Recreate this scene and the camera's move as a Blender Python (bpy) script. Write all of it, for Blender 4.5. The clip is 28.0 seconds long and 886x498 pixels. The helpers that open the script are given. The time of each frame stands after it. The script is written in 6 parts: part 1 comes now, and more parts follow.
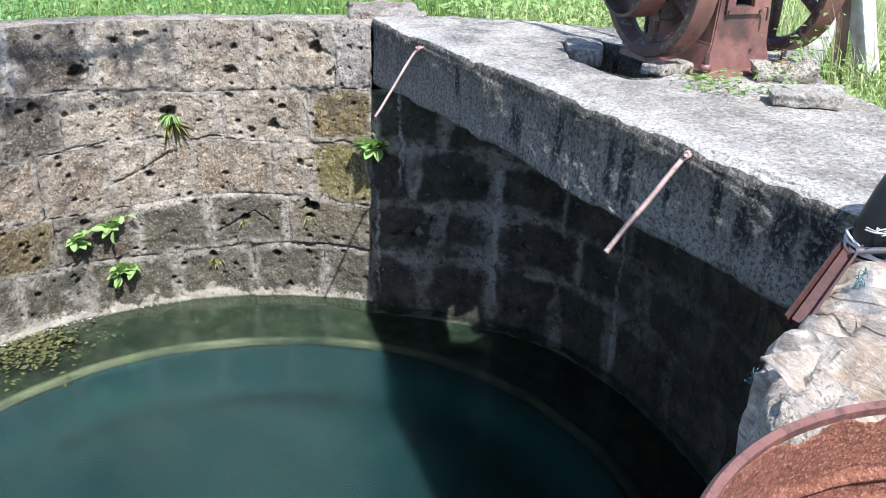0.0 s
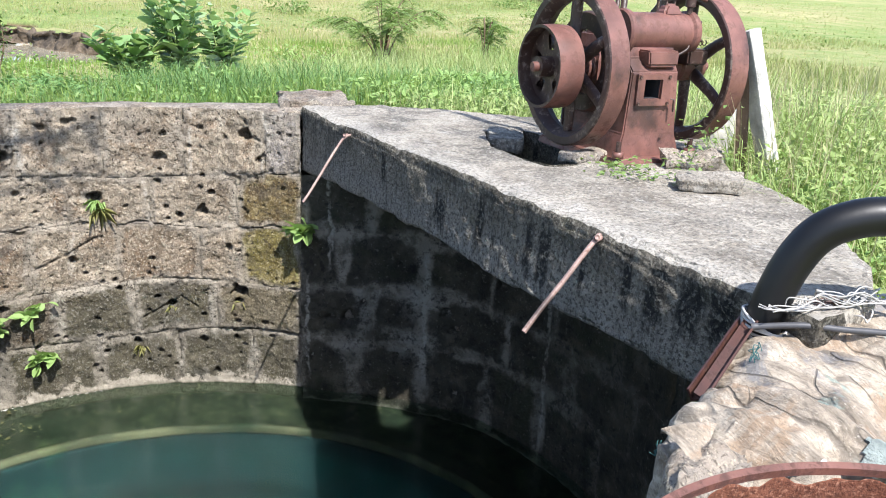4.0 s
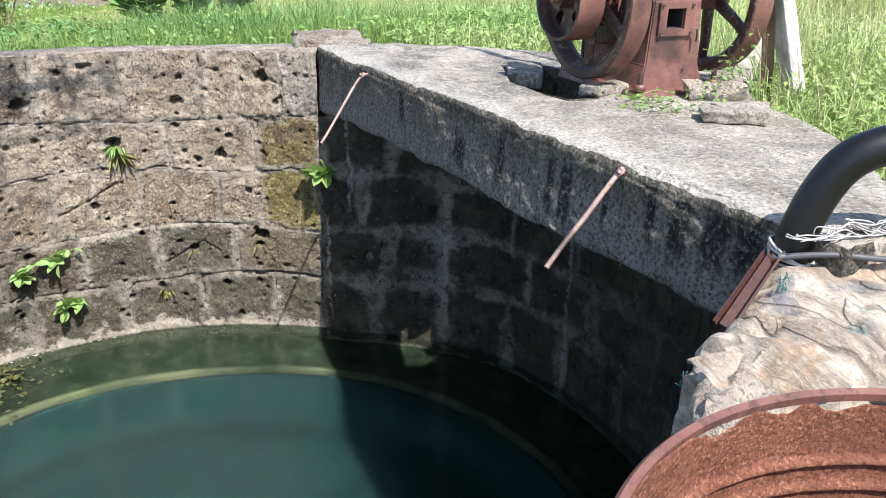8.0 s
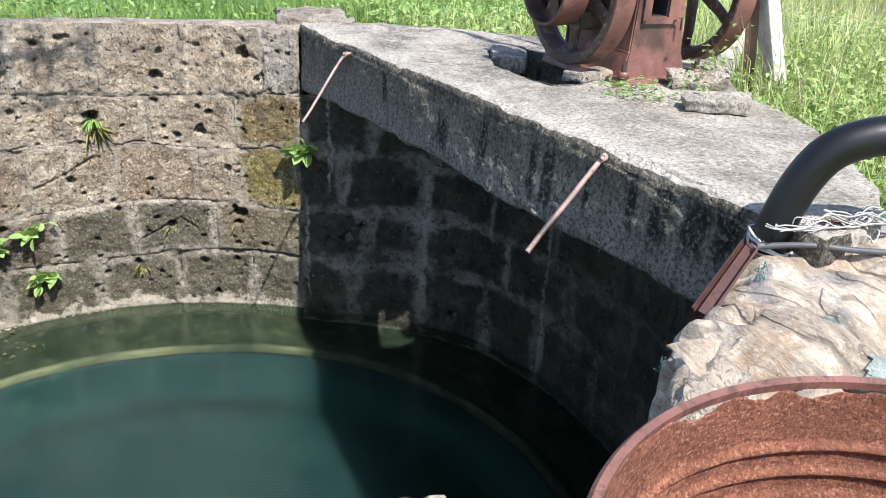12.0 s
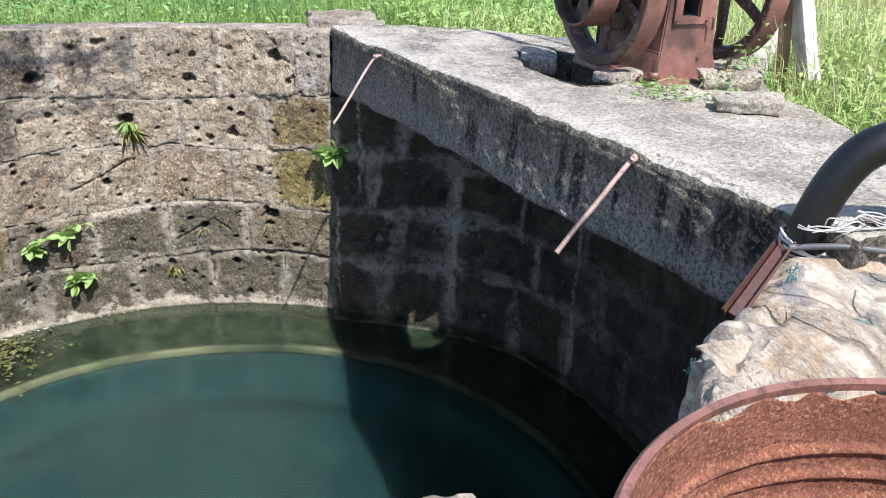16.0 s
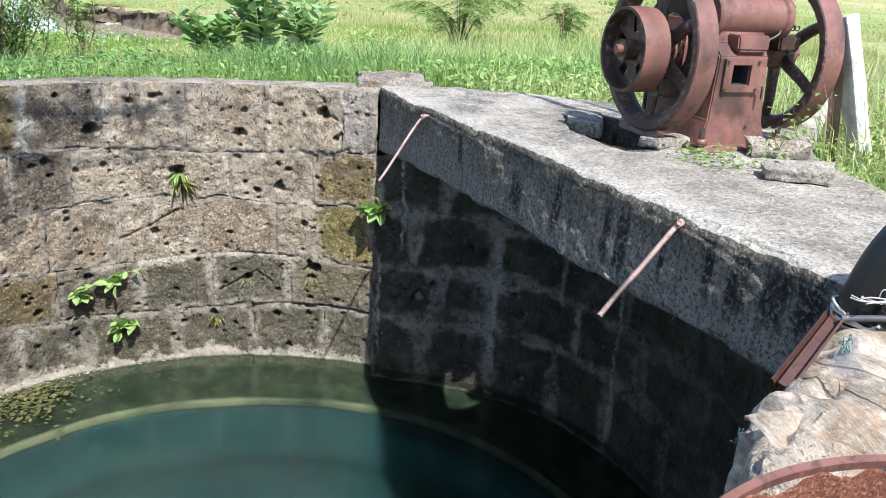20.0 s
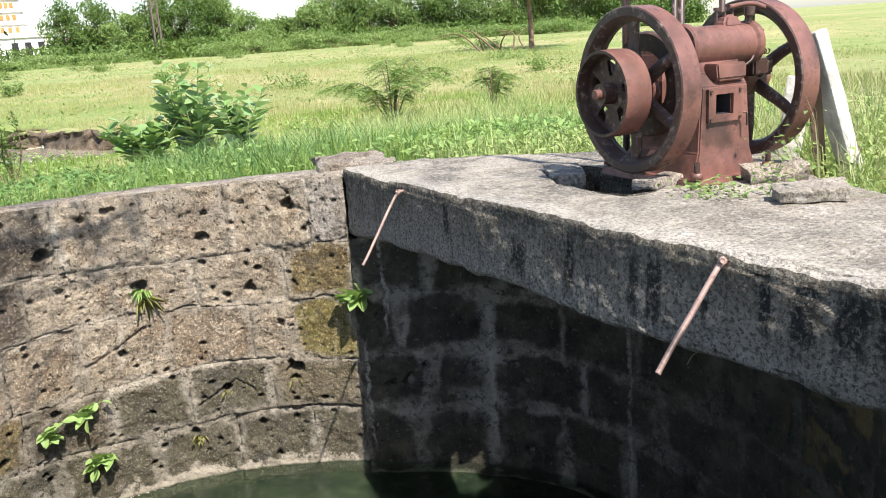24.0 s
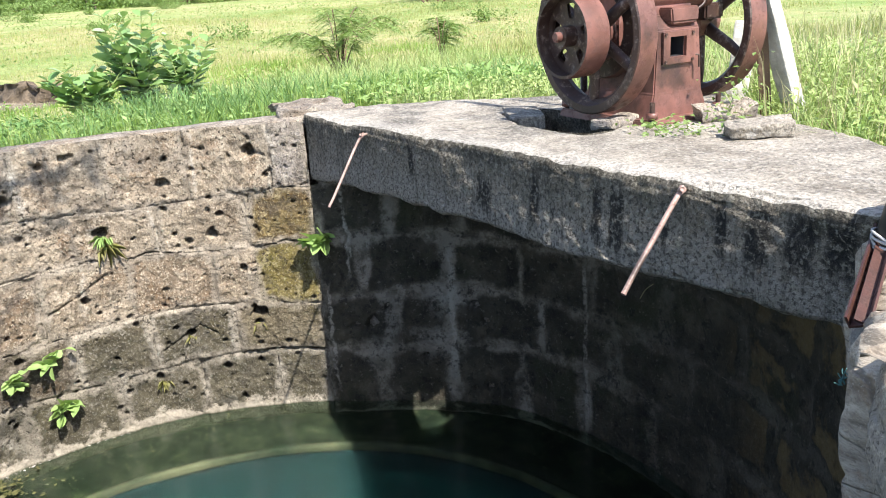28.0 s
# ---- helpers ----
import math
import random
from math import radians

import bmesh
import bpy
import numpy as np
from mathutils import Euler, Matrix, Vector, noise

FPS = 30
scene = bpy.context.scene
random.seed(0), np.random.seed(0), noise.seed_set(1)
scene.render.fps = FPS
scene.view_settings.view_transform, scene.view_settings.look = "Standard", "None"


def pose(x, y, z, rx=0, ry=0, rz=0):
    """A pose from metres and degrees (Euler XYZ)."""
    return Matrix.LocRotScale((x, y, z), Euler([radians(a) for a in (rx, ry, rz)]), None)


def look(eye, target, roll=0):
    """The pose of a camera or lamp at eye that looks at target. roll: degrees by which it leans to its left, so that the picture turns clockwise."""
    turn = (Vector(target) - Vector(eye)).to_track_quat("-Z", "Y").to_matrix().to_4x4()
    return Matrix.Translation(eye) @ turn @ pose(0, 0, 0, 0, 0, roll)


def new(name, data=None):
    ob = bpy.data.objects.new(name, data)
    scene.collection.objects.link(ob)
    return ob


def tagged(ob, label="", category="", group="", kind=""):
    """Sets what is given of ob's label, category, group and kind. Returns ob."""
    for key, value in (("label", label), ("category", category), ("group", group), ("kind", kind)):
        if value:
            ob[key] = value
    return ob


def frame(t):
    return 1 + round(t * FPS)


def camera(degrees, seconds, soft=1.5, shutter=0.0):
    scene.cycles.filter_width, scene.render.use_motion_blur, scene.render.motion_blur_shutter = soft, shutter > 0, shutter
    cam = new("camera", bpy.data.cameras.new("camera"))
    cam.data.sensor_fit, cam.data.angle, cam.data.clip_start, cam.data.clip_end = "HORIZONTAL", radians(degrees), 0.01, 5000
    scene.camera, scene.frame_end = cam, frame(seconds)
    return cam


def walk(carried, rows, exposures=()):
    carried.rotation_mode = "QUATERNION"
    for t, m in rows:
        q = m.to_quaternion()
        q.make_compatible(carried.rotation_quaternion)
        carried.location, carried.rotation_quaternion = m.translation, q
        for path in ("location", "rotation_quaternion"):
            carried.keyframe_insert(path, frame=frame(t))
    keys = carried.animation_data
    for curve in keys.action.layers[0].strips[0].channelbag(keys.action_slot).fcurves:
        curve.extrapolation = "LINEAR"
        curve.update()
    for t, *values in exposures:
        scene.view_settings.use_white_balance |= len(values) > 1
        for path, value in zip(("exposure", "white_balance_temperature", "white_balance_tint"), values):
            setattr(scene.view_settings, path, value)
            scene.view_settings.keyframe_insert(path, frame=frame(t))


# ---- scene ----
cam = camera(56.2, 28.0, soft=1.0)
PATH = [
    (0, (5.346, -1.754, 0.893), (3.675, -1.03, 0.065), 1.9),
    (0.5, (5.329, -1.756, 0.895), (3.666, -1.067, 0.023), 1.6),
    (1, (5.346, -1.751, 0.884), (3.671, -1.115, -0.005), 1.4),
    (1.5, (5.391, -1.758, 0.9), (3.713, -1.084, 0.046), 2.6),
    (2, (5.414, -1.731, 0.919), (3.734, -0.991, 0.126), 2.7),
    (2.5, (5.419, -1.735, 0.919), (3.722, -0.954, 0.204), 3.0),
    (3, (5.42, -1.749, 0.918), (3.718, -0.932, 0.257), 3.3),
    (3.5, (5.423, -1.745, 0.918), (3.731, -0.883, 0.289), 3.2),
    (5.5, (5.422, -1.714, 0.905), (3.78, -0.806, 0.215), 2.3),
    (6, (5.424, -1.731, 0.91), (3.759, -0.883, 0.197), 1.4),
    (6.5, (5.428, -1.739, 0.904), (3.754, -0.918, 0.18), 1.3),
    (7, (5.426, -1.737, 0.903), (3.767, -0.883, 0.183), 1.3),
    (7.5, (5.433, -1.741, 0.908), (3.787, -0.87, 0.178), 1.6),
    (8, (5.411, -1.737, 0.895), (3.76, -0.909, 0.127), 1.4),
    (8.5, (5.407, -1.739, 0.899), (3.757, -0.917, 0.123), 1.6),
    (9, (5.406, -1.739, 0.895), (3.757, -0.924, 0.111), 1.9),
    (9.5, (5.413, -1.729, 0.893), (3.778, -0.894, 0.1), 1.9),
    (10, (5.414, -1.731, 0.888), (3.806, -0.859, 0.08), 2.4),
    (10.5, (5.416, -1.733, 0.886), (3.816, -0.856, 0.067), 2.9),
    (11, (5.404, -1.734, 0.886), (3.799, -0.858, 0.076), 3.5),
    (11.5, (5.394, -1.74, 0.886), (3.783, -0.864, 0.087), 3.6),
    (12, (5.407, -1.751, 0.892), (3.796, -0.88, 0.089), 3.4),
    (12.5, (5.406, -1.743, 0.887), (3.804, -0.872, 0.066), 3.0),
    (14.5, (5.405, -1.76, 0.89), (3.776, -0.932, 0.077), 3.6),
    (15, (5.414, -1.761, 0.895), (3.769, -0.934, 0.114), 3.5),
    (15.5, (5.414, -1.759, 0.893), (3.771, -0.938, 0.102), 3.3),
    (16, (5.419, -1.755, 0.895), (3.775, -0.948, 0.092), 2.6),
    (16.5, (5.411, -1.747, 0.884), (3.773, -0.942, 0.067), 2.6),
    (17, (5.409, -1.75, 0.881), (3.787, -0.94, 0.038), 3.0),
    (17.5, (5.406, -1.734, 0.884), (3.787, -0.897, 0.062), 3.7),
    (18, (5.415, -1.762, 0.905), (3.766, -0.921, 0.149), 5.2),
    (18.5, (5.404, -1.765, 0.895), (3.709, -1.003, 0.156), 4.6),
    (19, (5.4, -1.761, 0.896), (3.687, -1.05, 0.146), 3.1),
    (19.5, (5.397, -1.761, 0.895), (3.688, -1.04, 0.148), 2.8),
    (20, (5.412, -1.764, 0.882), (3.678, -1.027, 0.21), 3.5),
    (20.5, (5.438, -1.798, 0.872), (3.618, -1.194, 0.304), 1.9),
    (21, (5.415, -1.82, 0.845), (3.562, -1.269, 0.331), -0.8),
    (21.5, (5.288, -1.835, 0.825), (3.472, -1.129, 0.375), 0.3),
    (23.5, (5.208, -1.852, 0.826), (3.407, -1.157, 0.305), -2.4),
    (24, (5.091, -1.898, 0.826), (3.366, -1.02, 0.32), -3.9),
    (24.5, (5.006, -1.931, 0.78), (3.384, -0.888, 0.248), -4.0),
    (25, (5.093, -2.016, 0.781), (3.447, -1.067, 0.157), -3.5),
    (25.5, (5.184, -2.053, 0.771), (3.536, -1.213, 0.011), -6.2),
    (26, (5.191, -2.092, 0.783), (3.555, -1.21, 0.045), -4.3),
    (26.5, (5.156, -2.086, 0.784), (3.509, -1.195, 0.082), -3.5),
    (27, (5.15, -2.082, 0.788), (3.505, -1.161, 0.121), -3.7),
    (27.5, (5.155, -2.07, 0.794), (3.517, -1.113, 0.159), -3.7),
    (28, (5.167, -2.067, 0.794), (3.532, -1.095, 0.176), -3.6),
]
LENS = ((0, 1.12, 5650, 12), (1, 1.3, 5650, 10), (2, 1.05, 5650, 10), (3, 0.95, 6100, 12), (12, 1.0, 6150, 12), (16, 1.0, 6100, 12), (18, 1.03, 6150, 13), (19.5, 1.0, 5850, 10), (21, 0.92, 6450, 12), (24.5, 0.95, 6600, 12), (26, 1.2, 5800, 16), (27, 1.18, 5900, 16), (28, 1.2, 6450, 12))
walk(cam, [(t, look(eye, target, roll)) for t, eye, target, roll in PATH], LENS)

# ---- light ----
SUN = Vector((1.0, 0.03, 1.46)).normalized()
world = bpy.data.worlds.new("sky")
scene.world = world
world.use_nodes = True
wn = world.node_tree.nodes
sky = wn.new("ShaderNodeTexSky")
sky.sky_type, sky.sun_disc = "NISHITA", False
sky.dust_density, sky.air_density, sky.ozone_density = 1.0, 0.88, 0.8
sky.sun_elevation, sky.sun_rotation = math.asin(SUN.z), math.atan2(SUN.x, SUN.y)
wn["Background"].inputs[1].default_value = 0.15
world.node_tree.links.new(sky.outputs[0], wn["Background"].inputs[0])
sun = new("sun", bpy.data.lights.new("sun", "SUN"))
sun.data.energy, sun.data.angle, sun.data.color = 4.6, radians(0.5), (1.0, 0.955, 0.88)
sun.matrix_world = look(SUN * 60, (0, 0, 0))

# ---- small helpers ----
rng = np.random.default_rng(7)


class Nodes:
    """A short way to write a node material."""

    def __init__(self, name):
        self.mat = bpy.data.materials.new(name)
        self.mat.use_nodes = True
        self.t = self.mat.node_tree
        self.b = self.t.nodes["Principled BSDF"]
        self.pos = self.add("ShaderNodeNewGeometry").outputs["Position"]
        self.info = self.add("ShaderNodeObjectInfo").outputs["Random"]

    def add(self, kind):
        return self.t.nodes.new(kind)

    def put(self, socket, value):
        if isinstance(value, bpy.types.NodeSocket):
            self.t.links.new(value, socket)
        elif isinstance(value, tuple) and socket.type == "RGBA":
            socket.default_value = (*value, 1)
        else:
            socket.default_value = value

    def scaled(self, s, vec=None):
        n = self.add("ShaderNodeMapping")
        self.put(n.inputs["Vector"], vec or self.pos)
        n.inputs["Scale"].default_value = s
        return n.outputs[0]

    def noise(self, scale, detail=4.0, rough=0.55, vec=None, warp=0.0):
        n = self.add("ShaderNodeTexNoise")
        self.put(n.inputs["Vector"], vec or self.pos)
        n.inputs["Scale"].default_value, n.inputs["Detail"].default_value = scale, detail
        n.inputs["Roughness"].default_value, n.inputs["Distortion"].default_value = rough, warp
        return n.outputs[0]

    def cells(self, scale, feature="F1", vec=None):
        n = self.add("ShaderNodeTexVoronoi")
        n.feature = feature
        self.put(n.inputs["Vector"], vec or self.pos)
        n.inputs["Scale"].default_value = scale
        return n.outputs["Distance"]

    def math(self, op, a, b=0.0, c=0.0):
        n = self.add("ShaderNodeMath")
        n.operation = op
        for s, v in zip(n.inputs, (a, b, c)):
            self.put(s, v)
        return n.outputs[0]

    def band(self, v, lo, hi):
        """0 below lo, 1 above hi."""
        n = self.add("ShaderNodeMapRange")
        n.interpolation_type = "SMOOTHSTEP"
        self.put(n.inputs[0], v)
        n.inputs[1].default_value, n.inputs[2].default_value = lo, hi
        return n.outputs[0]

    def ramp(self, v, *stops):
        n = self.add("ShaderNodeValToRGB")
        self.put(n.inputs[0], v)
        e = n.color_ramp.elements
        while len(e) < len(stops):
            e.new(0.5)
        for k, (p, col) in zip(e, stops):
            k.position, k.color = p, (*col, 1)
        return n.outputs[0]

    def mix(self, f, a, b, how="MIX"):
        n = self.add("ShaderNodeMix")
        n.data_type, n.blend_type = "RGBA", how
        self.put(n.inputs[0], f), self.put(n.inputs[6], a), self.put(n.inputs[7], b)
        return n.outputs[2]

    def axis(self, k):
        n = self.add("ShaderNodeSeparateXYZ")
        self.put(n.inputs[0], self.pos)
        return n.outputs[k]

    def bump(self, height, strength=0.4, dist=0.01):
        n = self.add("ShaderNodeBump")
        self.put(n.inputs["Height"], height)
        n.inputs["Strength"].default_value, n.inputs["Distance"].default_value = strength, dist
        self.put(self.b.inputs["Normal"], n.outputs[0])

    def done(self, col, rough=0.85, metal=0.0, spec=0.5):
        self.put(self.b.inputs["Base Color"], col)
        self.put(self.b.inputs["Roughness"], rough)
        self.put(self.b.inputs["Metallic"], metal)
        self.b.inputs["Specular IOR Level"].default_value = spec
        return self.mat


def masked(n, col, colour, amount=0.8, lo=0.26, hi=0.85):
    """Mortar smeared along the joints, by the blocks' own mask."""
    at = n.add("ShaderNodeAttribute")
    at.attribute_name = "mortar"
    ragged = n.math("ADD", n.math("MULTIPLY_ADD", n.noise(8, 7, 0.75), 1.3, -0.65), n.math("MULTIPLY_ADD", n.noise(2.1, 4), 1.3, -0.65))
    f = n.band(n.math("ADD", at.outputs["Fac"], ragged), lo, hi)
    return n.mix(n.math("MULTIPLY", f, amount), col, colour)


def leafy(name, stops, glow=0.35, rough=0.55):
    """Leaves and blades: colour by island, some light through them."""
    n = Nodes(name)
    isl = n.add("ShaderNodeNewGeometry").outputs["Random Per Island"]
    v = n.math("ADD", n.math("MULTIPLY", isl, 0.42), n.math("ADD", n.math("MULTIPLY", n.noise(0.9, 3), 0.35), n.math("MULTIPLY_ADD", n.noise(0.16, 4, 0.65), 0.9, -0.33)))
    col = n.ramp(v, *stops)
    mat = n.done(col, rough, 0, 0.35)
    tr = n.add("ShaderNodeBsdfTranslucent")
    n.put(tr.inputs[0], n.mix(0.5, col, (0.25, 0.34, 0.05)))
    mx = n.add("ShaderNodeMixShader")
    mx.inputs[0].default_value = glow
    n.t.links.new(n.b.outputs[0], mx.inputs[1]), n.t.links.new(tr.outputs[0], mx.inputs[2])
    n.t.links.new(mx.outputs[0], n.t.nodes["Material Output"].inputs[0])
    return mat


def stone_mat(name, tones, stain=0.5, blotch=(0.25, 0.165, 0.095), joint=(0.42, 0.365, 0.285), lime=True, pale=(0.60, 0.52, 0.395), pitted=1.0, smear=(0.8, 0.26, 0.85)):
    """Pitted limestone: soft mottling, brown blotches, black crust, pits, and mortar at the edges."""
    n = Nodes(name)
    col = n.ramp(n.noise(4.5, 7, 0.66), (0.30, tones[0]), (0.5, tones[1]), (0.70, tones[2]))
    col = n.mix(n.math("MULTIPLY", n.band(n.noise(3.2, 6, 0.68, warp=0.6), 0.50, 0.66), 0.7), col, blotch)
    tint = n.math("MULTIPLY_ADD", n.info, 0.34, 0.78)
    soft = n.math("MULTIPLY_ADD", n.noise(1.1, 3), 0.5, 0.62)
    col = n.mix(1.0, col, n.ramp(n.math("MULTIPLY_ADD", soft, 0.55, n.math("MULTIPLY", tint, 0.5)), (0.0, (0, 0, 0)), (1.0, (1.06, 1.02, 0.98))), "MULTIPLY")
    grain = n.noise(62, 4, 0.72)
    col = n.mix(n.math("MULTIPLY", n.band(grain, 0.53, 0.61), 0.85), col, pale)
    col = n.mix(n.math("MULTIPLY", n.band(n.noise(21, 6, 0.75), 0.53, 0.64), 0.62), col, tuple(0.42 * v for v in tones[1]))
    if lime:
        col = n.mix(n.math("MULTIPLY", n.band(n.noise(2.4, 8, 0.74, warp=0.6), 0.53, 0.60), 0.4), col, (0.125, 0.105, 0.08))
        col = n.mix(n.math("MULTIPLY", n.band(n.noise(6.5, 7, 0.76), 0.55, 0.62), 0.6), col, pale)
        col = n.mix(n.math("MULTIPLY", n.band(n.noise(11, 7, 0.78, warp=0.4), 0.54, 0.60), 0.6), col, (0.10, 0.08, 0.055))
    black = n.band(n.noise(1.5, 8, 0.72, warp=0.5), 0.64 - 0.22 * stain, 0.70 - 0.1 * stain)
    col = n.mix(n.math("MULTIPLY", black, 0.62), col, (0.075, 0.07, 0.064))
    col = masked(n, col, n.mix(n.band(n.noise(9, 6, 0.7), 0.42, 0.62), joint, tuple(0.5 * v for v in joint)), *smear)
    if lime:
        run = n.add("ShaderNodeAttribute")
        run.attribute_name = "lime"
        col = n.mix(n.math("MULTIPLY", run.outputs["Fac"], n.band(n.noise(26, 5, 0.75), 0.34, 0.54)), col, (0.60, 0.545, 0.45))
    # Small pits: the dark inside them is coloured in as well as bumped.
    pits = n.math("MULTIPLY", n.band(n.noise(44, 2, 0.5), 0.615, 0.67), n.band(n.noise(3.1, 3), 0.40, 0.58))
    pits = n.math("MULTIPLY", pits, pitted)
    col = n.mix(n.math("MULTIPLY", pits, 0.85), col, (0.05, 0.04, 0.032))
    col = n.mix(n.math("MULTIPLY", n.band(n.noise(80, 4, 0.75), 0.54, 0.62), 0.72), col, (0.09, 0.072, 0.052))
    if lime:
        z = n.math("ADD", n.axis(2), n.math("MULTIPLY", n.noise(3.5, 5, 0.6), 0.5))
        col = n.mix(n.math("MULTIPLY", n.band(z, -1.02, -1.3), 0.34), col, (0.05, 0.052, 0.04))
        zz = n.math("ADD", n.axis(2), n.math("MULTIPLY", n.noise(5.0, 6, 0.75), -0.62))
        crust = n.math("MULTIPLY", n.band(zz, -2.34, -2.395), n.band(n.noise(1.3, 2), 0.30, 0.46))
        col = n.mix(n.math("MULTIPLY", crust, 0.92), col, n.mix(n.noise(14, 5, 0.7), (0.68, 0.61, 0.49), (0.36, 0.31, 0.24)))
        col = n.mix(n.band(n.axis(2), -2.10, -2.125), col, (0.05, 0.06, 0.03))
    h = n.math("ADD", n.math("MULTIPLY", grain, 0.6), n.noise(24, 6, 0.7))
    n.bump(n.math("SUBTRACT", h, n.math("MULTIPLY", pits, 0.9)), 1.0, 0.03)
    return n.done(col, n.ramp(n.noise(9), (0.3, (0.8,) * 3), (0.7, (0.96,) * 3)), 0, 0.3)


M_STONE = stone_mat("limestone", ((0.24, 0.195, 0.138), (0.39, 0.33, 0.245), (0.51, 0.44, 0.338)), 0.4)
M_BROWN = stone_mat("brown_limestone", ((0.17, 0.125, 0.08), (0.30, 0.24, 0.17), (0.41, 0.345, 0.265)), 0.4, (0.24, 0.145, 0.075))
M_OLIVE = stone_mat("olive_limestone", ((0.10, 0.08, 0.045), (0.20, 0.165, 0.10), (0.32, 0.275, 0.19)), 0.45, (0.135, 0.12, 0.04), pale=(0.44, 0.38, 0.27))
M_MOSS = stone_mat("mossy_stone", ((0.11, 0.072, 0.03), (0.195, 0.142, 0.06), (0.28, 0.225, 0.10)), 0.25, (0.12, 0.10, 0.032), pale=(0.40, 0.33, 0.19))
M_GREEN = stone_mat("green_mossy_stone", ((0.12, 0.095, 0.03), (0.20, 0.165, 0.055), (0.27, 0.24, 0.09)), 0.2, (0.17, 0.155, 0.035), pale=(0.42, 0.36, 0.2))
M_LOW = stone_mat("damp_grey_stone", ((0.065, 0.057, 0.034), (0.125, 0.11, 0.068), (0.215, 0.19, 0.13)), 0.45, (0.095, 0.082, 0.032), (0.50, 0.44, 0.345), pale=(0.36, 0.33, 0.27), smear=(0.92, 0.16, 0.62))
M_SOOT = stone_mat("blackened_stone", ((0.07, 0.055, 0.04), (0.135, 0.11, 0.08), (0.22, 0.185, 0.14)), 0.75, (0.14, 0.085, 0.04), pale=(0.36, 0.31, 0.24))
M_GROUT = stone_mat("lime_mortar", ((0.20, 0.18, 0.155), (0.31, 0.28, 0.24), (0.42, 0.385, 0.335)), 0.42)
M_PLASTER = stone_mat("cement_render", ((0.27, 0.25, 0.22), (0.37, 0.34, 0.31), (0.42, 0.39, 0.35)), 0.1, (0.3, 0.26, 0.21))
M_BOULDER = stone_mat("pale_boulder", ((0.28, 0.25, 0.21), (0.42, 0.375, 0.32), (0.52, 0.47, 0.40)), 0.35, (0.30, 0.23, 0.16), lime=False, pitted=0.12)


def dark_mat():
    """Black-crusted stone darkened for the slab's shade, with smeared grey mortar and lime runs."""
    n = Nodes("shaded_crusted_stone")
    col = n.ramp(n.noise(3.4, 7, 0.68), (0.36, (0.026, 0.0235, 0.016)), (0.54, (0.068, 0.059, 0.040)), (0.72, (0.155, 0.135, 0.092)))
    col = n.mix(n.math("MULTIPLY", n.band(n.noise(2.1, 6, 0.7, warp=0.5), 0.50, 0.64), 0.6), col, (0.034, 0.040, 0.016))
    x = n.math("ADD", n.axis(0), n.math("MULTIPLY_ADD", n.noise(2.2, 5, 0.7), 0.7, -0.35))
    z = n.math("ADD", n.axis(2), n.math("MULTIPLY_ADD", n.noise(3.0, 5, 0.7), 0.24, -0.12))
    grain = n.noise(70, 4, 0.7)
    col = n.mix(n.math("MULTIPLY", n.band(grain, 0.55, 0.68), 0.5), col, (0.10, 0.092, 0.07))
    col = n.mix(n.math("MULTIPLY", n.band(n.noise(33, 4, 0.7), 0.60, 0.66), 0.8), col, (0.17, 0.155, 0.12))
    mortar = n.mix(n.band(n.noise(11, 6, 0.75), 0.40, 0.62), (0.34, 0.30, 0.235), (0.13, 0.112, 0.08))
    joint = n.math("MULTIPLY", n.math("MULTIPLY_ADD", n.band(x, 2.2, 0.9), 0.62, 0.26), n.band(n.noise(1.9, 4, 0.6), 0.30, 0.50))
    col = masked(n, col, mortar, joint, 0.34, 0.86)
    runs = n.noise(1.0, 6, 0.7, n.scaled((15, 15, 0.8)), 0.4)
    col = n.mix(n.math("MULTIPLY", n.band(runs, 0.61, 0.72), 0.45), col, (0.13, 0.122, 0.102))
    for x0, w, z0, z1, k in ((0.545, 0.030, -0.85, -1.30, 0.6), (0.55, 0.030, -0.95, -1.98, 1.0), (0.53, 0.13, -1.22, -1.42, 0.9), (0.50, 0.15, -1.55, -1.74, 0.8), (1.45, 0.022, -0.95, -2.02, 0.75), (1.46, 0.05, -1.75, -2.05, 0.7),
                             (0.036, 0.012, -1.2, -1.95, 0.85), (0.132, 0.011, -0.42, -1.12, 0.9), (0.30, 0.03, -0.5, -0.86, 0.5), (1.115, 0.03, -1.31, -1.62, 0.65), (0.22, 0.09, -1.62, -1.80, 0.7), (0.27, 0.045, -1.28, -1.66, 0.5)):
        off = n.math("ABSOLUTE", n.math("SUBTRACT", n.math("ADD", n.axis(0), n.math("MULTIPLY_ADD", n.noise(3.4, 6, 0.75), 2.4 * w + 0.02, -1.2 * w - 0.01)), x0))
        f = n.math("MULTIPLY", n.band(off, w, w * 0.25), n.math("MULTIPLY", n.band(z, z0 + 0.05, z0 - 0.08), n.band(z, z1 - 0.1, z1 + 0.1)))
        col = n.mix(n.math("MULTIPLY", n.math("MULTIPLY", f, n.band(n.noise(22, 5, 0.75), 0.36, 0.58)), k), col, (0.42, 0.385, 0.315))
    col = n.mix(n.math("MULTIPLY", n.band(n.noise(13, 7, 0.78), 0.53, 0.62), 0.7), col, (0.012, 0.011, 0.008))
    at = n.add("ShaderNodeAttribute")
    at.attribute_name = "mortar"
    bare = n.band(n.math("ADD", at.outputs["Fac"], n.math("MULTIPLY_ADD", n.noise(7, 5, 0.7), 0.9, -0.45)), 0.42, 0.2)
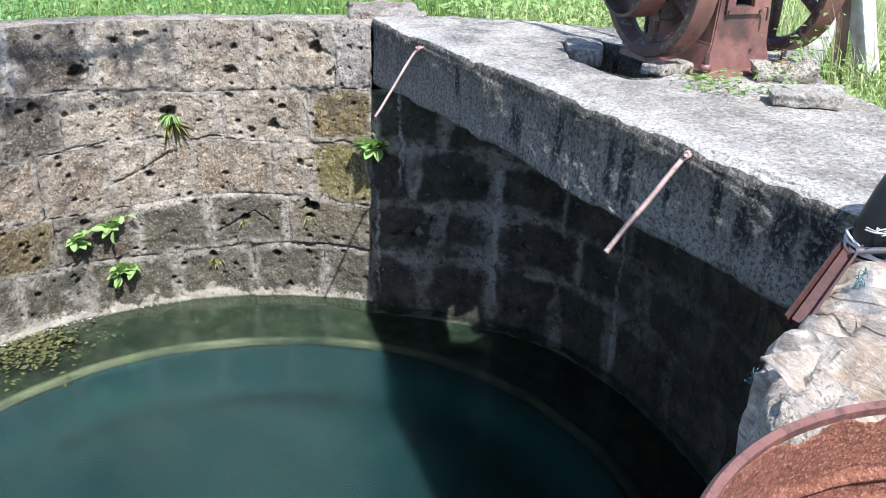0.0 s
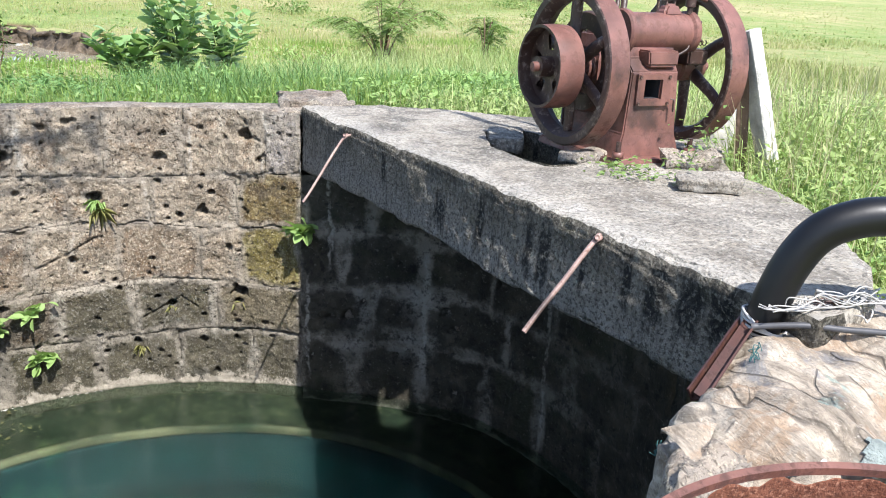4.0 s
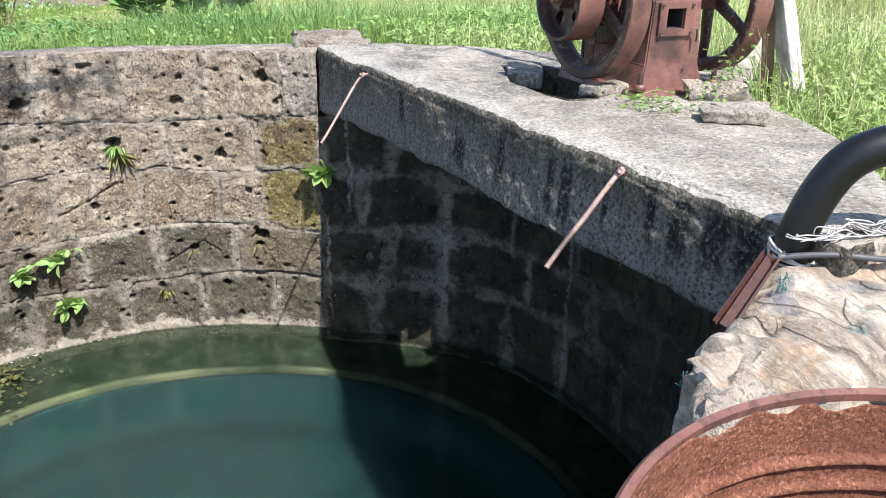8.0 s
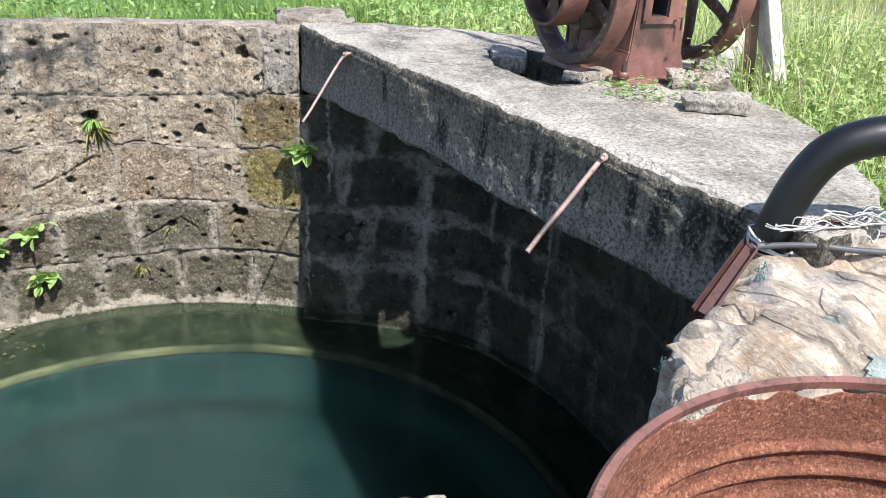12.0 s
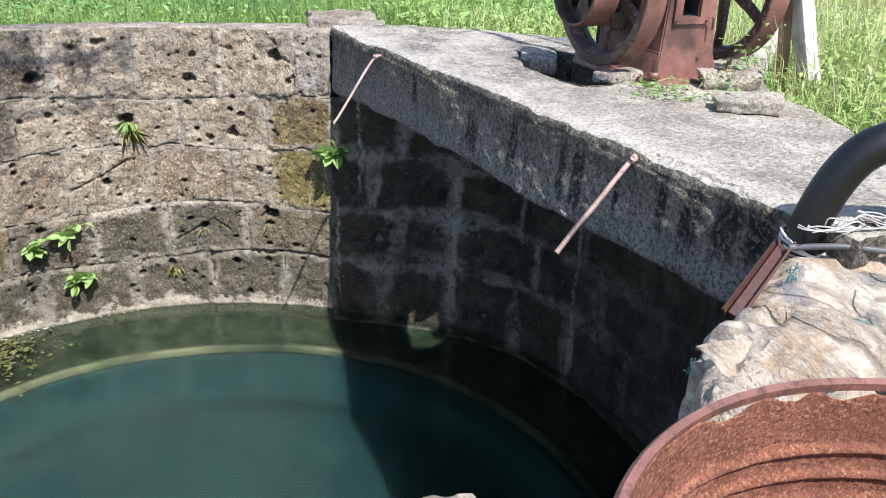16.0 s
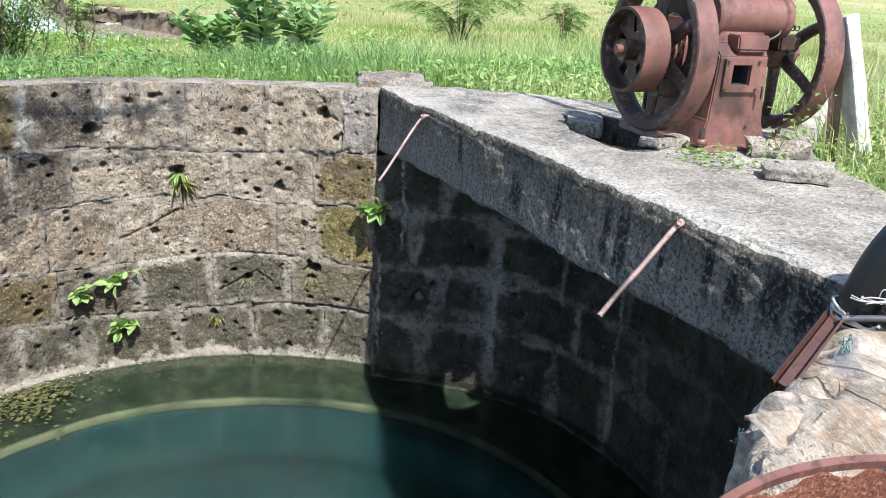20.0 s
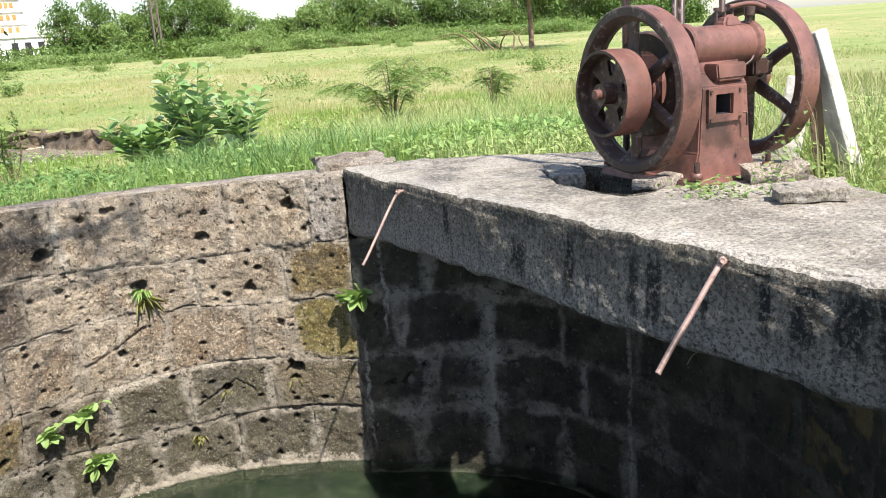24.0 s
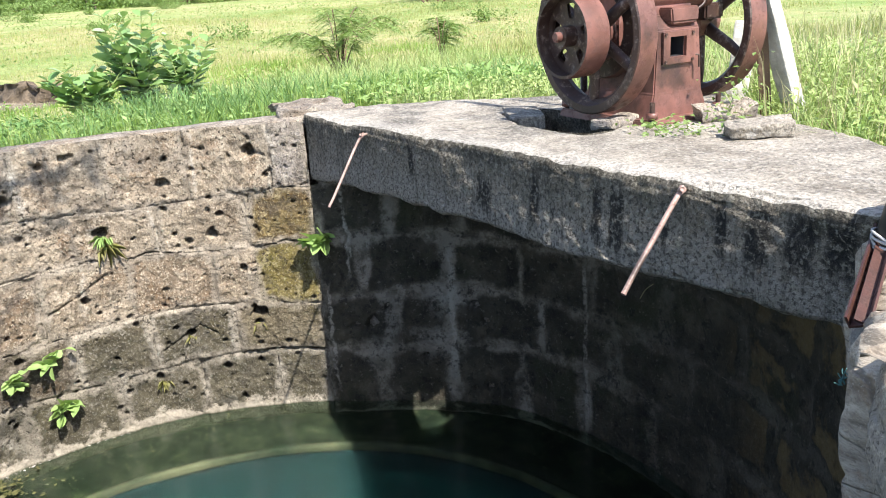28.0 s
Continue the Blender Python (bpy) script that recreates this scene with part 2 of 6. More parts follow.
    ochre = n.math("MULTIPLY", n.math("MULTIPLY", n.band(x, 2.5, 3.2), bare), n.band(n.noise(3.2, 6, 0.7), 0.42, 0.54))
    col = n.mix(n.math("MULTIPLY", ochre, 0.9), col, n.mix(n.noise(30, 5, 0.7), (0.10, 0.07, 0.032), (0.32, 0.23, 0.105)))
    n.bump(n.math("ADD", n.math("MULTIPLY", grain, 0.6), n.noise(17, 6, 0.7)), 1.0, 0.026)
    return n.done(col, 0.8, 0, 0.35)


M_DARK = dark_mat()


DRIPS = ((2.09, 0.075, -0.06, -0.25), (2.46, 0.042, 0.0, -0.23), (2.58, 0.018, -0.10, -0.21), (2.85, 0.035, 0.02, -0.22), (2.96, 0.05, 0.03, -0.24), (3.44, 0.03, 0.07, -0.12), (3.58, 0.06, 0.09, -0.14), (3.73, 0.075, 0.1, -0.12), (3.86, 0.06, 0.11, -0.1), (1.42, 0.03, 0.0, -0.2), (3.2, 0.02, 0.0, -0.15))


def concrete_mat(name, face):
    n = Nodes(name)
    pebble = n.noise(48, 3, 0.65)
    if face:
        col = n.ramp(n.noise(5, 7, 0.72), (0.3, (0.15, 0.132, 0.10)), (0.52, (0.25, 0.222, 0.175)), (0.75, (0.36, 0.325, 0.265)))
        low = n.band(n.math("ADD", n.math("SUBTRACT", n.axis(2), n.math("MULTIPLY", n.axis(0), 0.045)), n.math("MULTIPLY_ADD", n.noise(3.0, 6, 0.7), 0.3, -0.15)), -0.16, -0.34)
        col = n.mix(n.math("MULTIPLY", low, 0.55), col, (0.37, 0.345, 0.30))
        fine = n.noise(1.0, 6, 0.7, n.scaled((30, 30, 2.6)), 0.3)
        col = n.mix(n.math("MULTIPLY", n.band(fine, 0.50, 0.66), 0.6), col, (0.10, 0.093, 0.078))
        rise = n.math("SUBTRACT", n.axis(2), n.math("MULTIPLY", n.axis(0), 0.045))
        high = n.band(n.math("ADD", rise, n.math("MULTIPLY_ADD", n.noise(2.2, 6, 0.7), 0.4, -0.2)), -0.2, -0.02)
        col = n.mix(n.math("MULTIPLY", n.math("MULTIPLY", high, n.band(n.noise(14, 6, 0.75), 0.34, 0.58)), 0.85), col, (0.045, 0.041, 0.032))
        col = n.mix(n.math("MULTIPLY", n.band(n.noise(6, 6, 0.75), 0.55, 0.66), 0.5), col, (0.09, 0.088, 0.05))
        zz = n.math("ADD", n.axis(2), n.math("MULTIPLY_ADD", n.noise(1.0, 6, 0.8, n.scaled((34, 34, 6))), 0.24, -0.12))
        for x0, w, z0, z1 in DRIPS:
            off = n.math("ABSOLUTE", n.math("SUBTRACT", n.math("ADD", n.axis(0), n.math("MULTIPLY_ADD", n.noise(1.0, 5, 0.75, n.scaled((14, 14, 7))), 1.6 * w, -0.8 * w)), x0))
            f = n.math("MULTIPLY", n.band(off, w, 0.45 * w), n.math("MULTIPLY", n.band(zz, z0 + 0.02, z0 - 0.05), n.band(zz, z1 - 0.03, z1 + 0.06)))
            col = n.mix(n.math("MULTIPLY", n.math("MULTIPLY", f, n.band(n.noise(30, 5, 0.75), 0.30, 0.5)), 0.95), col, (0.014, 0.0145, 0.014))
    else:
        col = n.ramp(n.noise(2.6, 8, 0.72), (0.32, (0.20, 0.172, 0.135)), (0.5, (0.40, 0.357, 0.29)), (0.68, (0.54, 0.49, 0.405)))
        far = n.band(n.math("ADD", n.axis(0), n.math("MULTIPLY_ADD", n.noise(1.2, 5, 0.7), 2.2, -1.1)), 2.9, 1.5)
        col = n.mix(n.math("MULTIPLY", n.math("MULTIPLY_ADD", far, 0.45, 0.4), n.band(n.noise(1.7, 9, 0.78, warp=0.7), 0.44, 0.57)), col, (0.12, 0.113, 0.10))
        edge = n.math("ADD", n.axis(1), n.math("MULTIPLY_ADD", n.noise(4, 6, 0.7), -0.5, 0.2))
        col = n.mix(n.math("MULTIPLY", n.band(edge, 0.16, 0.0), 0.55), col, (0.58, 0.535, 0.46))
        col = n.mix(n.math("MULTIPLY", n.band(n.noise(7, 6, 0.75), 0.56, 0.66), 0.5), col, (0.56, 0.53, 0.475))
    col = n.mix(n.math("MULTIPLY", n.band(pebble, 0.53, 0.61), 0.55 if face else 0.5), col, (0.56, 0.515, 0.44) if not face else (0.36, 0.335, 0.27))
    col = n.mix(n.math("MULTIPLY", n.band(n.noise(58, 5, 0.75), 0.50, 0.58), 0.75 if face else 0.55), col, (0.045, 0.041, 0.033) if face else (0.075, 0.068, 0.056))
    n.bump(n.math("ADD", n.math("MULTIPLY", pebble, 0.9), n.noise(26, 6, 0.75)), 1.0, 0.035 if face else 0.022)
    return n.done(col, 0.92, 0, 0.25)


M_TOP = concrete_mat("weathered_concrete", False)
M_FACE = concrete_mat("stained_concrete", True)


def rust_mat(name, paint, bare, amount, flake=14):
    n = Nodes(name)
    tc = n.add("ShaderNodeTexCoord").outputs["Object"]
    col = n.ramp(n.noise(7, 6, 0.6, tc), (0.32, tuple(0.6 * v for v in paint)), (0.55, paint), (0.78, tuple(min(1, 1.35 * v) for v in paint)))
    f = n.band(n.noise(flake, 7, 0.7, tc, 0.3), 0.62 - 0.25 * amount, 0.66)
    col = n.mix(n.math("MULTIPLY", f, 0.85), col, bare)
    col = n.mix(n.math("MULTIPLY", n.band(n.noise(3, 5, 0.6, tc), 0.53, 0.66), 0.72), col, (0.03, 0.02, 0.017))
    n.bump(n.noise(55, 4, 0.7, tc), 0.35, 0.004)
    return n.done(col, n.ramp(n.math("ADD", f, n.math("MULTIPLY", n.noise(5, 4, 0.6, tc), 0.5)), (0.1, (0.36,) * 3), (0.9, (0.8,) * 3)), 0.0, 0.5)


M_ENGINE = rust_mat("red_oxide_iron", (0.19, 0.086, 0.067), (0.115, 0.054, 0.042), 0.48, 18)
M_IRON = rust_mat("black_rusty_iron", (0.06, 0.032, 0.025), (0.25, 0.20, 0.165), 0.42, 26)
M_ROD = rust_mat("rusty_bar", (0.36, 0.245, 0.205), (0.20, 0.11, 0.08), 0.42, 60)
M_ANGLE = rust_mat("rusty_angle_iron", (0.075, 0.031, 0.023), (0.045, 0.02, 0.015), 0.5, 30)


def drum_mat():
    n = Nodes("flaking_rust")
    tc = n.add("ShaderNodeTexCoord").outputs["Object"]
    col = n.ramp(n.noise(9, 7, 0.72, tc), (0.3, (0.105, 0.038, 0.021)), (0.5, (0.18, 0.07, 0.04)), (0.72, (0.25, 0.105, 0.062)))
    col = n.mix(n.math("MULTIPLY", n.band(n.noise(125, 3, 0.6, tc), 0.50, 0.60), 0.7), col, (0.075, 0.028, 0.017))
    col = n.mix(n.math("MULTIPLY", n.band(n.noise(150, 3, 0.6, tc), 0.55, 0.63), 0.55), col, (0.38, 0.20, 0.13))
    col = n.mix(n.math("MULTIPLY", n.band(n.noise(3.2, 6, 0.65, tc, 0.4), 0.52, 0.64), 0.55), col, (0.115, 0.045, 0.028))
    n.bump(n.math("ADD", n.noise(95, 4, 0.7, tc), n.noise(30, 4, 0.7, tc)), 0.9, 0.006)
    return n.done(col, 0.9, 0, 0.25)


M_DRUM = drum_mat()
M_RIM = rust_mat("rusty_rim", (0.17, 0.074, 0.054), (0.055, 0.024, 0.018), 0.75, 30)


def plain(name, col, rough=0.6, scale=9.0, vary=0.25, bump=0.2, dist=0.004, metal=0.0, fine=60):
    n = Nodes(name)
    c = n.ramp(n.noise(scale, 5, 0.6), (0.3, tuple(v * (1 - vary) for v in col)), (0.7, tuple(min(1, v * (1 + vary)) for v in col)))
    n.bump(n.noise(fine, 3, 0.6), bump, dist)
    return n.done(c, rough, metal, 0.4)


M_HOSE = plain("black_plastic", (0.006, 0.006, 0.0065), 0.42, 6, 0.4, 0.15, 0.002)
M_WIRE = plain("white_wire", (0.38, 0.365, 0.34), 0.5)
M_CABLE = plain("grey_cable", (0.07, 0.07, 0.075), 0.5)
M_BARK = plain("bark", (0.17, 0.11, 0.075), 0.95, 3, 0.4, 0.8, 0.02, 0, 12)
M_WHITE = plain("peeling_white_paint", (0.52, 0.495, 0.445), 0.85, 7, 0.45, 0.7, 0.008)
M_WALL = plain("whitewash", (0.8, 0.78, 0.72), 0.8, 0.4, 0.08)
M_OCHRE = plain("ochre_paint", (0.55, 0.24, 0.07), 0.8, 0.6, 0.15)
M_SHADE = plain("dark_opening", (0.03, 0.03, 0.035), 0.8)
M_STEEL = plain("rusting_steel", (0.23, 0.17, 0.14), 0.6, 0.8, 0.2, 0.1, 0.003, 0.2)
M_NET = plain("green_net", (0.24, 0.275, 0.255), 0.85, 16, 0.55, 1.0, 0.012, 0, 120)
M_ROPE = plain("teal_twine", (0.06, 0.155, 0.15), 0.8)
M_PLASTIC = plain("dirty_white_plastic", (0.7, 0.69, 0.66), 0.35, 20, 0.2, 0.6)
M_EARTH = plain("bare_earth", (0.115, 0.088, 0.06), 0.95, 4, 0.6, 1.0, 0.05, 0, 9)
M_STRAW = leafy("straw", ((0.2, (0.42, 0.36, 0.19)), (0.8, (0.62, 0.56, 0.36))), 0.3)
M_GRASS = leafy("grass_blades", ((0.1, (0.10, 0.20, 0.03)), (0.4, (0.20, 0.33, 0.06)), (0.65, (0.33, 0.43, 0.11)), (0.85, (0.55, 0.54, 0.27))))
M_LUSH = leafy("lush_blades", ((0.1, (0.07, 0.15, 0.045)), (0.5, (0.13, 0.25, 0.08)), (0.9, (0.24, 0.38, 0.13))))
M_PALE = leafy("pale_blades", ((0.1, (0.22, 0.34, 0.09)), (0.5, (0.38, 0.47, 0.17)), (0.9, (0.62, 0.62, 0.33))))
M_FIELD = leafy("field_grass", ((0.1, (0.25, 0.32, 0.10)), (0.38, (0.33, 0.385, 0.13)), (0.58, (0.41, 0.405, 0.17)), (0.8, (0.47, 0.385, 0.22)), (0.95, (0.58, 0.53, 0.27))))
M_LEAF = leafy("weed_leaf", ((0.1, (0.20, 0.34, 0.09)), (0.6, (0.33, 0.48, 0.16)), (0.95, (0.50, 0.62, 0.28))), 0.38)
M_BUSH = leafy("bush_leaf", ((0.1, (0.07, 0.135, 0.035)), (0.6, (0.15, 0.245, 0.065)), (0.95, (0.27, 0.36, 0.12))), 0.35)
M_TREE = leafy("tree_leaf", ((0.1, (0.06, 0.12, 0.03)), (0.6, (0.14, 0.23, 0.06)), (0.95, (0.27, 0.35, 0.12))), 0.35)
M_SCRUB = leafy("scrub_leaf", ((0.1, (0.13, 0.22, 0.06)), (0.6, (0.25, 0.36, 0.12)), (0.95, (0.40, 0.48, 0.2))), 0.4)
M_HERB = leafy("pale_herb_leaf", ((0.1, (0.26, 0.36, 0.11)), (0.6, (0.43, 0.52, 0.20)), (0.95, (0.64, 0.67, 0.36))), 0.4)
M_GREY = leafy("grey_green_leaf", ((0.1, (0.14, 0.27, 0.08)), (0.55, (0.25, 0.40, 0.15)), (0.8, (0.42, 0.53, 0.34)), (0.95, (0.70, 0.76, 0.64))), 0.35, 0.4)
M_FLOAT = leafy("sodden_leaf", ((0.1, (0.035, 0.04, 0.012)), (0.6, (0.085, 0.085, 0.028)), (0.95, (0.19, 0.175, 0.075))), 0.05)
# shaded_leaf: the shade of the crown above is put into the leaf colour
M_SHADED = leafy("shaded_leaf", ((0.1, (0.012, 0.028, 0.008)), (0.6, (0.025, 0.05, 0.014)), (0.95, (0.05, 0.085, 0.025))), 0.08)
M_DRYLEAF = leafy("yellow_leaf", ((0.1, (0.10, 0.10, 0.025)), (0.6, (0.20, 0.19, 0.06)), (0.95, (0.36, 0.33, 0.15))), 0.1)


def rag_mat():
    n = Nodes("old_sacking")
    v = n.scaled((1.4, 4.0, 4.0))
    col = n.ramp(n.noise(3.0, 8, 0.72, v, 0.6), (0.32, (0.13, 0.108, 0.083)), (0.46, (0.31, 0.26, 0.20)), (0.62, (0.50, 0.435, 0.345)))
    col = n.mix(n.math("MULTIPLY", n.band(n.noise(4.5, 6, 0.7, warp=0.8), 0.50, 0.60), 0.6), col, (0.26, 0.165, 0.095))
    col = n.mix(n.math("MULTIPLY", n.band(n.noise(2.6, 6, 0.65, warp=0.8), 0.58, 0.63), 0.75), col, (0.19, 0.19, 0.195))
    col = n.mix(n.math("MULTIPLY", n.band(n.noise(4.2, 5, 0.7), 0.62, 0.68), 0.6), col, (0.20, 0.31, 0.28))
    # Crease shade is drawn into the colour; the bump cuts the same lines.
    crease = n.math("ABSOLUTE", n.math("MULTIPLY_ADD", n.noise(1.7, 1.5, 0.4, v, 0.5), 1.0, -0.5))
    line = n.band(crease, 0.016, 0.003)
    col = n.mix(n.math("MULTIPLY", line, 0.6), col, (0.10, 0.085, 0.07))
    col = n.mix(n.math("MULTIPLY", n.band(n.noise(45, 6, 0.78, v), 0.50, 0.60), 0.55), col, (0.14, 0.118, 0.095))
    col = n.mix(n.math("MULTIPLY", n.band(n.noise(28, 6, 0.75, n.scaled((3, 1, 1), v)), 0.56, 0.66), 0.5), col, (0.58, 0.52, 0.43))
    n.bump(n.math("SUBTRACT", n.noise(11, 6, 0.65, v, 0.8), n.math("MULTIPLY", line, 0.5)), 0.7, 0.016)
    return n.done(col, 0.85, 0, 0.25)


M_RAG = rag_mat()


def ground_mat():
    n = Nodes("grassy_soil")
    wide = n.math("ADD", n.math("MULTIPLY", n.noise(0.07, 6, 0.65, n.scaled((1.0, 0.6, 1))), 0.6), n.math("MULTIPLY", n.noise(0.5, 6, 0.7), 0.4))
    col = n.ramp(wide, (0.36, (0.14, 0.215, 0.055)), (0.45, (0.23, 0.29, 0.095)), (0.52, (0.31, 0.315, 0.135)), (0.58, (0.37, 0.33, 0.165)), (0.66, (0.46, 0.44, 0.21)))
    col = n.mix(n.math("MULTIPLY", n.band(n.noise(1.4, 7, 0.75), 0.46, 0.66), 0.6), col, (0.15, 0.22, 0.06))
    col = n.mix(n.math("MULTIPLY", n.band(n.noise(5, 6, 0.75), 0.54, 0.66), 0.45), col, (0.13, 0.17, 0.055))
    col = n.mix(n.band(n.axis(2), -1.0, -1.14), col, n.ramp(n.noise(2.5, 5), (0.3, (0.10, 0.06, 0.035)), (0.7, (0.25, 0.17, 0.11))))
    n.bump(n.noise(6, 6, 0.7), 0.8, 0.12)
    return n.done(col, 0.95, 0, 0.2)


M_GROUND = ground_mat()


def water_mat(name, tint, rough=0.015, wave=5.0, amount=0.03):
    n = Nodes(name)
    n.bump(n.noise(wave, 3, 0.5), amount, 0.05)
    n.b.inputs["Transmission Weight"].default_value, n.b.inputs["IOR"].default_value = 1.0, 1.33
    n.b.inputs["Coat Weight"].default_value, n.b.inputs["Coat Roughness"].default_value, n.b.inputs["Coat IOR"].default_value = 0.5, 0.03, 1.33
    return n.done(tint, rough)


M_WATER = water_mat("well_water", (0.64, 0.85, 0.80), 0.17, 6.0, 0.05)
M_POND = plain("muddy_water", (0.30, 0.27, 0.20), 0.06, 0.6, 0.15, 0.1, 0.01, 0, 4)


def deep_mat():
    """Clouded water: light goes in, scatters and comes out some way off."""
    n = Nodes("clouded_water")
    col = n.ramp(n.noise(1.1, 6, 0.65), (0.32, (0.0095, 0.024, 0.0255)), (0.68, (0.0155, 0.037, 0.0355)))
    col = n.mix(n.math("MULTIPLY", n.band(n.noise(3.4, 5, 0.6), 0.58, 0.68), 0.4), col, (0.006, 0.017, 0.021))
    n.b.inputs["Subsurface Weight"].default_value, n.b.inputs["Subsurface Scale"].default_value = 1.0, 0.9
    n.b.inputs["Subsurface Radius"].default_value = (0.6, 1.0, 1.0)
    return n.done(col, 1.0, 0, 0.0)


M_DEEP = deep_mat()


def shelf_mat():
    n = Nodes("slimy_ledge")
    col = n.ramp(n.noise(5, 7, 0.75, n.scaled((1, 1, 3))), (0.34, (0.004, 0.007, 0.004)), (0.5, (0.011, 0.016, 0.009)), (0.66, (0.03, 0.036, 0.018)))
    col = n.mix(n.math("MULTIPLY", n.band(n.noise(24, 5, 0.75), 0.58, 0.66), 0.6), col, (0.09, 0.09, 0.05))
    return n.done(col, 0.9, 0, 0.1)


M_SHELF = shelf_mat()

def lip_mat():
    n = Nodes("pale_ledge_edge")
    f = n.math("MULTIPLY", n.band(n.noise(1.3, 5, 0.7), 0.34, 0.62), n.band(n.axis(0), 2.6, 0.8))
    return n.done(n.mix(f, (0.022, 0.032, 0.02), (0.125, 0.12, 0.07)), 0.9, 0, 0.1)


M_LIP = lip_mat()


# ---- geometry helpers ----
def vnoise(p, seed=0):
    """Smooth noise in -1..1 at rows of points."""
    p = np.asarray(p, float)
    i = np.floor(p).astype(np.int64)
    f = p - i
    f = f * f * (3 - 2 * f)
    out = np.zeros(len(p))
    for dx in (0, 1):
        for dy in (0, 1):
            for dz in (0, 1):
                h = (i[:, 0] + dx) * 73856093 ^ (i[:, 1] + dy) * 19349663 ^ (i[:, 2] + dz) * 83492791 ^ (seed * 2654435 + 977)
                h = (h ^ (h >> 13)) * 1274126177 & 0x7FFFFFFF
                h = (h ^ (h >> 15)) * 668265263 & 0x7FFFFFFF
                w = (f[:, 0] if dx else 1 - f[:, 0]) * (f[:, 1] if dy else 1 - f[:, 1]) * (f[:, 2] if dz else 1 - f[:, 2])
                out += w * ((h >> 8 & 0xFFFF) / 32767.5 - 1)
    return out


def fbm(p, octaves=4, seed=0):
    p = np.asarray(p, float)
    return sum(vnoise(p * 2.03**k, seed + k) * 0.5**k for k in range(octaves))


def mesh(name, verts, faces, mat, smooth=False):
    """A mesh from arrays; faces all have the same number of corners when given as an array."""
    me = bpy.data.meshes.new(name)
    verts = np.asarray(verts, float)
    if isinstance(faces, np.ndarray):
        k = faces.shape[1]
        me.vertices.add(len(verts)), me.loops.add(faces.size), me.polygons.add(len(faces))
        me.vertices.foreach_set("co", verts.ravel())
        me.loops.foreach_set("vertex_index", faces.astype(np.int32).ravel())
        me.polygons.foreach_set("loop_start", np.arange(len(faces), dtype=np.int32) * k)
        me.update(calc_edges=True)
    else:
        me.from_pydata(verts.tolist(), [], faces)
    for m in mat if isinstance(mat, (list, tuple)) else [mat]:
        me.materials.append(m)
    if smooth:
        me.polygons.foreach_set("use_smooth", np.ones(len(me.polygons), bool))
    return me


def from_bm(name, bm, mat, smooth=False):
    me = bpy.data.meshes.new(name)
    bmesh.ops.recalc_face_normals(bm, faces=bm.faces)
    bm.to_mesh(me)
    bm.free()
    for m in mat if isinstance(mat, (list, tuple)) else [mat]:
        me.materials.append(m)
    if smooth:
        me.polygons.foreach_set("use_smooth", np.ones(len(me.polygons), bool))
    return me


def part(name, me, parent, label="", m=None):
    """One mesh object under a thing or a part."""
    ob = new(name, me)
    ob.parent = parent
    if m is not None:
        ob.matrix_basis = m
    return tagged(ob, label)


def thing(name, label, category, group="", at=None, me=None, kind=""):
    ob = new(name, me)
    if at is not None:
        ob.matrix_basis = at
    return tagged(ob, label, category, group, kind)


def grid_faces(nu, nv, wrap=False):
    """Quads over a grid of nu x nv points, v running fastest; wrap closes v."""
    u, v = np.meshgrid(np.arange(nu - 1), np.arange(nv if wrap else nv - 1), indexing="ij")
    v2 = (v + 1) % nv
    return np.stack([u * nv + v, (u + 1) * nv + v, (u + 1) * nv + v2, u * nv + v2], -1).reshape(-1, 4)


def tube(points, radius, seg=10, caps=True):
    """Verts and faces of a round bar along points; radius a number or one a point."""
    p = np.asarray(points, float)
    r = np.broadcast_to(np.asarray(radius, float), (len(p),))
    tan = np.gradient(p, axis=0)
    tan /= np.linalg.norm(tan, axis=1)[:, None]
    up = np.array([0.3, 0.1, 0.95]) if abs(tan[0][2]) < 0.8 else np.array([1.0, 0.2, 0.0])
    rows, ang = [], np.linspace(0, 2 * np.pi, seg, endpoint=False)
    for k in range(len(p)):
        up = up - tan[k] * (up @ tan[k])
        up /= np.linalg.norm(up)
        side = np.cross(tan[k], up)
        rows.append(p[k] + r[k] * (np.cos(ang)[:, None] * up + np.sin(ang)[:, None] * side))
    v = np.concatenate(rows)
    f = grid_faces(len(p), seg, True).tolist()
    if caps:
        f += [list(range(seg))[::-1], [(len(p) - 1) * seg + k for k in range(seg)]]
    return v, f


def smooth_path(points, n=24):
    """A Catmull-Rom line through points."""
    p = np.asarray(points, float)
    p = np.vstack([2 * p[0] - p[1], p, 2 * p[-1] - p[-2]])
    out = []
    for k in range(1, len(p) - 2):
        for t in np.linspace(0, 1, max(2, n // (len(p) - 3)), endpoint=False):
            a, b, c, d = p[k - 1 : k + 3]
            out.append(0.5 * (2 * b + (c - a) * t + (2 * a - 5 * b + 4 * c - d) * t * t + (3 * b - a - 3 * c + d) * t**3))
    return np.array(out + [p[-2]])


def rod_mesh(name, points, radius, mat, seg=8, n=24):
    v, f = tube(smooth_path(points, n), radius, seg)
    return mesh(name, v, f, mat, True)


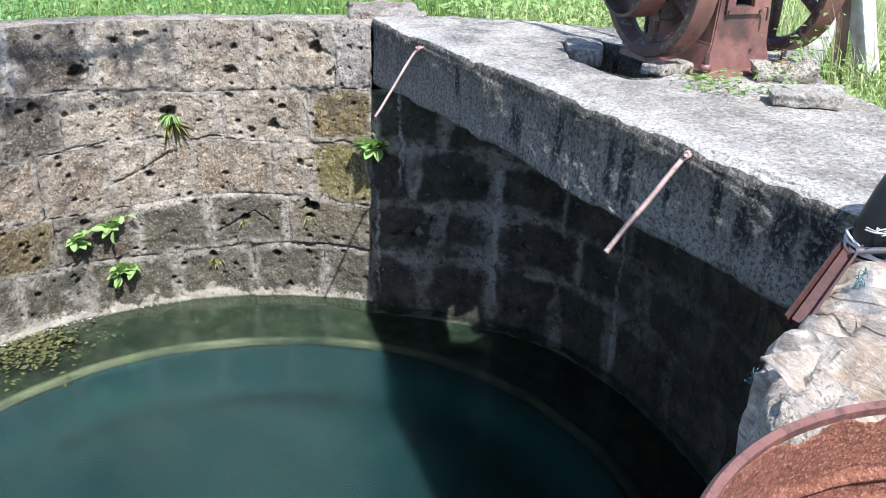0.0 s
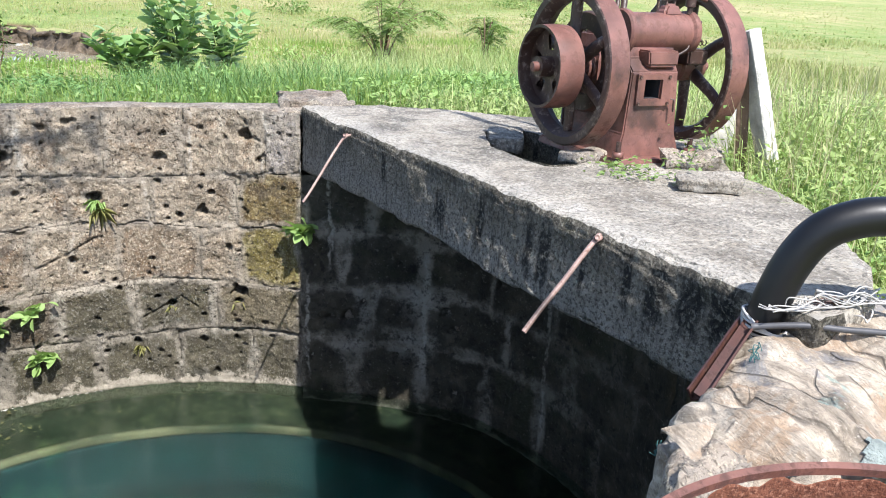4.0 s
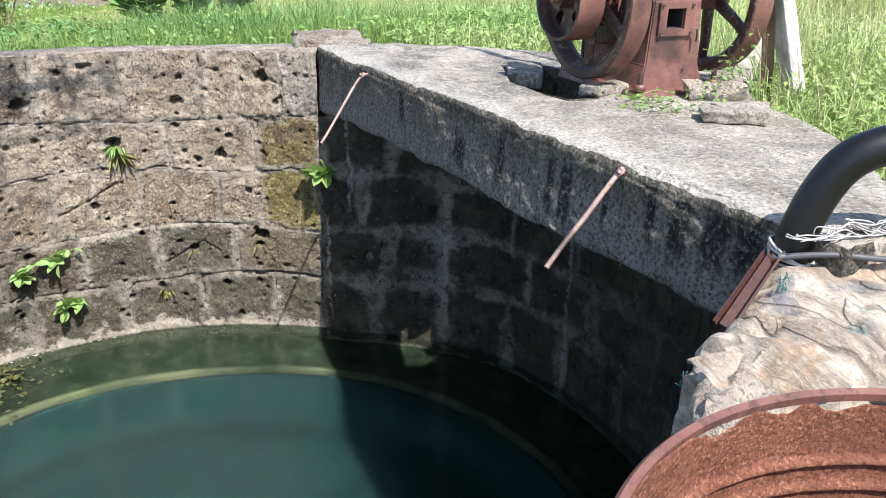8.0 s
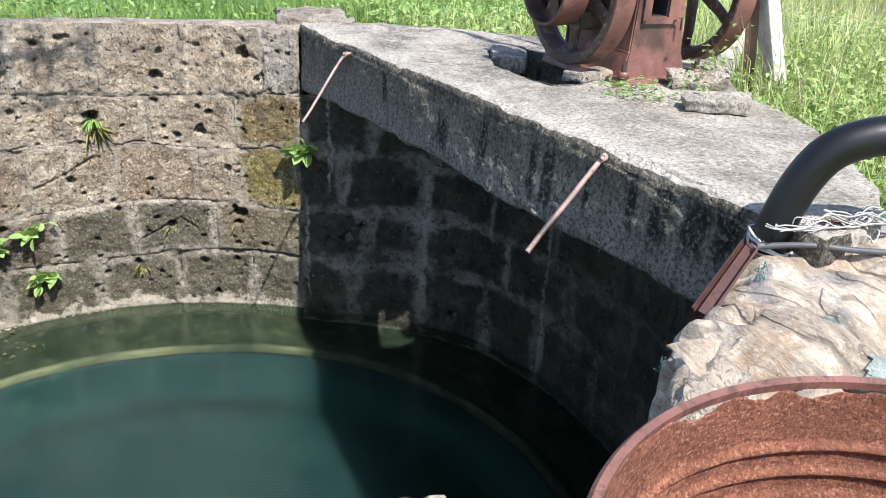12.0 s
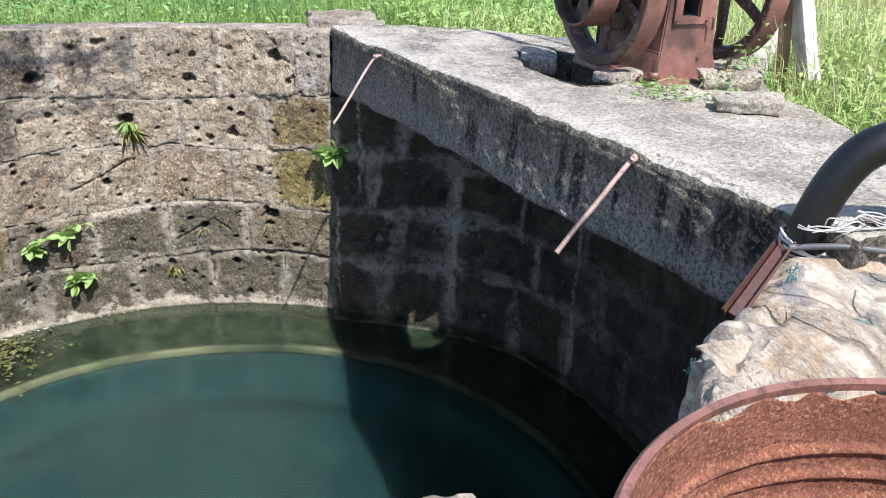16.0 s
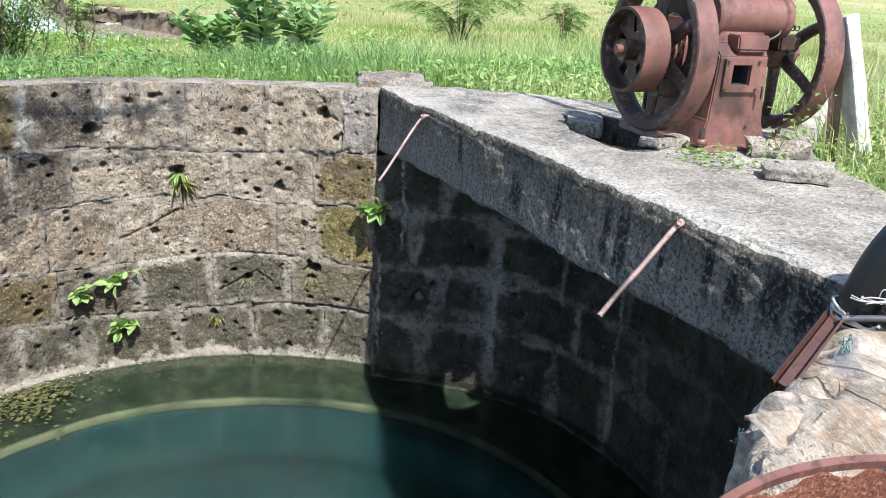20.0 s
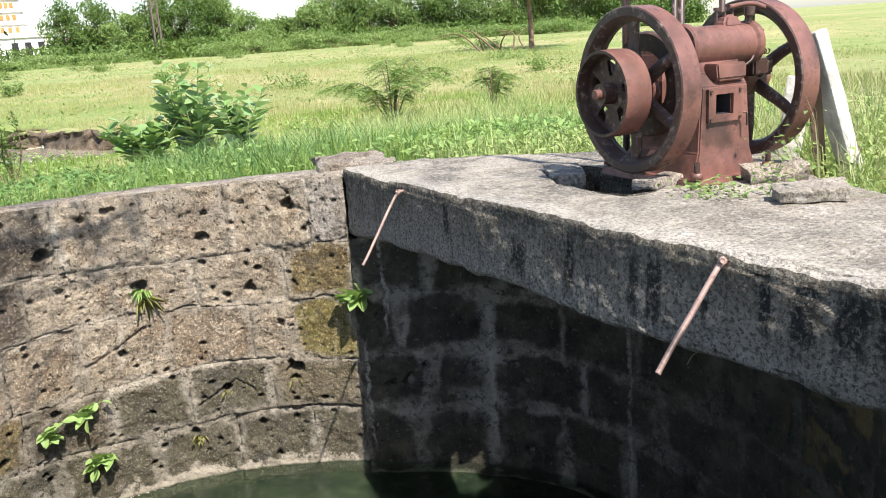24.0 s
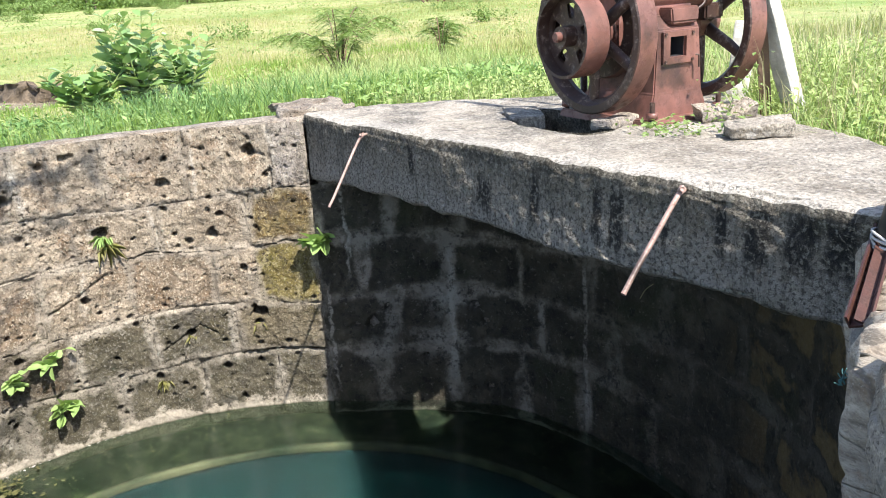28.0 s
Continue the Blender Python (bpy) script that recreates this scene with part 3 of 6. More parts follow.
def lathe(name, profile, mat, seg=48, axis="y", smooth=True):
    """A closed (r, h) profile turned about the local axis."""
    pr = np.array(profile, float)
    a = np.linspace(0, 2 * np.pi, seg, endpoint=False)
    c, s, h = np.outer(np.cos(a), pr[:, 0]), np.outer(np.sin(a), pr[:, 0]), np.tile(pr[:, 1], (seg, 1))
    v = np.stack([c, h, s] if axis == "y" else [c, s, h], -1).reshape(-1, 3)
    k = len(pr)
    u, w = np.meshgrid(np.arange(seg), np.arange(k), indexing="ij")
    f = np.stack([u * k + w, (u + 1) % seg * k + w, (u + 1) % seg * k + (w + 1) % k, u * k + (w + 1) % k], -1).reshape(-1, 4)
    bm = bmesh.new()
    me = mesh("t", v, f, mat)
    bm.from_mesh(me)
    bpy.data.meshes.remove(me)
    me = from_bm(name, bm, mat)
    if smooth:
        me.polygons.foreach_set("use_smooth", np.ones(len(me.polygons), bool))
        me.set_sharp_from_angle(angle=radians(35))
    return me


def block(name, size, mat, bevel=0.006, rough=0.0, cuts=0, seed=0, taper=1.0):
    """A worn box on z = 0, centred in x and y."""
    bm = bmesh.new()
    bmesh.ops.create_cube(bm, size=1)
    for v in bm.verts:
        k = taper if v.co.z > 0 else 1.0
        v.co = Vector((v.co.x * size[0] * k, v.co.y * size[1] * k, (v.co.z + 0.5) * size[2]))
    if bevel:
        bmesh.ops.bevel(bm, geom=list(bm.edges), offset=bevel, segments=2, affect="EDGES", profile=0.6)
    if cuts:
        bmesh.ops.subdivide_edges(bm, edges=list(bm.edges), cuts=cuts, use_grid_fill=True)
    if rough:
        p = np.array([v.co for v in bm.verts])
        d = np.stack([fbm(p * 9 + 31 * k, 4, seed + 11 * k) for k in range(3)], 1) * rough
        for v, o in zip(bm.verts, d):
            v.co += Vector(o)
    return from_bm(name, bm, mat, bool(rough))


def leaves(name, pos, direction, length, width, mat, droop=0.25):
    """Folded pointed leaves, one island each: base, sides, tip."""
    n = len(pos)
    d = direction / np.linalg.norm(direction, axis=1)[:, None]
    side = np.cross(d, rng.normal(size=(n, 3)) * 0.35 + [0, 0, 1])
    side /= np.linalg.norm(side, axis=1)[:, None] + 1e-9
    up = np.cross(side, d)
    L, W = (np.broadcast_to(np.asarray(q, float), (n,))[:, None] for q in (length, width))
    base, mid = pos, pos + d * L * 0.5
    tip = pos + d * L - up * L * droop
    v = np.stack([base, mid + side * W * 0.5 + up * W * 0.12, tip, mid - side * W * 0.5 + up * W * 0.12], 1).reshape(-1, 3)
    k = np.arange(n)[:, None] * 4
    f = np.concatenate([k + [0, 1, 2], k + [0, 2, 3]], 1).reshape(-1, 3)
    return mesh(name, v, f, mat)


def oval_leaves(name, pos, direction, length, width, mat, droop=0.15):
    """Broad rounded leaves with a midrib fold, for plants that stand near."""
    n = len(pos)
    d = direction / np.linalg.norm(direction, axis=1)[:, None]
    side = np.cross(d, rng.normal(size=(n, 3)) * 0.3 + [0, 0, 1])
    side /= np.linalg.norm(side, axis=1)[:, None] + 1e-9
    up = np.cross(side, d)
    L, W = (np.broadcast_to(np.asarray(q, float), (n,))[:, None] for q in (length, width))
    rows = []
    for s, w in ((0, 0.02), (0.2, 0.36), (0.5, 0.5), (0.8, 0.34), (1.0, 0.02)):
        c = pos + d * L * s - up * L * droop * s * s
        rows += [c + side * W * w + up * W * w * 0.35, c, c - side * W * w + up * W * w * 0.35]
    v = np.stack(rows, 1).reshape(-1, 3)
    q = []
    for r in range(4):
        for c in range(2):
            a = r * 3 + c
            q.append([a, a + 1, a + 4, a + 3])
    f = (np.arange(n)[:, None, None] * 15 + np.array(q)).reshape(-1, 4)
    return mesh(name, v, f, mat, True)


def blades(name, pos, height, width, mat, lean=0.45):
    """Bent grass blades, one island each."""
    n = len(pos)
    a, b = rng.uniform(0, 2 * np.pi, (2, n))
    side = np.stack([np.cos(a), np.sin(a), 0 * a], 1)
    out = np.stack([np.cos(b), np.sin(b), 0 * b], 1) * (rng.uniform(0.1, 1, n) * lean * height)[:, None]
    H, W = height[:, None], np.broadcast_to(np.asarray(width, float), (n,))[:, None]
    z = np.array([0, 0, 1.0])
    m1, m2, top = pos + out * 0.2 + z * H * 0.4, pos + out * 0.55 + z * H * 0.78, pos + out + z * H * (1 - 0.2 * lean)
    v = np.stack([pos - side * W / 2, pos + side * W / 2, m1 + side * W * 0.42, m1 - side * W * 0.42, m2 + side * W * 0.25, m2 - side * W * 0.25, top], 1).reshape(-1, 3)
    k = np.arange(n)[:, None] * 7
    f = np.concatenate([k + t for t in ([0, 1, 2], [0, 2, 3], [3, 2, 4], [3, 4, 5], [5, 4, 6])], 1).reshape(-1, 3)
    return mesh(name, v, f, mat)

# ---- the well: shaft, ledge, water ----
CX, CY, ZW = 1.925, -1.49, -2.12


def inner(a):
    """Inner radius of the shaft at angle a in degrees (arrays too)."""
    a = np.asarray(a, float)
    d = np.clip((143 - a) / 34, 0, 1) * np.clip((a - 12) / 40, 0, 1)
    near = np.clip(1 - np.abs((a + 180) % 360 - 180 - 10) / 45, 0, 1)
    return 2.43 + 0.27 * d * d * (3 - 2 * d) + 0.22 * near


def around(a, r, z):
    a = np.radians(a)
    return np.stack([CX + r * np.cos(a), CY + r * np.sin(a), z + 0 * a], -1)


def rim_height(a):
    """Top of the shaft wall; low and broken on the camera's side."""
    a = (np.asarray(a, float) + 180) % 360 - 180
    low = np.clip((60 - np.abs(a + 42)) / 14, 0, 1)
    under = np.clip((a - 40) / 6, 0, 1) * np.clip((141.5 - a) / 0.8, 0, 1)
    z = np.where(a > 0, -0.035 - 0.03 * np.clip((a - 143) / 20, 0, 1), -0.065) - 0.36 * low - 0.22 * under
    return np.where(np.abs(a - 29) < 10, -0.03, np.where(np.abs(a - 12) <= 7, -0.3, z))


A = np.arange(0, 361, 1.5)
ring = []
for a in A:
    top = float(rim_height(a))
    r, off = float(inner(a)), (0.17 if 142 < a < 226 else 0.035 if 21 < a <= 142 else 0.0)
    col = [(r + off, z) for z in np.linspace(-2.9, top - 0.05, 39)] + [(r + 0.012, top - 0.03)] + [(r + 0.012, top), (r + 0.20, top + 0.006), (r + 0.36, top - 0.004), (r + 0.375, top - 0.03), (r + 0.38, -0.9)]
    ring.append([around(a, q, z) for q, z in col])
ring = np.array(ring)
nv = ring.shape[1]
flat = ring.reshape(-1, 3)
wob = fbm(flat * 7, 4, 3) * 0.012
out = flat[:, :2] - (CX, CY)
flat[:, :2] += out / np.linalg.norm(out, axis=1)[:, None] * wob[:, None]
flat[:, 2] += np.where(flat[:, 2] > -0.3, fbm(flat * 5, 3, 5) * 0.008, 0)
flat = flat.reshape(len(A), nv, 3)
flat[-1] = flat[0]
shaft = tagged(new("wall_well", mesh("wall_well", flat.reshape(-1, 3), grid_faces(len(A), nv), M_GROUT, True)), "round well shaft of limestone blocks in lime mortar", kind="structure")

# ledge under water, deep shaft and bottom
def lip_radius(a):
    """The ledge runs truer than the wall above it."""
    return float(np.mean(inner(a + np.arange(-36, 37, 4)))) - 0.33


led = []
for a in A:
    R = float(inner(a))
    led.append([around(a, R + 0.05, -2.27), around(a, R - 0.04, -2.36), around(a, lip_radius(a) + 0.03, -2.5), around(a, lip_radius(a), -2.5)])
tagged(new("ledge", mesh("ledge", np.array(led).reshape(-1, 3), grid_faces(len(A), 4), M_SHELF)), kind="structure")
lip = []
for a in A:
    R = lip_radius(a) + 0.006 * math.sin(a * 0.11) + 0.003 * math.sin(a * 0.43)
    lip.append([around(a, R, -2.5), around(a, R - 0.010, -2.485), around(a, R - 0.046, -2.485), around(a, R - 0.055, -2.5), around(a, R - 0.058, -2.56)])
tagged(new("ledge_edge", mesh("ledge_edge", np.array(lip).reshape(-1, 3), grid_faces(len(A), 5), M_LIP)), kind="structure")
deep = []
for a in A:
    R = lip_radius(a) - 0.052
    deep.append([around(a, 0.01, -3.40), around(a, 1.2, -3.36), around(a, R - 0.14, -3.22), around(a, R - 0.04, -2.56), around(a, R, -2.57), around(a, R, -4.0), around(a, 0.01, -4.1)])
bm = bmesh.new()
tmp = mesh("murky_water", np.array(deep).reshape(-1, 3), grid_faces(len(A), 7), M_DEEP)
bm.from_mesh(tmp)
bpy.data.meshes.remove(tmp)
bmesh.ops.remove_doubles(bm, verts=bm.verts, dist=0.003)
tagged(new("murky_water", from_bm("murky_water", bm, M_DEEP, True)), "deep teal water clouded with silt", kind="structure")
g = np.linspace(-2.9, 2.9, 90)
wx, wy = np.meshgrid(g, g, indexing="ij")
wv = np.stack([wx.ravel() + CX, wy.ravel() + CY, 0 * wx.ravel() + ZW], 1)
wv[:, 2] += fbm(wv * 2.5, 2, 8) * 0.0015
wf = grid_faces(90, 90)
cen = wv[wf].mean(1)
ca = np.degrees(np.arctan2(cen[:, 1] - CY, cen[:, 0] - CX)) % 360
wf = wf[np.hypot(cen[:, 0] - CX, cen[:, 1] - CY) < inner(ca) + 0.05]
water = tagged(new("water", mesh("water", wv, wf, M_WATER, True)), "still teal well water", kind="structure")
water.visible_shadow = False

# ---- ground: one sheet to the horizon, with a ditch and a pond ----


def ground_height(x, y):
    x, y = np.asarray(x, float), np.asarray(y, float)
    z = -0.46 + 0.05 * fbm(np.stack([x * 0.35, y * 0.35, 0 * x], -1).reshape(-1, 3), 3, 20).reshape(x.shape)
    far = np.hypot(x - 2, y + 1)
    z = z + np.clip((far - 30) / 60, 0, 1) * 0.25
    fall = np.clip((-1.2 - x) / 5, 0, 1) * np.clip((x + 42) / 22, 0, 1)
    z = z - 0.42 * fall * fall * (3 - 2 * fall)
    c = np.radians(13.4)
    u, v = (x + 14.2) * np.cos(c) + (y + 1.75) * np.sin(c), -(x + 14.2) * np.sin(c) + (y + 1.75) * np.cos(c)
    v = v / np.clip(1 + 0.012 * u, 0.6, 1)
    u = np.where(u < 0, u / 7.5, u)
    edge = 0.35 * fbm(np.stack([x * 0.8, y * 0.8, 0 * x + 4], -1).reshape(-1, 3), 3, 24).reshape(x.shape)
    d = np.hypot(u / 3.6, v / 2.0) + edge * 0.35
    pit = np.clip((1.12 - d) / 0.22, 0, 1)
    z = z - 0.75 * pit * pit * (3 - 2 * pit)
    bank = np.clip(1 - np.hypot(x - 2.2, y - 3.4) / 3.2, 0, 1)
    return z + 0.3 * bank


ga = np.linspace(0, 360, 193)
gr = np.concatenate([np.linspace(2.78, 5, 8), np.linspace(5.3, 32, 90), np.geomspace(33, 2500, 40)])
aa, rr = np.meshgrid(ga, gr, indexing="ij")
gx, gy = CX + rr * np.cos(np.radians(aa)), CY + rr * np.sin(np.radians(aa))
gz = ground_height(gx, gy)
gv = np.stack([gx, gy, gz], -1)
gv[-1] = gv[0]
ground = tagged(new("ground", mesh("ground", gv.reshape(-1, 3), grid_faces(len(ga), len(gr)), M_GROUND, True)), "grassy flat land with a muddy ditch", kind="structure")
bm = bmesh.new()
bmesh.ops.create_circle(bm, cap_ends=True, radius=1, segments=40)
for v in bm.verts:
    v.co = pose(-26, -4.6, -1.2, 0, 0, 13.4) @ Vector((v.co.x * 19, v.co.y * 4.2, 0))
tagged(new("water_pond", from_bm("water_pond", bm, M_POND)), "brown pond water in a ditch", kind="structure")

# the cut bank beyond the pond: a low ragged face of bare earth
BANK = ((-23.2, -3.35), (-20.2, -2.75), (-17.6, -2.35), (-17.0, -1.5), (-15.2, -0.6), (-14.1, 0.35), (-12.6, 1.2))
bl = smooth_path([(x, y, 0.0) for x, y in BANK], 120)
bv = []
for k, p in enumerate(bl):
    h = 0.36 + 0.16 * float(fbm(np.array([p * 0.9]), 3, 81)[0])
    for d, z in ((0.0, -0.12), (0.05, 0.0), (0.02, 0.35), (0.10, 0.7), (0.02, 0.95), (0.2, 1.02), (0.7, 0.96), (1.4, 0.7)):
        bv.append((p[0] - 0.8 * d, p[1] + 0.6 * d, -1.2 + h * z))
bv = np.array(bv)
bv += np.stack([fbm(bv * 3.1 + 9 * k, 4, 82 + k) for k in range(3)], 1) * [0.22, 0.22, 0.11]
earth = mesh("earth_bank", bv, grid_faces(len(bl), 8), [M_EARTH, M_GROUND], True)
earth.polygons.foreach_set("material_index", (np.tile(np.arange(7), len(bl) - 1) > 4).astype(np.int32))
tagged(new("earth_bank", earth), "low cut bank of bare brown earth beyond the pond", kind="structure")

# ---- the concrete slab over part of the shaft ----
BACK = ((0.0, 0.58), (0.24, 0.86), (0.7, 1.3), (1.2, 1.75), (1.8, 2.02), (2.4, 1.45), (2.66, 1.25), (2.96, 1.17), (3.3, 1.0), (3.72, 0.68), (3.92, 0.53), (4.1, 0.3), (4.16, 0.1))
HOLE = ((1.26, 0.70), (1.73, 0.47), (2.10, 0.45), (2.26, 0.50), (2.27, 0.62), (2.05, 1.0), (1.62, 0.98), (1.24, 0.95))


def slab_z(x, y):
    return 0.032 * x - 0.009 * y


def inside(x, y, poly):
    hit = np.zeros(x.shape, bool)
    for (x0, y0), (x1, y1) in zip(poly, poly[1:] + poly[:1]):
        cross = (y0 > y) != (y1 > y)
        hit ^= cross & (x < (x1 - x0) * (y - y0) / (y1 - y0 + 1e-12) + x0)
    return hit


def snapped(p, poly, reach):
    """Points moved onto the nearest side of the polygon when it is within reach."""
    best, where = np.full(len(p), 9.0), p.copy()
    for a, b in zip(poly, poly[1:] + poly[:1]):
        a, b = np.array(a), np.array(b)
        t = np.clip((p - a) @ (b - a) / ((b - a) @ (b - a)), 0, 1)
        q = a + t[:, None] * (b - a)
        d = np.linalg.norm(p - q, axis=1)
        near = d < best
        best[near], where[near] = d[near], q[near]
    return np.where((best < reach)[:, None], where, p)


LOWX, LOWZ = (0, 0.3, 1.1, 2.2, 3.0, 3.45, 3.83, 4.16), (-0.45, -0.415, -0.36, -0.315, -0.29, -0.26, -0.235, -0.25)
nx, nt, nf = 300, 80, 44
xs = np.linspace(0.0, 4.16, nx)
bx, by = np.array(BACK).T
back = np.interp(xs, bx, by)
rows = []
for x, yb in zip(xs, back):
    zb = float(np.interp(x, LOWX, LOWZ))
    zt = slab_z(x, 0)
    prof = [(min(0.34, yb), zb + 0.02), (min(0.16, 0.6 * yb), zb), (0.03, zb)]
    prof += [(0.0, zb + 0.02 + (zt - 0.03 - zb - 0.02) * k / (nf - 1)) for k in range(nf)]
    prof += [(0.01, zt - 0.008)]
    prof += [(0.03 + (yb - 0.03) * k / (nt - 1), slab_z(x, 0.03 + (yb - 0.03) * k / (nt - 1))) for k in range(nt)]
    prof += [(yb + 0.015, slab_z(x, yb) - 0.03), (yb + 0.012, slab_z(x, yb) - 0.28)]
    rows.append([(x, y, z) for y, z in prof])
sv = np.array(rows)
npf = sv.shape[1]
k0 = 3 + nf + 1
top = sv[:, k0 : k0 + nt].reshape(-1, 3)
top[:, :2] = snapped(top[:, :2], list(HOLE), 0.022)
top[:, 2] = slab_z(top[:, 0], top[:, 1])
sv[:, k0 : k0 + nt] = top.reshape(nx, nt, 3)
fl = sv.reshape(-1, 3)
fl[:, 2] += fbm(fl * 2.2, 3, 40) * 0.006 + fbm(fl * 17, 3, 41) * 0.0045
face = np.tile(np.arange(npf) < k0 + 2, nx)
fl[:, 1] += np.where(face, fbm(fl * [1.5, 1, 4], 3, 43) * 0.007 + fbm(fl * 22, 3, 44) * 0.0035, 0)
low = np.tile(np.arange(npf) < 6, nx)
fl[:, 2] += np.where(low, fbm(fl * [6, 1, 1], 4, 45) * 0.014, 0)
# the coat along the top edge has scaled off: below it a thin ragged step catches the light
drop = 0.075 + 0.045 * np.clip((fl[:, 0] - 3.3) / 0.4, 0, 1) + 0.022 * np.sin(fl[:, 0] * 3.1 + 1) + 0.010 * fbm(fl * [6, 0, 0], 4, 46)
above = np.clip((fl[:, 2] - (slab_z(fl[:, 0], 0) - drop)) / 0.008, 0, 1)
flaked = np.clip(fbm(fl * [2.2, 0, 0], 3, 47) * 3 + 0.7, 0, 1) * np.clip((fl[:, 0] - 0.8) / 0.2, 0, 1)
fl[:, 1] += np.where(face, 0.009 * above * flaked, 0)
# bites out of the top edge
bite = np.clip(fbm(fl * [5.3, 0, 0], 5, 48) - 0.16, 0, 1) * 0.014
upper = np.tile((np.arange(npf) >= k0 - 3) & (np.arange(npf) < k0 + 2), nx)
fl[:, 2] -= np.where(upper, bite, 0)
sf = grid_faces(nx, npf)
c = fl[sf].mean(1)
col = np.tile(np.arange(npf - 1), nx - 1)
gone = (col >= k0) & (col < k0 + nt - 1) & inside(c[:, 0], c[:, 1], list(HOLE))
sf, col = sf[~gone], col[~gone]
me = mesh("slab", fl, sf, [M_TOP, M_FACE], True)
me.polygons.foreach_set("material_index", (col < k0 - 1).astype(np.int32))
slab = tagged(new("slab", me), "weathered grey concrete slab with a stained face over the well", kind="structure")
hv, hf = [], []
hp = np.array([np.array(HOLE[k]) + (np.array(HOLE[(k + 1) % 8]) - HOLE[k]) * t for k in range(8) for t in np.linspace(0, 1, 8, endpoint=False)])
for lvl in range(5):
    hv += [(x, y, slab_z(x, y) + 0.004 - 0.05 * lvl) for x, y in hp]
hv = np.array(hv)
hv[:, :2] += np.stack([fbm(hv * 12, 3, 51), fbm(hv * 12, 3, 52)], 1) * 0.012
hv = hv.reshape(5, 64, 3)
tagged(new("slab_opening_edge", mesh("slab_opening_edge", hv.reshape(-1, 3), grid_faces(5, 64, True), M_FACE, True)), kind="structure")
# end and left faces of the slab, and its underside
ends = []
for k in (0, nx - 1):
    e = sv[k]
    ends.append(mesh("slab_end", e, [list(range(npf))], M_FACE))
for e in ends:
    tagged(new("slab_end", e), kind="structure")
uv_ = []
for x, yb in zip(xs[::6], back[::6]):
    for t in np.linspace(0, 1, 40):
        uv_.append((x, 0.3 + (yb - 0.3) * t, -0.2 + slab_z(x, 0)))
uv_ = np.array(uv_)
uf = grid_faces(len(xs[::6]), 40)
c = uv_[uf].mean(1)
# opening shaped narrower than HOLE, to trim the sun patch on the wall
uf = uf[~inside(c[:, 0], c[:, 1], [(1.2, 0.74), (1.74, 0.505), (2.35, 0.505), (2.35, 1.05), (1.2, 1.05)])]
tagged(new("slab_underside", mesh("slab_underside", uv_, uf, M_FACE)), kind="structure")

# ---- blocks of the shaft wall ----
COURSES = (-0.045, -0.505, -0.865, -1.30, -1.69, -2.30)
JOINTS = (
    (224.5, 211.5, 198.9, 186.6, 174.0, 161.5, 148.5, 142.4),
    (225.0, 212.0, 200.6, 191.8, 179.9, 167.2, 153.2, 142.4, 130.2, 119.5, 108, 97, 85, 72, 60, 47, 34, 22),
    (226.0, 213.0, 204.5, 196.3, 186.0, 172.7, 159.7, 152.7, 142.4, 135.1, 122.2, 111, 99, 86, 73, 61, 49, 37, 25),
    (227.0, 214.0, 205.6, 195.3, 182.9, 170.7, 157.2, 142.4, 130.1, 122.3, 107.6, 95, 82, 67, 55, 42, 30, 20),
    (227.0, 214.0, 202.7, 191.5, 177.0, 163.8, 151.2, 142.4, 133.2, 121.9, 111, 100.4, 88, 76, 63, 50, 38, 26),
)
PITS = (
    (151.6, -0.22, 0.034), (165.4, -0.38, 0.029), (188.3, -0.35, 0.036), (182.4, -0.17, 0.024), (157.3, -0.63, 0.021), (159.0, -0.77, 0.029),
    (162.8, -0.8, 0.020), (159.2, -0.6, 0.013), (164.9, -0.74, 0.013), (186.9, -0.6, 0.016), (186.0, -0.64, 0.013), (195.3, -0.55, 0.025),
    (197.1, -0.57, 0.018), (154.8, -1.03, 0.022), (167.5, -1.12, 0.014), (179.7, -1.1, 0.026), (178.0, -1.2, 0.012), (175.5, -0.66, 0.036),
)
PITS2 = (
    (171.0, -0.73, 0.016), (173.0, -1.33, 0.014), (197.3, -1.41, 0.014), (202.7, -1.35, 0.014), (198.7, -1.59, 0.022), (164.9, -1.47, 0.024),
    (153.2, -1.36, 0.042), (153.6, -1.45, 0.021), (159.8, -1.76, 0.022), (157.5, -2.02, 0.020), (193.1, -1.81, 0.016), (204.8, -1.61, 0.014),
    (170.7, -1.76, 0.022), (205.9, -1.79, 0.016), (205.9, -0.63, 0.014), (203.1, -0.88, 0.014), (190.6, -1.39, 0.022), (136.5, -1.5, 0.03),
)
DARKPITS = ((137.6, -1.51, 0.05), (134.6, -1.50, 0.05), (132.2, -1.38, 0.03), (126.5, -1.755, 0.03), (124.2, -1.765, 0.03), (118.0, -1.37, 0.035), (117.0, -1.48, 0.03), (116.6, -1.99, 0.03), (119.0, -2.01, 0.025), (139.0, -1.0, 0.02), (140.2, -1.84, 0.02), (110, -1.05, 0.03), (126, -1.05, 0.02))
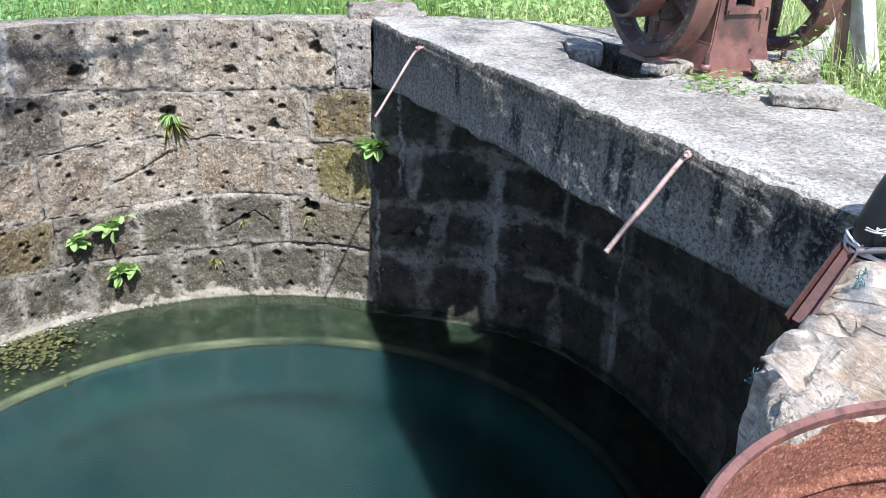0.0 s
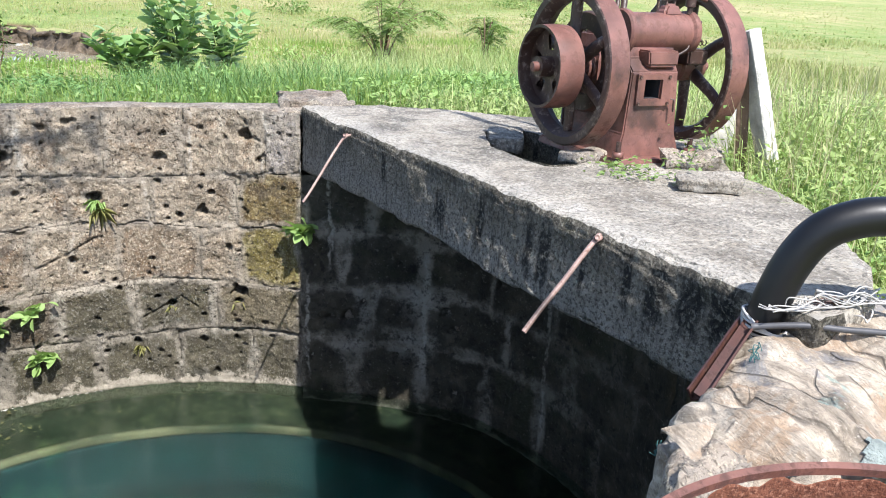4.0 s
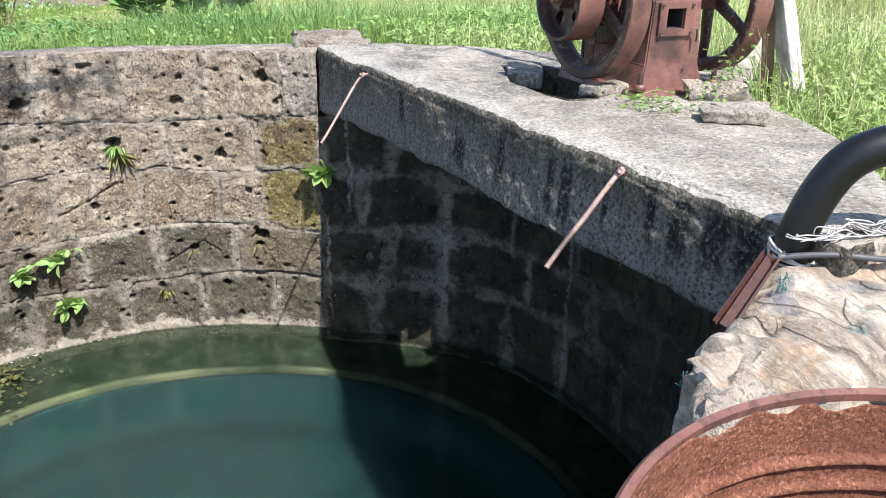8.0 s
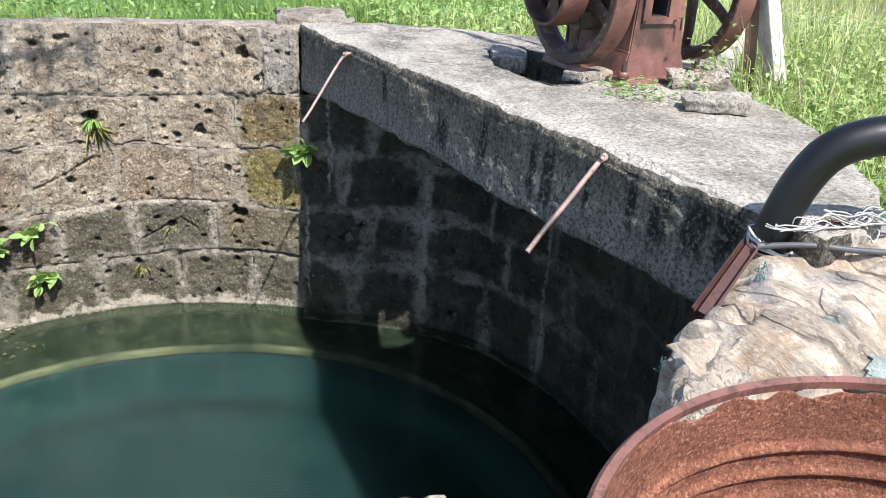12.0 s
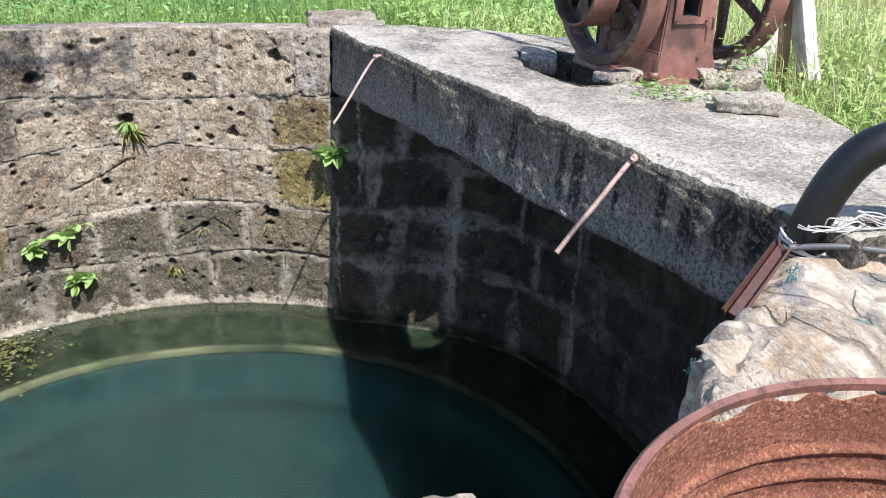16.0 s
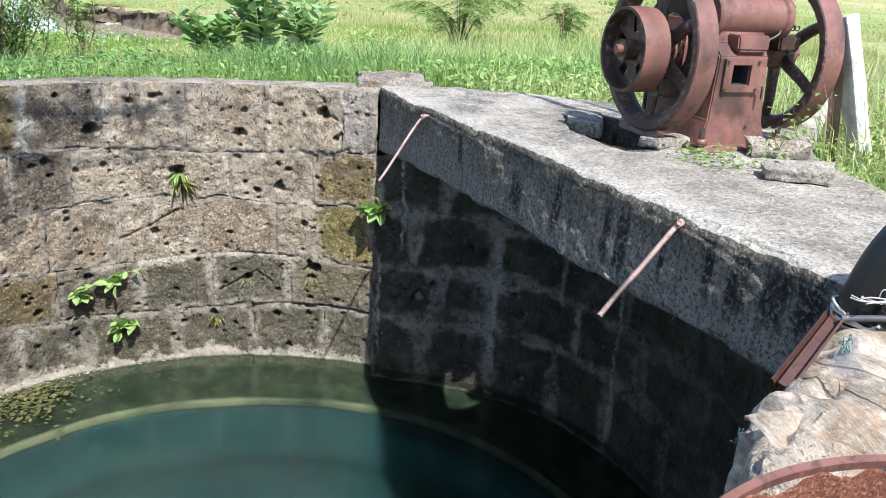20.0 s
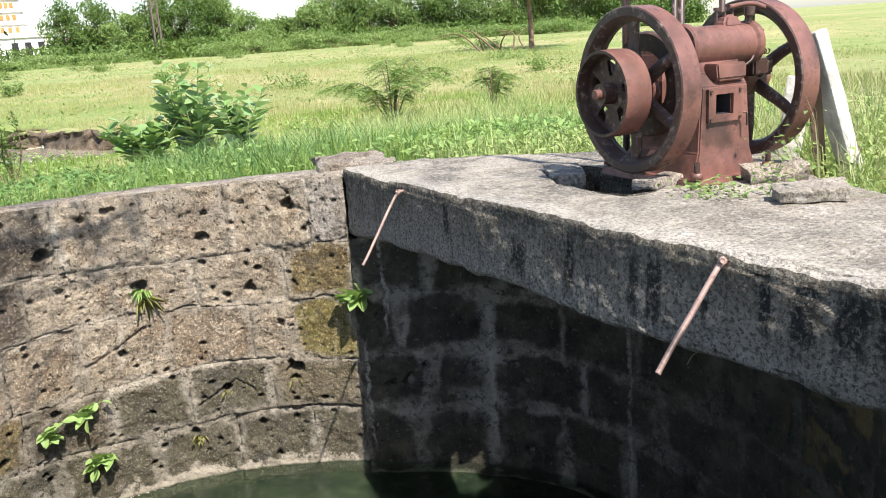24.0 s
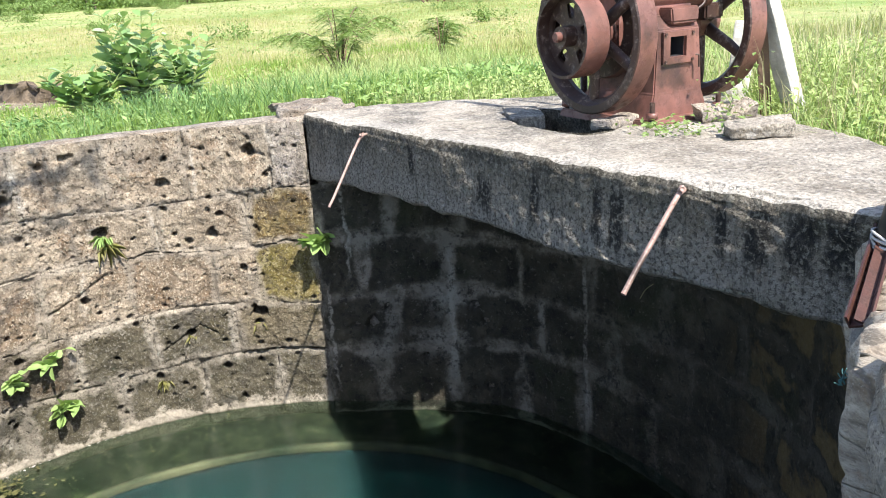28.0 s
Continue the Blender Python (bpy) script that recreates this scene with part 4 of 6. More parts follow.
SMEARS = (
    (197.8, 0.045, -0.06, -0.46, 0.85), (185.9, 0.04, -0.08, -0.44, 0.75), (205.7, 0.10, -0.44, -0.54, 0.8), (216.6, 0.08, -0.44, -0.58, 0.8), (210.5, 0.16, -0.46, -0.53, 0.6), (201.4, 0.10, -1.64, -1.74, 0.8), (194.0, 0.09, -1.82, -1.98, 0.7),
    (176.5, 0.038, -1.70, -1.88, 0.8), (163.8, 0.035, -1.80, -2.0, 0.8), (151.4, 0.035, -1.72, -1.92, 0.8), (160.7, 0.012, -0.06, -0.46, 0.7), (148.6, 0.016, -0.08, -0.48, 0.6), (170.8, 0.03, -1.33, -1.66, 0.55), (157.4, 0.03, -1.35, -1.66, 0.6), (183.0, 0.03, -1.33, -1.64, 0.55),
    (167.3, 0.02, -0.52, -0.84, 0.5), (179.8, 0.025, -0.9, -1.25, 0.5), (212.8, 0.05, -1.75, -2.0, 0.6), (206.0, 0.05, -1.85, -2.05, 0.6)
)
CRACKS = (((185.2, -1.133), (180.6, -1.054), (175.8, -0.939)), ((169.5, -1.568), (166.3, -1.496), (163.1, -1.421), (160.4, -1.503)), ((152.0, -0.21), (149.2, -0.25)))
brng = np.random.default_rng(12)
SMALL = np.column_stack([brng.uniform(143, 226, 420), brng.uniform(-2.0, -0.1, 420), 0.005 + 0.012 * brng.uniform(0, 1, 420) ** 3])
ALLPITS = np.vstack([PITS, PITS2, SMALL])


def course_z(k, a):
    return COURSES[k] + ((0, 0.03, -0.012, 0.03, 0.018, 0)[k] * np.clip((143 - np.asarray(a, float)) / 4, 0, 1) + 0.022 * np.sin(np.asarray(a, float) * 0.13 + k * 1.7)) * (0 < k < 5)


def wall_block(k, a1, a0, seed):
    """One limestone block between angles a0 < a1 in course k: worn edges, pits and cracks."""
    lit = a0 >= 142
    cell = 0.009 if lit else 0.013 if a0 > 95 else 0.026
    R0 = float(inner((a0 + a1) / 2))
    nu, nw = max(6, int(radians(a1 - a0) * R0 / cell)), max(6, int(0.4 / cell))
    u, w = np.meshgrid(np.linspace(0, 1, nu), np.linspace(0, 1, nw), indexing="ij")
    u, w = u.ravel(), w.ravel()
    a = a0 + (a1 - a0) * u
    zt, zb = course_z(k, a), course_z(k + 1, a)
    z = zt + (zb - zt) * w
    p = around(a, inner(a), z)
    eu = np.minimum(u, 1 - u) * radians(a1 - a0) * R0
    ew = np.minimum(w, 1 - w) * (zt - zb)
    if k == 0:
        ew = np.where(w < 0.5, 0.05, ew)
    e = np.minimum(eu, ew) + (0.020 if lit else 0.04) * fbm(p * (7 if lit else 4), 4, seed if lit else 3)
    w_ = 0.013 if lit else 0.03
    joint = np.clip((w_ - e) / w_, 0, 1)
    own = np.clip(np.minimum(eu, ew) / 0.02, 0, 1) if lit else 1.0
    relief = (fbm(p * 5, 4, seed + 5 if lit else 5) * 0.012 + brng.uniform(-0.007, 0.008) * lit) * own + fbm(p * 26, 3, 9) * 0.0075 + (fbm(p * 60, 2, 19) * 0.003 if lit else 0)
    crack = np.clip(1 - np.abs(e - 0.004) / 0.007, 0, 1) * np.clip(fbm(p * 2.6, 3, 77) * 2.4 + 0.3, 0, 1) if lit else 0
    r = inner(a) - 0.012 + relief + joint**2 * (0.006 if lit else 0.010) + crack * 0.030
    if lit:
        near = ALLPITS[(ALLPITS[:, 0] > a0 - 3) & (ALLPITS[:, 0] < a1 + 3)]
        for pa, pz, pr in near:
            dx = (a - pa) * np.pi / 180 * R0
            d = np.hypot(dx, (z - pz) * 1.25) / (pr * 1.25) + 0.5 * fbm(p * 26 + pa, 2, 31)
            r += np.clip((1.15 - d) * 2.2, 0, 1) * min(0.14, pr * 4.0)
        for line in CRACKS:
            for (pa, pz), (qa, qz) in zip(line, line[1:]):
                s = np.radians(1) * R0
                vx, vz = (qa - pa) * s, qz - pz
                t = np.clip((((a - pa) * s) * vx + (z - pz) * vz) / (vx * vx + vz * vz), 0, 1)
                d = np.hypot((a - pa) * s - t * vx, z - pz - t * vz) + 0.004 * fbm(p * 40, 2, 33)
                r += np.clip(1 - d / 0.011, 0, 1) * 0.025
    if not lit:
        for pa, pz, pr in DARKPITS:
            d = np.hypot((a - pa) * np.pi / 180 * R0, (z - pz) * 1.3) / pr + 0.7 * fbm(p * 22 + pa, 3, 31)
            r += np.clip((1.1 - d) * 1.6, 0, 1) * 0.06
    mask = np.clip(1 - (e + 0.004) / (0.085 if lit else 0.10), 0, 1)
    lime = np.zeros(len(a))
    if lit:
        s_ = radians(1) * 2.43
        da, dz = 0.05 * fbm(p * 7, 4, 91) / s_, 0.07 * fbm(p * 6, 4, 92)
        for pa, w, z0, z1, k_ in SMEARS:
            across = np.clip((w - np.abs(a + da - pa) * s_) / (0.7 * w), 0, 1)
            lime = np.maximum(lime, k_ * across * np.clip((z0 + 0.03 - z - dz) / 0.06, 0, 1) * np.clip((z + dz - z1 + 0.04) / 0.08, 0, 1))
    return around(a, r, z), grid_faces(nu, nw), mask, lime


def stone_kind(k, a):
    """Which stone a block is of: pale, browned, mossy, blackened or damp."""
    if k == 0 and a < 148.5:
        return M_PLASTER
    if k == 4:
        return M_LOW if a < 205 else M_SOOT
    if k == 3:
        return M_OLIVE if a < 157 or a > 205 else M_LOW if 158 < a < 183 else M_MOSS if a > 195 else M_SOOT
    mossy = (k == 1 and a < 153) or (k == 0 and 199 < a < 212)
    if k == 2 and a < 152:
        return M_GREEN
    olive = (k == 2 and a > 205) or (k == 1 and a > 212)
    brown = k == 2 and (160 < a < 173 or 187 < a < 205)
    soot = (k == 0 and (187 < a < 199 or a > 212)) or (k == 1 and 192 < a < 212)
    return M_MOSS if mossy else M_OLIVE if olive else M_BROWN if brown else M_SOOT if soot else M_STONE


seed = 100
for k in range(5):
    for a1, a0 in zip(JOINTS[k], JOINTS[k][1:]):
        seed += 7
        v, f, mask, lime = wall_block(k, a1, a0, seed)
        # Blocks below the slab take the stone with shade mixed into its colour.
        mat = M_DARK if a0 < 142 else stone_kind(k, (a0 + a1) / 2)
        me = mesh("stone_block", v, f, mat, True)
        me.attributes.new("mortar", "FLOAT", "POINT").data.foreach_set("value", mask.astype(np.float32))
        me.attributes.new("lime", "FLOAT", "POINT").data.foreach_set("value", lime.astype(np.float32))
        part("stone_block", me, shaft)

# ---- the old oil engine on the slab ----
EX, EY = 1.962, 0.535
engine = thing("oil_engine", "rusty red-oxide stationary oil engine with two spoked flywheels on the slab", "engine", at=pose(EX, EY, 0, 0, 0, -2))
AXZ = 0.495


def two_tone(me):
    """Black iron, darkened for side shade too, on all but a wheel's outer face."""
    me.materials.append(M_IRON)
    for p in me.polygons:
        out = p.normal.x * p.center.x + p.normal.z * p.center.z
        p.material_index = 0 if out > 0 and abs(p.normal.y) < 0.6 else 1
    return me


def flywheel(y0, y1, R):
    """Rim turned about y, with curved spokes and a hub."""
    t = 0.062
    prof = [(R, y0 + 0.006), (R, y1 - 0.006), (R - 0.006, y1), (R - t + 0.02, y1), (R - t, y1 - 0.02), (R - t - 0.012, (y0 + y1) / 2), (R - t, y0 + 0.02), (R - t + 0.02, y0), (R - 0.006, y0)]
    rim = part("flywheel", two_tone(lathe("flywheel", prof, M_ENGINE, 72)), engine, m=pose(0, 0, AXZ))
    ym = (y0 + y1) / 2
    hub = [(0.075, y0 - 0.01), (0.075, y1 + 0.01), (0.06, y1 + 0.025), (0.02, y1 + 0.025), (0.02, y0 - 0.025), (0.06, y0 - 0.025)]
    part("hub", lathe("hub", hub, M_ENGINE, 28), rim)
    for k in range(6):
        a = math.pi / 2 + math.pi * k / 3
        pts = [(math.cos(a + b) * r, ym, math.sin(a + b) * r) for r, b in ((0.05, 0), (0.14, 0.02), (0.24, 0.03), (R - t + 0.01, 0.0))]
        v, f = tube(smooth_path(pts, 14), np.linspace(0.036, 0.027, 13), 10)
        v[:, 1] = ym + (v[:, 1] - ym) * 0.75
        part("spoke", mesh("spoke", v, f, M_IRON, True), rim)


flywheel(0.18, 0.295, 0.39)
flywheel(0.90, 1.02, 0.39)
# belt pulley: crowned rim, web with oval holes, boss
prof = [(0.2, 0.035), (0.203, 0.10), (0.2, 0.172), (0.186, 0.172), (0.184, 0.10), (0.186, 0.035)]
pulley = part("belt_pulley", two_tone(lathe("belt_pulley", prof, M_ENGINE, 56)), engine, m=pose(0, 0, AXZ))
part("hub", lathe("hub", [(0.05, 0.03), (0.05, 0.16), (0.02, 0.16), (0.02, 0.03)], M_IRON, 24), pulley)
nr, na = 5, 60
wv2, wf2 = [], []
for y in (0.10, 0.116):
    for i in range(nr):
        for j in range(na):
            r, a = 0.045 + (0.19 - 0.045) * i / (nr - 1), 2 * math.pi * j / na
            wv2.append((r * math.cos(a), y, r * math.sin(a)))
for s in (0, 1):
    for i in range(nr - 1):
        for j in range(na):
            if i in (1, 2) and j % 12 in (1, 2, 3, 4):
                continue
            q = [s * nr * na + i * na + j, s * nr * na + i * na + (j + 1) % na, s * nr * na + (i + 1) * na + (j + 1) % na, s * nr * na + (i + 1) * na + j]
            wf2.append(q if s else q[::-1])
part("web", mesh("web", wv2, wf2, M_IRON), pulley)
part("crankshaft", lathe("crankshaft", [(0.0, 0.0), (0.021, 0.0), (0.024, 0.004), (0.024, 1.09), (0.0, 1.09)], M_ENGINE, 20), engine, m=pose(0, 0, AXZ))
part("bearing", lathe("bearing", [(0.024, 0.30), (0.06, 0.30), (0.066, 0.33), (0.058, 0.42), (0.024, 0.42)], M_ENGINE, 24), engine, m=pose(0, 0, AXZ))
part("bearing", lathe("bearing", [(0.024, 0.72), (0.058, 0.72), (0.066, 0.82), (0.06, 0.885), (0.024, 0.885)], M_ENGINE, 24), engine, m=pose(0, 0, AXZ))


def prism(name, sections, mat, bevel=0.008):
    """A casting from rectangular sections (x0, x1, y0, y1, z), low to high."""
    bm = bmesh.new()
    rings = []
    for x0, x1, y0, y1, z in sections:
        rings.append([bm.verts.new(q) for q in ((x0, y0, z), (x1, y0, z), (x1, y1, z), (x0, y1, z))])
    for a, b in zip(rings, rings[1:]):
        for k in range(4):
            bm.faces.new((a[k], a[(k + 1) % 4], b[(k + 1) % 4], b[k]))
    bm.faces.new(rings[0][::-1]), bm.faces.new(rings[-1])
    bmesh.ops.bevel(bm, geom=list(bm.edges), offset=bevel, segments=2, affect="EDGES")
    return from_bm(name, bm, mat)


# pedestal with a hand hole in its front
def pedestal():
    secs = [(-0.30, 0.285, 0.34, 0.74, 0.075), (-0.22, 0.275, 0.38, 0.70, 0.20), (-0.20, 0.268, 0.40, 0.68, 0.50), (-0.19, 0.20, 0.40, 0.70, 0.56), (-0.19, 0.18, 0.40, 0.70, 0.66)]
    bm = bmesh.new()
    rings = [[bm.verts.new(q) for q in ((x0, y0, z), (x1, y0, z), (x1, y1, z), (x0, y1, z))] for x0, x1, y0, y1, z in secs]
    for i, (a, b) in enumerate(zip(rings, rings[1:])):
        for k in range(4):
            if (i, k) == (1, 1):
                continue
            bm.faces.new((a[k], a[(k + 1) % 4], b[(k + 1) % 4], b[k]))
    bm.faces.new(rings[0][::-1]), bm.faces.new(rings[-1])
    edge = [rings[1][1], rings[1][2], rings[2][2], rings[2][1]]
    hole = [bm.verts.new((0.271, y, z)) for y, z in ((0.470, 0.372), (0.572, 0.372), (0.572, 0.463), (0.470, 0.463))]
    # inside faces are near-black: the hole's shade is put into their colour
    deep_ = [bm.verts.new((-0.15, v.co.y, v.co.z)) for v in hole]
    for k in range(4):
        bm.faces.new((edge[k], edge[(k + 1) % 4], hole[(k + 1) % 4], hole[k]))
        bm.faces.new((hole[k], hole[(k + 1) % 4], deep_[(k + 1) % 4], deep_[k])).material_index = 1
    bm.faces.new(deep_).material_index = 1
    bmesh.ops.bevel(bm, geom=[e for e in bm.edges if not (e.verts[0] in hole + deep_ or e.verts[1] in hole + deep_)], offset=0.007, segments=2, affect="EDGES")
    return from_bm("pedestal", bm, [M_ENGINE, M_SHADE])


ped = part("pedestal", pedestal(), engine)


def window_frame():
    bm = bmesh.new()
    y0, y1, z0, z1 = 0.425, 0.625, 0.338, 0.49
    hy, hz_ = (0.468, 0.574), (0.37, 0.465)
    for (a, b, c, d) in ((y0, y1, z0, hz_[0]), (y0, y1, hz_[1], z1), (y0, hy[0], hz_[0], hz_[1]), (hy[1], y1, hz_[0], hz_[1])):
        m = bmesh.ops.create_cube(bm, size=1)["verts"]
        for v in m:
            v.co = Vector((0.281 + v.co.x * 0.016, (a + b) / 2 + v.co.y * (b - a), (c + d) / 2 + v.co.z * (d - c)))
    bmesh.ops.remove_doubles(bm, verts=bm.verts, dist=1e-5)
    return from_bm("inspection_frame", bm, M_ENGINE)


wf_ = part("inspection_frame", window_frame(), engine, "square iron frame round a dark hand hole")
for y, z in ((0.437, 0.35), (0.612, 0.35), (0.437, 0.478), (0.612, 0.478)):
    part("bolt", lathe("bolt", [(0, -0.012), (0.008, -0.012), (0.008, 0), (0, 0)], M_IRON, 6), wf_, m=pose(0.297, y, z, 0, 0, -90))
v, f = tube([(0.30, 0.625, 0.37), (0.31, 0.637, 0.37), (0.31, 0.64, 0.31)], 0.006, 6)
part("hinge", mesh("hinge", v, f, M_IRON), wf_)
part("base_flange", prism("base_flange", [(-0.36, 0.36, 0.29, 0.80, 0.045), (-0.35, 0.345, 0.30, 0.79, 0.085)], M_ENGINE, 0.006), engine)
for x, y in ((0.325, 0.325), (0.325, 0.765), (-0.33, 0.325), (-0.33, 0.765)):
    b = part("anchor_bolt", lathe("anchor_bolt", [(0, 0.0), (0.013, 0.0), (0.013, 0.10), (0, 0.10)], M_IRON, 12, "z"), engine, m=pose(x, y, 0.075))
    part("nut", lathe("nut", [(0.013, 0.02), (0.028, 0.02), (0.028, 0.05), (0.013, 0.05)], M_ENGINE, 6, "z", False), b)
# horizontal cylinder barrel with collars, covers and fittings
barrel = part("cylinder_barrel", lathe("cylinder_barrel", [(0, 0.40), (0.104, 0.40), (0.112, 0.41), (0.112, 0.43), (0.096, 0.44), (0.096, 0.79), (0.108, 0.80), (0.108, 0.83), (0, 0.835)], M_ENGINE, 40), engine, m=pose(0.12, 0, 0.675))
for a in (40, 100, 160, 220, 280, 340):
    part("stud", lathe("stud", [(0, 0.825), (0.009, 0.825), (0.009, 0.85), (0, 0.85)], M_IRON, 6), barrel, m=pose(0.088 * math.cos(radians(a)), 0, 0.088 * math.sin(radians(a))))
part("side_cover", prism("side_cover", [(0.17, 0.262, 0.50, 0.64, 0.515), (0.17, 0.283, 0.485, 0.66, 0.53), (0.14, 0.279, 0.48, 0.665, 0.60)], M_ENGINE, 0.008), engine)
part("crankcase", prism("crankcase", [(-0.22, 0.10, 0.34, 0.76, 0.40), (-0.23, 0.11, 0.33, 0.77, 0.56), (-0.15, 0.06, 0.36, 0.74, 0.68)], M_ENGINE, 0.03), engine)
part("crank_guard", lathe("crank_guard", [(0.16, 0.305), (0.24, 0.305), (0.25, 0.32), (0.25, 0.335), (0.16, 0.335)], M_IRON, 40), engine, m=pose(-0.02, 0, AXZ + 0.02))
head = part("valve_head", prism("valve_head", [(0.06, 0.16, 0.64, 0.76, 0.755), (0.07, 0.15, 0.65, 0.75, 0.79), (0.09, 0.14, 0.67, 0.73, 0.815)], M_ENGINE, 0.012), engine)
for y in (0.63, 0.68, 0.73):
    part("valve_stem", lathe("valve_stem", [(0, 0), (0.008, 0), (0.008, 0.06), (0.014, 0.06), (0.014, 0.075), (0, 0.075)], M_IRON, 10, "z"), head, m=pose(0.11, y, 0.775))
part("valve_lever", rod_mesh("valve_lever", [(0.12, 0.70, 0.85), (0.14, 0.82, 0.86), (0.15, 0.93, 0.83), (0.16, 0.98, 0.84)], 0.012, M_ENGINE), head)
part("oil_cup", lathe("oil_cup", [(0, 0), (0.014, 0), (0.014, 0.03), (0.026, 0.035), (0.026, 0.075), (0, 0.08)], M_IRON, 14, "z"), head, m=pose(0.15, 0.80, 0.77))
gov = part("governor_box", prism("governor_box", [(0.05, 0.19, 0.80, 0.93, 0.52), (0.05, 0.19, 0.80, 0.93, 0.60)], M_IRON, 0.01), engine)
part("fuel_pipe", rod_mesh("fuel_pipe", [(0.12, 0.86, 0.6), (0.15, 0.84, 0.66), (0.18, 0.80, 0.64), (0.20, 0.77, 0.60), (0.19, 0.70, 0.56)], 0.007, M_IRON), gov)
part("spring", rod_mesh("spring", [(0.16 + 0.012 * math.cos(k * 1.6), 0.80 + 0.006 * k, 0.63 + 0.012 * math.sin(k * 1.6)) for k in range(22)], 0.003, M_IRON, 5, 66), gov)
# upright pipes that rise behind and over the engine
PIPES = ((0.06, 0.46, 0.74, 0.017), (0.055, 0.425, 0.74, 0.012), (0.11, 0.665, 0.83, 0.015), (-0.28, 0.40, 0.08, 0.019))
for x, y, z0, r in PIPES:
    v, f = tube([(x, y, z0), (x + 0.004, y, z0 + 0.5), (x, y + 0.004, z0 + 1.0), (x + 0.005, y, 2.3)], r, 12)
    part("exhaust_pipe" if r > 0.013 else "rod", mesh("exhaust_pipe", v, f, M_IRON, True), engine)

# ---- bars in the slab face, pipe, clamp, angle irons ----
for pts, lab in (
    (((0.905, 0.03, -0.02), (0.912, -0.03, -0.03), (0.955, -0.10, -0.085), (1.0, -0.21, -0.22), (1.035, -0.29, -0.315), (1.058, -0.335, -0.36)), "bent rusty bar sticking out of the stained slab face"),
    (((3.275, 0.04, 0.075), (3.283, -0.015, 0.073), (3.288, -0.06, 0.035), (3.296, -0.15, -0.06), (3.306, -0.23, -0.135), (3.32, -0.305, -0.207)), "bent pinkish rusty bar sticking out of the slab edge"),
):
    ob = thing("rusty_bar", lab, "bar", "bars in the slab face", me=rod_mesh("rusty_bar", pts, 0.0078 if pts[0][0] < 2 else 0.0092, M_ROD, 10, 40))
    knob = np.array(pts[1])
    v, f = tube([knob + (-0.012, 0.02, 0.012), knob + (0.0, -0.005, 0.006), knob + (0.018, -0.012, 0.016)], 0.009, 7)
    part("hook", mesh("hook", v, f, M_ROD, True), ob)

hose = thing("hose_pipe", "thick black plastic water pipe arching over the slab end", "pipe",
             me=rod_mesh("hose_pipe", ((4.03, -0.02, -0.12), (4.02, -0.03, 0.02), (4.026, -0.022, 0.10), (4.036, -0.008, 0.18), (4.053, 0.017, 0.262), (4.077, 0.05, 0.326), (4.112, 0.098, 0.366), (4.165, 0.175, 0.388), (4.25, 0.30, 0.375), (4.36, 0.46, 0.28), (4.46, 0.60, 0.07), (4.53, 0.71, -0.2), (4.58, 0.80, -0.45)), 0.050, M_HOSE, 24, 72))
for k in range(6):
    a = np.linspace(0, 2 * np.pi, 26)
    z = 0.05 + 0.0075 * k
    pts = np.stack([4.024 + 0.06 * np.cos(a), -0.02 + 0.06 * np.sin(a), z + 0.008 * np.sin(a * 2 + k) - 0.02 * np.cos(a)], 1)
    v, f = tube(pts, 0.0042, 6)
    part("wire_loop", mesh("wire_loop", v, f, M_WIRE, True), hose, "white wire wound round the pipe")


def angle_iron(a, b, leg=0.034, t=0.006, roll=0.0):
    """An L-section bar from a to b."""
    L = float(np.linalg.norm(np.subtract(b, a)))
    prof = [(0, 0), (leg, 0), (leg, t), (t, t), (t, leg), (0, leg)]
    v = [(x, y, z) for z in (0, L) for x, y in prof]
    f = [[k, (k + 1) % 6, 6 + (k + 1) % 6, 6 + k] for k in range(6)] + [[5, 4, 3, 2, 1, 0], [6, 7, 8, 9, 10, 11]]
    me_ = mesh("angle_iron", v, f, M_ANGLE)
    m = (Vector(b) - Vector(a)).to_track_quat("Z", "Y").to_matrix().to_4x4()
    return thing("angle_iron", "rusty angle iron jutting over the well from the slab corner", "bar", "angle irons", Matrix.Translation(a) @ m @ pose(0, 0, 0, 0, 0, roll), me_)


angle_iron((3.95, 0.02, 0.075), (4.11, -0.335, -0.05), roll=20)
angle_iron((4.0, 0.0, 0.085), (4.155, -0.335, -0.03), roll=70)
angle_iron((4.02, -0.03, 0.075), (4.12, 0.14, 0.135), 0.03, roll=40)

wire = thing("wire_bundle", "loose bundle of white wire tied to the pipe", "wire")
for k in range(9):
    q = np.random.default_rng(60 + k)
    p0 = np.array([4.05, -0.06, 0.075])
    ph, turns = q.uniform(0, 6.28), q.uniform(1.2, 2.8)
    pts = [p0 + np.array([0.03 + 0.07 * t + 0.026 * math.cos(ph + 6.28 * turns * t), 0.40 * t + 0.05 * math.sin(ph + 6.28 * turns * t), 0.025 + 0.03 * (1 + math.sin(ph * 2 + 6.28 * turns * t)) * (0.5 + 0.8 * math.sin(math.pi * t))]) + q.normal(0, 0.006, 3) for t in np.linspace(0, 1, 18)]
    for p in pts:
        p[2] = max(p[2], slab_z(p[0], p[1]) + 0.012)
    v, f = tube(smooth_path(pts, 72), 0.0021, 5)
    part("strand", mesh("strand", v, f, M_WIRE, True), wire)
